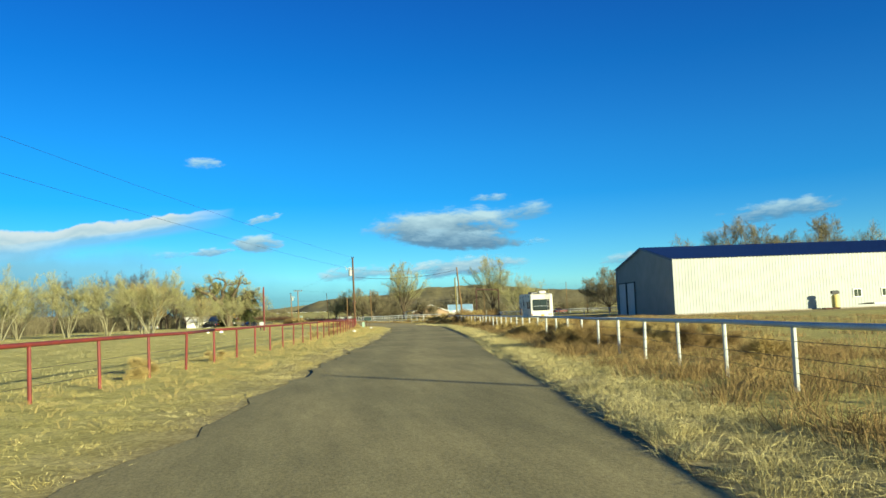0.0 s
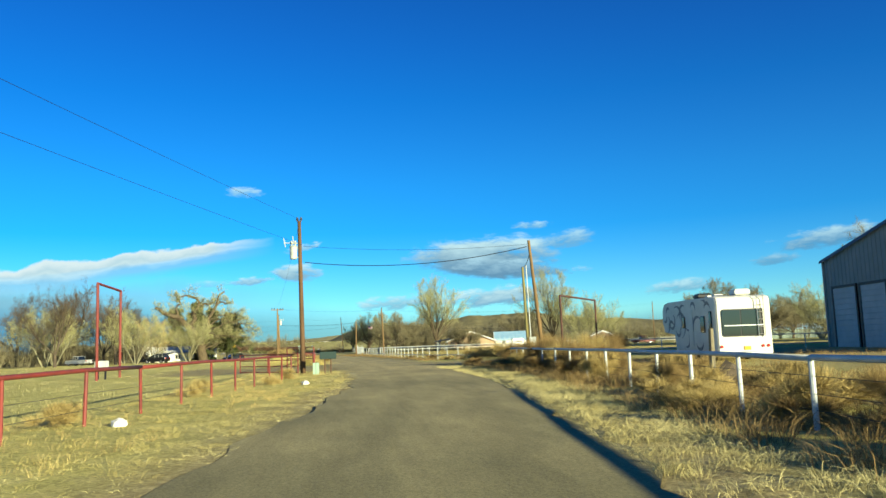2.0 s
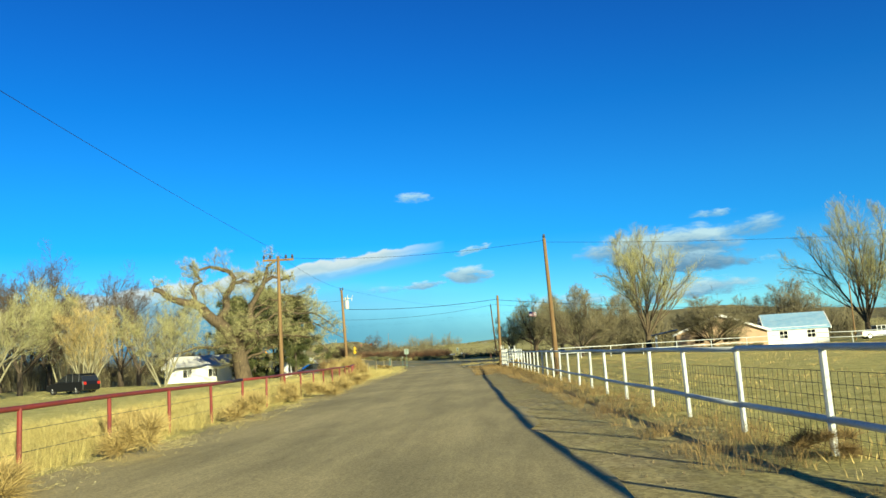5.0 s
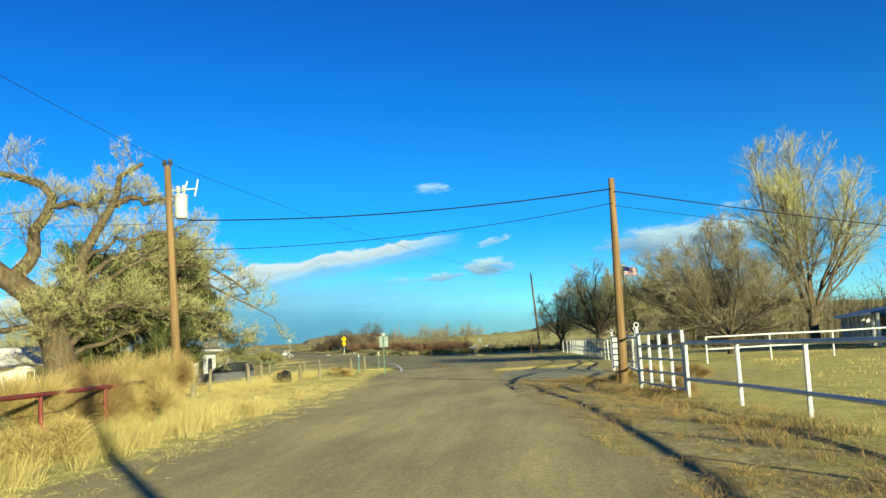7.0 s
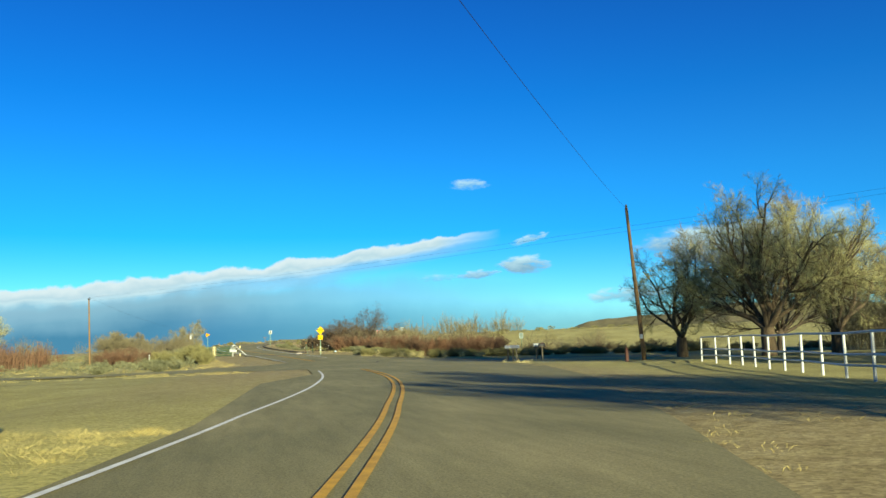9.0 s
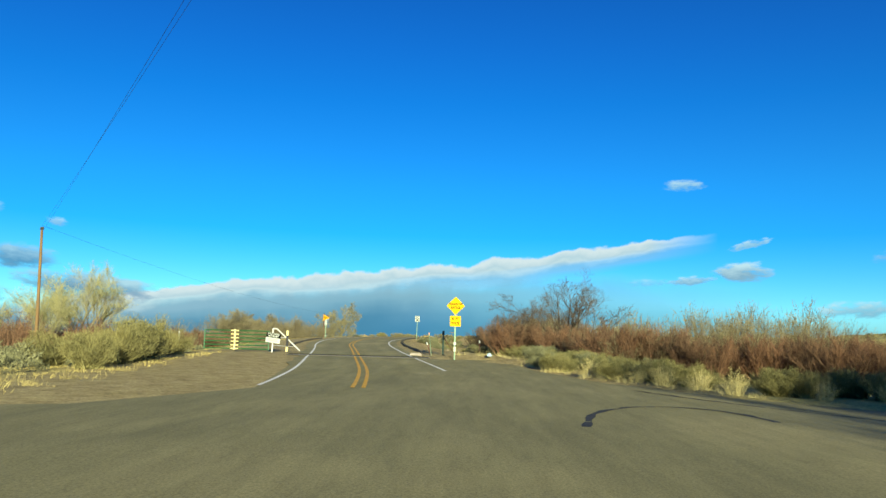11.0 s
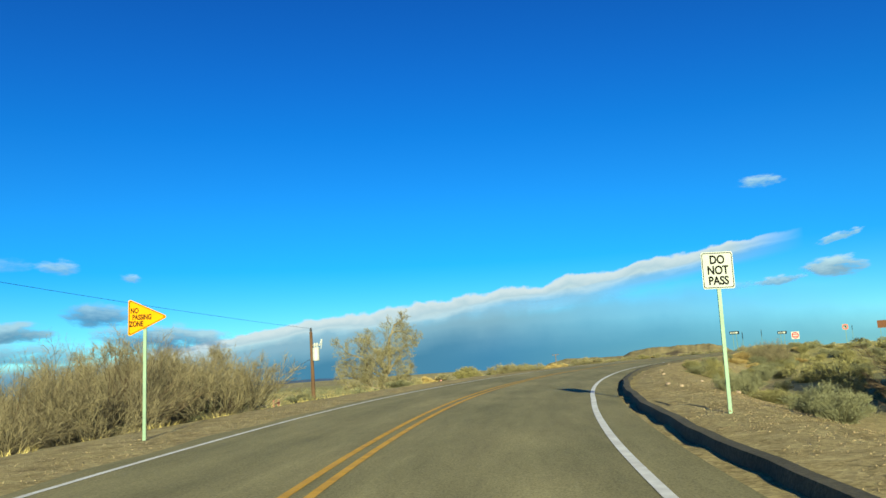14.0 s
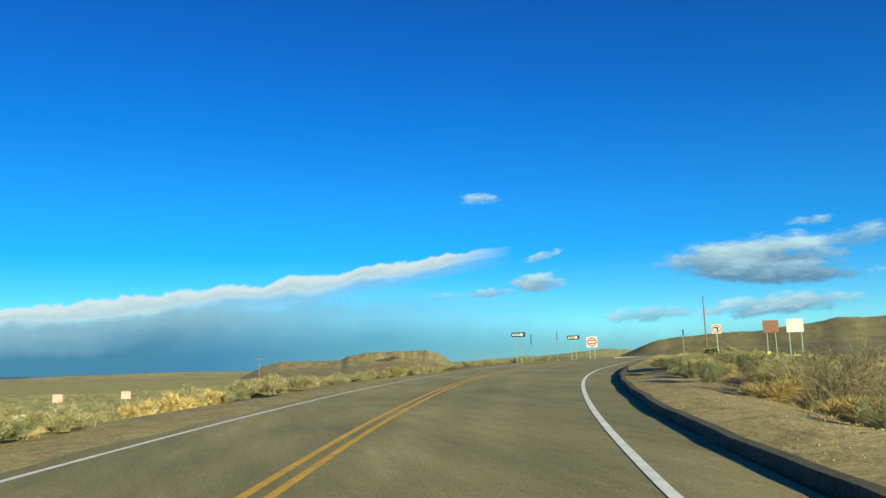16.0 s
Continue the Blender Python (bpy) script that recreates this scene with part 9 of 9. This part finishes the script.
board(s, rounded(square(1.4, 1.15), 0.05), 7.95 - g0, M_SIGNW)
g0 = gz(-152, 515)
s = sign_post("road_sign", "small dark sign back on a thin post", -152, 522, 100, 2.9)
board(s, square(0.7, 0.7), 2.5, M_SIGNB)
for x, y, m_ in ((-232, 513, M_SIGNR), (-226, 519, M_SIGNR)):
    s = sign_post("plain_marker_sign", "faded pink square marker sign on the plain", x, y, 40, 1.8)
    board(s, square(1.2, 1.0), 1.4, material("faded_pink", (0.6, 0.25, 0.22), None, 2, 0.6))
m = Mesh()
m.box((0, 0, 0.6), (0.9, 0.7, 1.2), bevel=0.05)
single("white_tank_box", m, M_WPIPE, "white box standing in the desert grass", "utility box", pose(-199, 476, gz(-199, 476)))
m = Mesh()
m.tube((0, 0, -0.2), (0, 0, 3.4), 0.12, 0.1, n=8)
single("short_pole", m, M_POLE, "short brown pole on the plain", "post", pose(-188.6, 464.4, gz(-188.6, 464.4)))

# sign hung on the gate post
bz = gz(-101.2, 341.8)
s = thing("internet_banner", "black and white advertising board wired to the gate post", "sign board", pose(-101.25, 341.78, bz, 0, 7, 38))
p = part("panel", plate([(a, b + 0.92) for a, b in square(0.92, 0.62)], -0.02, -0.008), M_SIGNW, s)
part("header", plate([(a, b + 1.08) for a, b in square(0.92, 0.3)], -0.026, -0.021), M_SIGNB, p)
lettering(p, "HIGH-SPEED", 0, -0.03, 1.16, 0.14, M_SIGNW)
lettering(p, "INTERNET", 0, -0.03, 1.02, 0.14, M_SIGNW)
for dz in (0.84, 0.74):
    m = Mesh()
    m.box((0, -0.024, dz), (0.6, 0.004, 0.045))
    part("lettering_bar", m, M_SBACK, p)


# steel guard rail and concrete parapet beyond the signs
pw = thing("bridge_parapet", "low pale concrete parapet along the far road", "parapet")
A, B = Vector((-161.6, 535.7, 5.98)), Vector((-136.5, 544.4, 5.55))
n = 12
for k in range(n):
    q0, q1 = A.lerp(B, k / n), A.lerp(B, (k + 0.985) / n)
    zg = min(gz(q0.x, q0.y), gz(q1.x, q1.y)) - 0.2
    ux, uy = (B - A).normalized().xy
    vs = []
    for q in (q0, q1):
        for w_, z in ((-0.2, zg), (-0.12, q.z), (0.12, q.z), (0.2, zg)):
            vs.append((q.x + uy * w_, q.y - ux * w_, z))
    m = Mesh()
    m.add(vs, [(0, 1, 5, 4), (1, 2, 6, 5), (2, 3, 7, 6), (0, 3, 2, 1), (4, 5, 6, 7), (3, 0, 4, 7)])
    part("panel", m, M_CONC, pw)
pa = thing("bridge_railing", "white concrete bridge railing with open balusters", "railing")
pl = along([(-122, 500), (-90, 508), (-50, 516)], 1.2)
zs = [gz(*q) for q in pl]
m2 = Mesh().box((0, 0, 0.45), (0.2, 0.2, 0.9)).data("baluster", M_CONC)
for (x, y), z in zip(pl, zs):
    part("baluster", m2, M_CONC, pa, at=pose(x, y, z))
m = Mesh()
m.line([(x, y, z + 0.95) for (x, y), z in zip(pl, zs)], 0.12, 6)
part("rail", m, M_TRIM, pa)
m = Mesh()
m.box((0, 0, -0.2), (2.6, 0.4, 2.2), bevel=0.04)
single("barrier_block", m, M_BLACK, "dark barrier block beside the parapet", "barrier", pose(-144.0, 541.2, 5.3, 0, 0, 19))
m = Mesh()
m.box((0, 0, -0.2), (0.5, 0.45, 2.2), bevel=0.04)
single("barrier_end", m, M_SIGNY, "yellow end of the barrier", "barrier", pose(-142.3, 541.8, 5.2, 0, 0, 19))


# ---- clouds: thin sheets of vapour far behind everything ----
SKY_C, SKY_R = (-75.0, 215.0), 4600.0


def sky_point(az, el, nearer=0.0):
    a, e, r = radians(az), radians(el), SKY_R - nearer
    return (SKY_C[0] - math.sin(a) * math.cos(e) * r, SKY_C[1] + math.cos(a) * math.cos(e) * r, math.sin(e) * r)


def cloud_material(name, bright, grey, aspect, seed, soft=0.55, amp=1.9, flat_base=0.25, dens=1.0, level=0.42):
    """White-topped vapour: an uneven blot by noise over the sheet's own coordinates, thin at the edges."""
    m = bpy.data.materials.new(name)
    m.use_nodes = True
    n, k = m.node_tree.nodes, m.node_tree.links
    n.remove(n["Principled BSDF"])
    uv = n.new("ShaderNodeUVMap")
    sep = n.new("ShaderNodeSeparateXYZ")
    k.new(uv.outputs[0], sep.inputs[0])

    def op(kind, a, b=None, clamp=False):
        o = n.new("ShaderNodeMath")
        o.operation, o.use_clamp = kind, clamp
        for i, v in enumerate((a, b)):
            if v is None:
                continue
            if isinstance(v, (int, float)):
                o.inputs[i].default_value = v
            else:
                k.new(v, o.inputs[i])
        return o.outputs[0]

    u = op("SUBTRACT", op("MULTIPLY", sep.outputs[0], 2.0), 1.0)
    v = op("SUBTRACT", op("MULTIPLY", sep.outputs[1], 2.0), 1.0)
    mp = n.new("ShaderNodeMapping")
    mp.inputs["Scale"].default_value = (aspect * 2.4, 3.2, 1)
    mp.inputs["Location"].default_value = (seed * 3.7, seed * 1.3, seed)
    k.new(uv.outputs[0], mp.inputs["Vector"])
    t = n.new("ShaderNodeTexNoise")
    t.inputs["Scale"].default_value, t.inputs["Detail"].default_value, t.inputs["Roughness"].default_value = 1.0, 7, 0.6
    k.new(mp.outputs[0], t.inputs["Vector"])
    below = op("MULTIPLY", op("MINIMUM", v, 0.0), 1 + flat_base)
    above = op("MAXIMUM", v, 0.0)
    vv = op("ADD", above, below)
    d2 = op("ADD", op("POWER", op("ABSOLUTE", u), 2.2), op("POWER", op("ABSOLUTE", vv), 2.0))
    field = op("ADD", op("SUBTRACT", 0.62, d2), op("MULTIPLY", op("SUBTRACT", t.outputs["Fac"], 0.5), amp))
    a = n.new("ShaderNodeMapRange")
    a.interpolation_type = "SMOOTHSTEP"
    a.inputs["From Min"].default_value, a.inputs["From Max"].default_value = 0.0, soft
    a.inputs["To Max"].default_value = dens
    k.new(field, a.inputs["Value"])
    # edge of the sheet always fades out
    fade = op("MULTIPLY", op("SUBTRACT", 1.0, op("POWER", op("ABSOLUTE", u), 8.0), True), op("SUBTRACT", 1.0, op("POWER", op("ABSOLUTE", v), 8.0), True))
    alpha = op("MULTIPLY", a.outputs[0], fade)
    tone = op("ADD", op("MULTIPLY", v, 1.1), op("ADD", 0.28, op("MULTIPLY", op("SUBTRACT", t.outputs["Fac"], 0.5), 2.2)), True)
    mix = n.new("ShaderNodeMix")
    mix.data_type = "RGBA"
    mix.inputs[6].default_value, mix.inputs[7].default_value = (*grey, 1), (*bright, 1)
    k.new(tone, mix.inputs[0])
    em, tr, ms = n.new("ShaderNodeEmission"), n.new("ShaderNodeBsdfTransparent"), n.new("ShaderNodeMixShader")
    em.inputs["Strength"].default_value = level
    k.new(mix.outputs[2], em.inputs["Color"])
    k.new(alpha, ms.inputs[0])
    k.new(tr.outputs[0], ms.inputs[1])
    k.new(em.outputs[0], ms.inputs[2])
    k.new(ms.outputs[0], n["Material Output"].inputs["Surface"])
    return m


def cloud(az0, az1, el0, el1, seed, tilt=0.0, bright=(1, 1, 1), grey=(0.42, 0.55, 0.72), grow_by=1.35, label="white fair-weather cloud with a grey base", **kw):
    """A sheet from azimuth az0 to az1 (degrees left of north) and elevation el0 to el1. tilt: degrees it rises to the right."""
    ca, ce = (az0 + az1) / 2, (el0 + el1) / 2
    ha, he = abs(az0 - az1) / 2 * grow_by, (el1 - el0) / 2 * grow_by
    nu, nv = 12, 4
    V, UV = [], []
    for j in range(nv + 1):
        for i in range(nu + 1):
            u, v = i / nu * 2 - 1, j / nv * 2 - 1
            da, de = -u * ha, v * he + u * ha * math.tan(radians(tilt))
            V.append(sky_point(ca + da, ce + de, 60 + seed * 12))
            UV.append((i / nu, j / nv))
    F = [(j * (nu + 1) + i, j * (nu + 1) + i + 1, (j + 1) * (nu + 1) + i + 1, (j + 1) * (nu + 1) + i) for j in range(nv) for i in range(nu)]
    me = bpy.data.meshes.new("cloud")
    me.from_pydata(V, [], F)
    uvl = me.uv_layers.new(name="UVMap")
    for p in me.polygons:
        for li in p.loop_indices:
            uvl.data[li].uv = UV[me.loops[li].vertex_index]
    me.materials.append(cloud_material("cloud_vapour", tuple(c * f for c, f in zip(bright, (0.80, 0.95, 0.98))), tuple(c * f for c, f in zip(grey, (0.60, 0.80, 0.85))), ha / he * 0.5, seed, **kw))
    ob = new("cloud_backdrop", me)
    return tagged(ob, label, "cloud", kind="structure")


WHITE, PALE = (0.72, 0.92, 0.98), (0.62, 0.80, 0.92)
cloud(17.8, 15.0, 11.0, 11.95, 1, 0, WHITE, (0.51, 0.8, 0.969), dens=0.8, soft=0.7)
cloud(13.6, 10.9, 7.1, 7.75, 2, 12, WHITE, (0.51, 0.78, 0.918), dens=0.8)
cloud(14.6, 10.8, 4.9, 6.3, 3, 0, WHITE, (0.425, 0.62, 0.765))
cloud(17.5, 14.4, 4.7, 5.4, 4, 4, WHITE, (0.425, 0.62, 0.765), dens=0.85)
cloud(4.4, -6.8, 4.7, 7.9, 5, 0, (0.722, 0.9, 0.938), (0.255, 0.43, 0.592), label="broad lens-shaped cloud with a grey base", soft=0.45)
cloud(2.0, -7.6, 4.5, 6.3, 15, -3, (0.51, 0.72, 0.836), (0.23, 0.4, 0.571), label="grey lower shelf of the lens-shaped cloud", soft=0.5)
cloud(-5.2, -9.6, 6.5, 8.1, 6, 6, (0.637, 0.85, 0.918), (0.34, 0.56, 0.734), dens=0.75, soft=0.7)
cloud(-3.4, -6.5, 8.2, 8.85, 7, 0, WHITE, (0.425, 0.68, 0.836), dens=0.65, soft=0.7)
cloud(-21.5, -29.0, 5.3, 7.0, 8, 4, (0.637, 0.83, 0.898), (0.204, 0.42, 0.632), dens=0.85, soft=0.6)
cloud(-20.0, -23.1, 4.5, 5.4, 9, 3, (0.425, 0.66, 0.816), (0.204, 0.42, 0.632), dens=0.75, soft=0.7)
cloud(-0.3, -6.5, 2.8, 4.0, 10, 3, WHITE, (0.425, 0.7, 0.867), dens=0.75, soft=0.8)
cloud(-12.9, -17.8, 2.9, 4.1, 11, 5, (0.722, 0.9, 0.938), (0.306, 0.54, 0.714), dens=0.75, soft=0.7)
cloud(8.2, 2.6, 2.5, 3.8, 12, 2, (0.722, 0.92, 0.949), (0.383, 0.64, 0.796), dens=0.85, soft=0.65)
cloud(2.0, -7.0, 2.5, 4.2, 13, 3, (0.765, 0.95, 0.969), (0.357, 0.6, 0.775), dens=1.0, soft=0.55)
cloud(68.9, 63.5, 3.2, 4.8, 14, 2, (0.595, 0.8, 0.877), (0.212, 0.38, 0.53), dens=0.9)
cloud(63.0, 58.6, 4.2, 6.0, 16, -4, (0.527, 0.74, 0.857), (0.17, 0.34, 0.53), dens=0.85, soft=0.6)
cloud(61.0, 52.5, 2.4, 4.5, 17, -4, (0.612, 0.82, 0.898), (0.187, 0.36, 0.551), dens=0.95)
cloud(74, 60, 1.6, 3.6, 22, 0, (0.51, 0.74, 0.857), (0.212, 0.42, 0.612), dens=0.85, soft=0.7)
cloud(67.7, 64.6, 7.7, 8.8, 18, 0, (0.595, 0.85, 0.969), (0.425, 0.72, 0.898), dens=0.45, soft=0.9)
cloud(64.4, 61.8, 7.5, 8.7, 19, -3, WHITE, (0.425, 0.68, 0.857), dens=0.7, soft=0.7)
cloud(59.6, 58.1, 7.1, 7.8, 20, -4, WHITE, (0.425, 0.68, 0.857), dens=0.7, soft=0.7)
cloud(62, 54, 0.9, 2.0, 21, 0, (0.722, 0.92, 0.969), (0.425, 0.7, 0.857), dens=0.7, soft=0.8)
cloud(20.5, 17.0, 4.6, 5.2, 23, 2, (0.68, 0.9, 0.959), (0.425, 0.7, 0.857), dens=0.5, soft=0.9)
cloud(-7.6, -9.4, 4.9, 5.4, 24, 0, (0.68, 0.9, 0.969), (0.51, 0.78, 0.918), dens=0.5, soft=0.9)


def cloud_bank(name, top_rows, base, label, seed, deep, mid, lit, level=0.36, rim=0.10, fade_right=0.12, dens=1.0, low_fade=9.0, puff=(26, 1.6), puff_amp=0.22, top_soft=0.06):
    """A long bank: deep blue near the horizon, paler above, a white billowing rim on top."""
    az = [r[0] for r in top_rows]
    nu, nv = 60, 10
    V, UV = [], []
    for j in range(nv + 1):
        for i in range(nu + 1):
            a = az[0] + (az[-1] - az[0]) * i / nu
            top = float(np.interp(-a, [-z for z in az], [r[1] for r in top_rows])) + 0.8
            bot = base if not isinstance(base, list) else float(np.interp(-a, [-r[0] for r in base], [r[1] for r in base]))
            V.append(sky_point(a, bot + (top - bot) * j / nv, seed * 4))
            UV.append((i / nu, j / nv))
    F = [(j * (nu + 1) + i, j * (nu + 1) + i + 1, (j + 1) * (nu + 1) + i + 1, (j + 1) * (nu + 1) + i) for j in range(nv) for i in range(nu)]
    me = bpy.data.meshes.new(name)
    me.from_pydata(V, [], F)
    uvl = me.uv_layers.new(name="UVMap")
    for p in me.polygons:
        for li in p.loop_indices:
            uvl.data[li].uv = UV[me.loops[li].vertex_index]
    m = bpy.data.materials.new("bank_vapour")
    m.use_nodes = True
    n, k = m.node_tree.nodes, m.node_tree.links
    n.remove(n["Principled BSDF"])
    uv = n.new("ShaderNodeUVMap")
    sep = n.new("ShaderNodeSeparateXYZ")
    k.new(uv.outputs[0], sep.inputs[0])
    mp = n.new("ShaderNodeMapping")
    mp.inputs["Scale"].default_value = (*puff, 1)
    mp.inputs["Location"].default_value = (seed, seed, 0)
    k.new(uv.outputs[0], mp.inputs["Vector"])
    t = n.new("ShaderNodeTexNoise")
    t.inputs["Scale"].default_value, t.inputs["Detail"].default_value, t.inputs["Roughness"].default_value = 1.0, 6, 0.55
    k.new(mp.outputs[0], t.inputs["Vector"])
    mp2 = n.new("ShaderNodeMapping")
    mp2.inputs["Scale"].default_value = (5, 3.2, 1)
    k.new(uv.outputs[0], mp2.inputs["Vector"])
    t2 = n.new("ShaderNodeTexNoise")
    t2.inputs["Scale"].default_value, t2.inputs["Detail"].default_value = 1.0, 4
    k.new(mp2.outputs[0], t2.inputs["Vector"])

    def op(kind, a, b=None, clamp=False):
        o = n.new("ShaderNodeMath")
        o.operation, o.use_clamp = kind, clamp
        for i, v in enumerate((a, b)):
            if v is None:
                continue
            if isinstance(v, (int, float)):
                o.inputs[i].default_value = v
            else:
                k.new(v, o.inputs[i])
        return o.outputs[0]

    edge = op("ADD", sep.outputs[1], op("MULTIPLY", op("SUBTRACT", t.outputs["Fac"], 0.5), puff_amp))
    a = n.new("ShaderNodeMapRange")
    a.interpolation_type = "SMOOTHSTEP"
    a.inputs["From Min"].default_value, a.inputs["From Max"].default_value = 0.90, 0.90 - top_soft
    k.new(edge, a.inputs["Value"])
    side = op("MULTIPLY", op("MULTIPLY", sep.outputs[0], 14.0, True), op("DIVIDE", op("SUBTRACT", 1.0, sep.outputs[0]), fade_right, True))
    low = op("MULTIPLY", op("ADD", sep.outputs[1], op("MULTIPLY", op("SUBTRACT", t2.outputs["Fac"], 0.5), 0.5 if low_fade < 5 else 0.0)), low_fade, True)
    alpha = op("MULTIPLY", op("MULTIPLY", a.outputs[0], op("MULTIPLY", side, low)), dens)
    r = n.new("ShaderNodeValToRGB")
    el = r.color_ramp.elements
    el[0].position, el[0].color = 0.06, (*deep, 1)
    el[1].position, el[1].color = 0.88 - rim * 0.3, (*lit, 1)
    e = el.new(0.34)
    e.color = (*deep, 1)
    e = el.new(0.60)
    e.color = (*mid, 1)
    e = el.new(0.88 - rim)
    e.color = (mid[0] * 1.15, mid[1] * 1.1, mid[2] * 1.05, 1)
    k.new(op("ADD", edge, op("MULTIPLY", op("SUBTRACT", t2.outputs["Fac"], 0.5), 0.28)), r.inputs["Fac"])
    em, tr, ms = n.new("ShaderNodeEmission"), n.new("ShaderNodeBsdfTransparent"), n.new("ShaderNodeMixShader")
    em.inputs["Strength"].default_value = level
    k.new(r.outputs["Color"], em.inputs["Color"])
    k.new(alpha, ms.inputs[0])
    k.new(tr.outputs[0], ms.inputs[1])
    k.new(em.outputs[0], ms.inputs[2])
    k.new(ms.outputs[0], n["Material Output"].inputs["Surface"])
    me.materials.append(m)
    return tagged(new(name, me), label, "cloud", kind="structure")


BAR = [(60, 2.0), (53.8, 2.8), (46.6, 4.0), (36.8, 5.1), (28.4, 6.0), (20.5, 7.1), (14.2, 7.7)]
cloud_bank("storm_bank", [(72, 1.6)] + BAR[:4] + [(28.4, 5.6), (20, 5.6), (10, 5.0)], -0.6, "blue-grey storm bank along the horizon", 3, (0.09, 0.33, 0.52), (0.27, 0.58, 0.74), (0.56, 0.84, 0.92), rim=0.14, fade_right=0.4, top_soft=0.25)
cloud_bank("cloud_roll", BAR, [(60, 0.4), (53.8, 1.2), (46.6, 2.2), (36.8, 3.3), (28.4, 4.4), (20.5, 5.8), (14.2, 6.9)], "long white roll of cloud above the storm bank", 7, (0.36, 0.62, 0.76), (0.58, 0.82, 0.90), (0.80, 0.98, 1.0), level=0.385, rim=0.36, fade_right=0.10, dens=1.0, low_fade=1.7, puff=(17, 1.1), puff_amp=0.7, top_soft=0.10)
cloud_bank("low_haze_cloud", [(40, 3.4), (30, 4.2), (22, 4.4), (14, 3.6), (6, 2.8), (-4, 2.4), (-20, 2.0), (-40, 2.2)], -0.6, "thin blue-grey cloud low over the horizon", 11, (0.08, 0.36, 0.62), (0.16, 0.48, 0.74), (0.36, 0.70, 0.88), rim=0.2, fade_right=0.2, dens=0.6, top_soft=0.5)
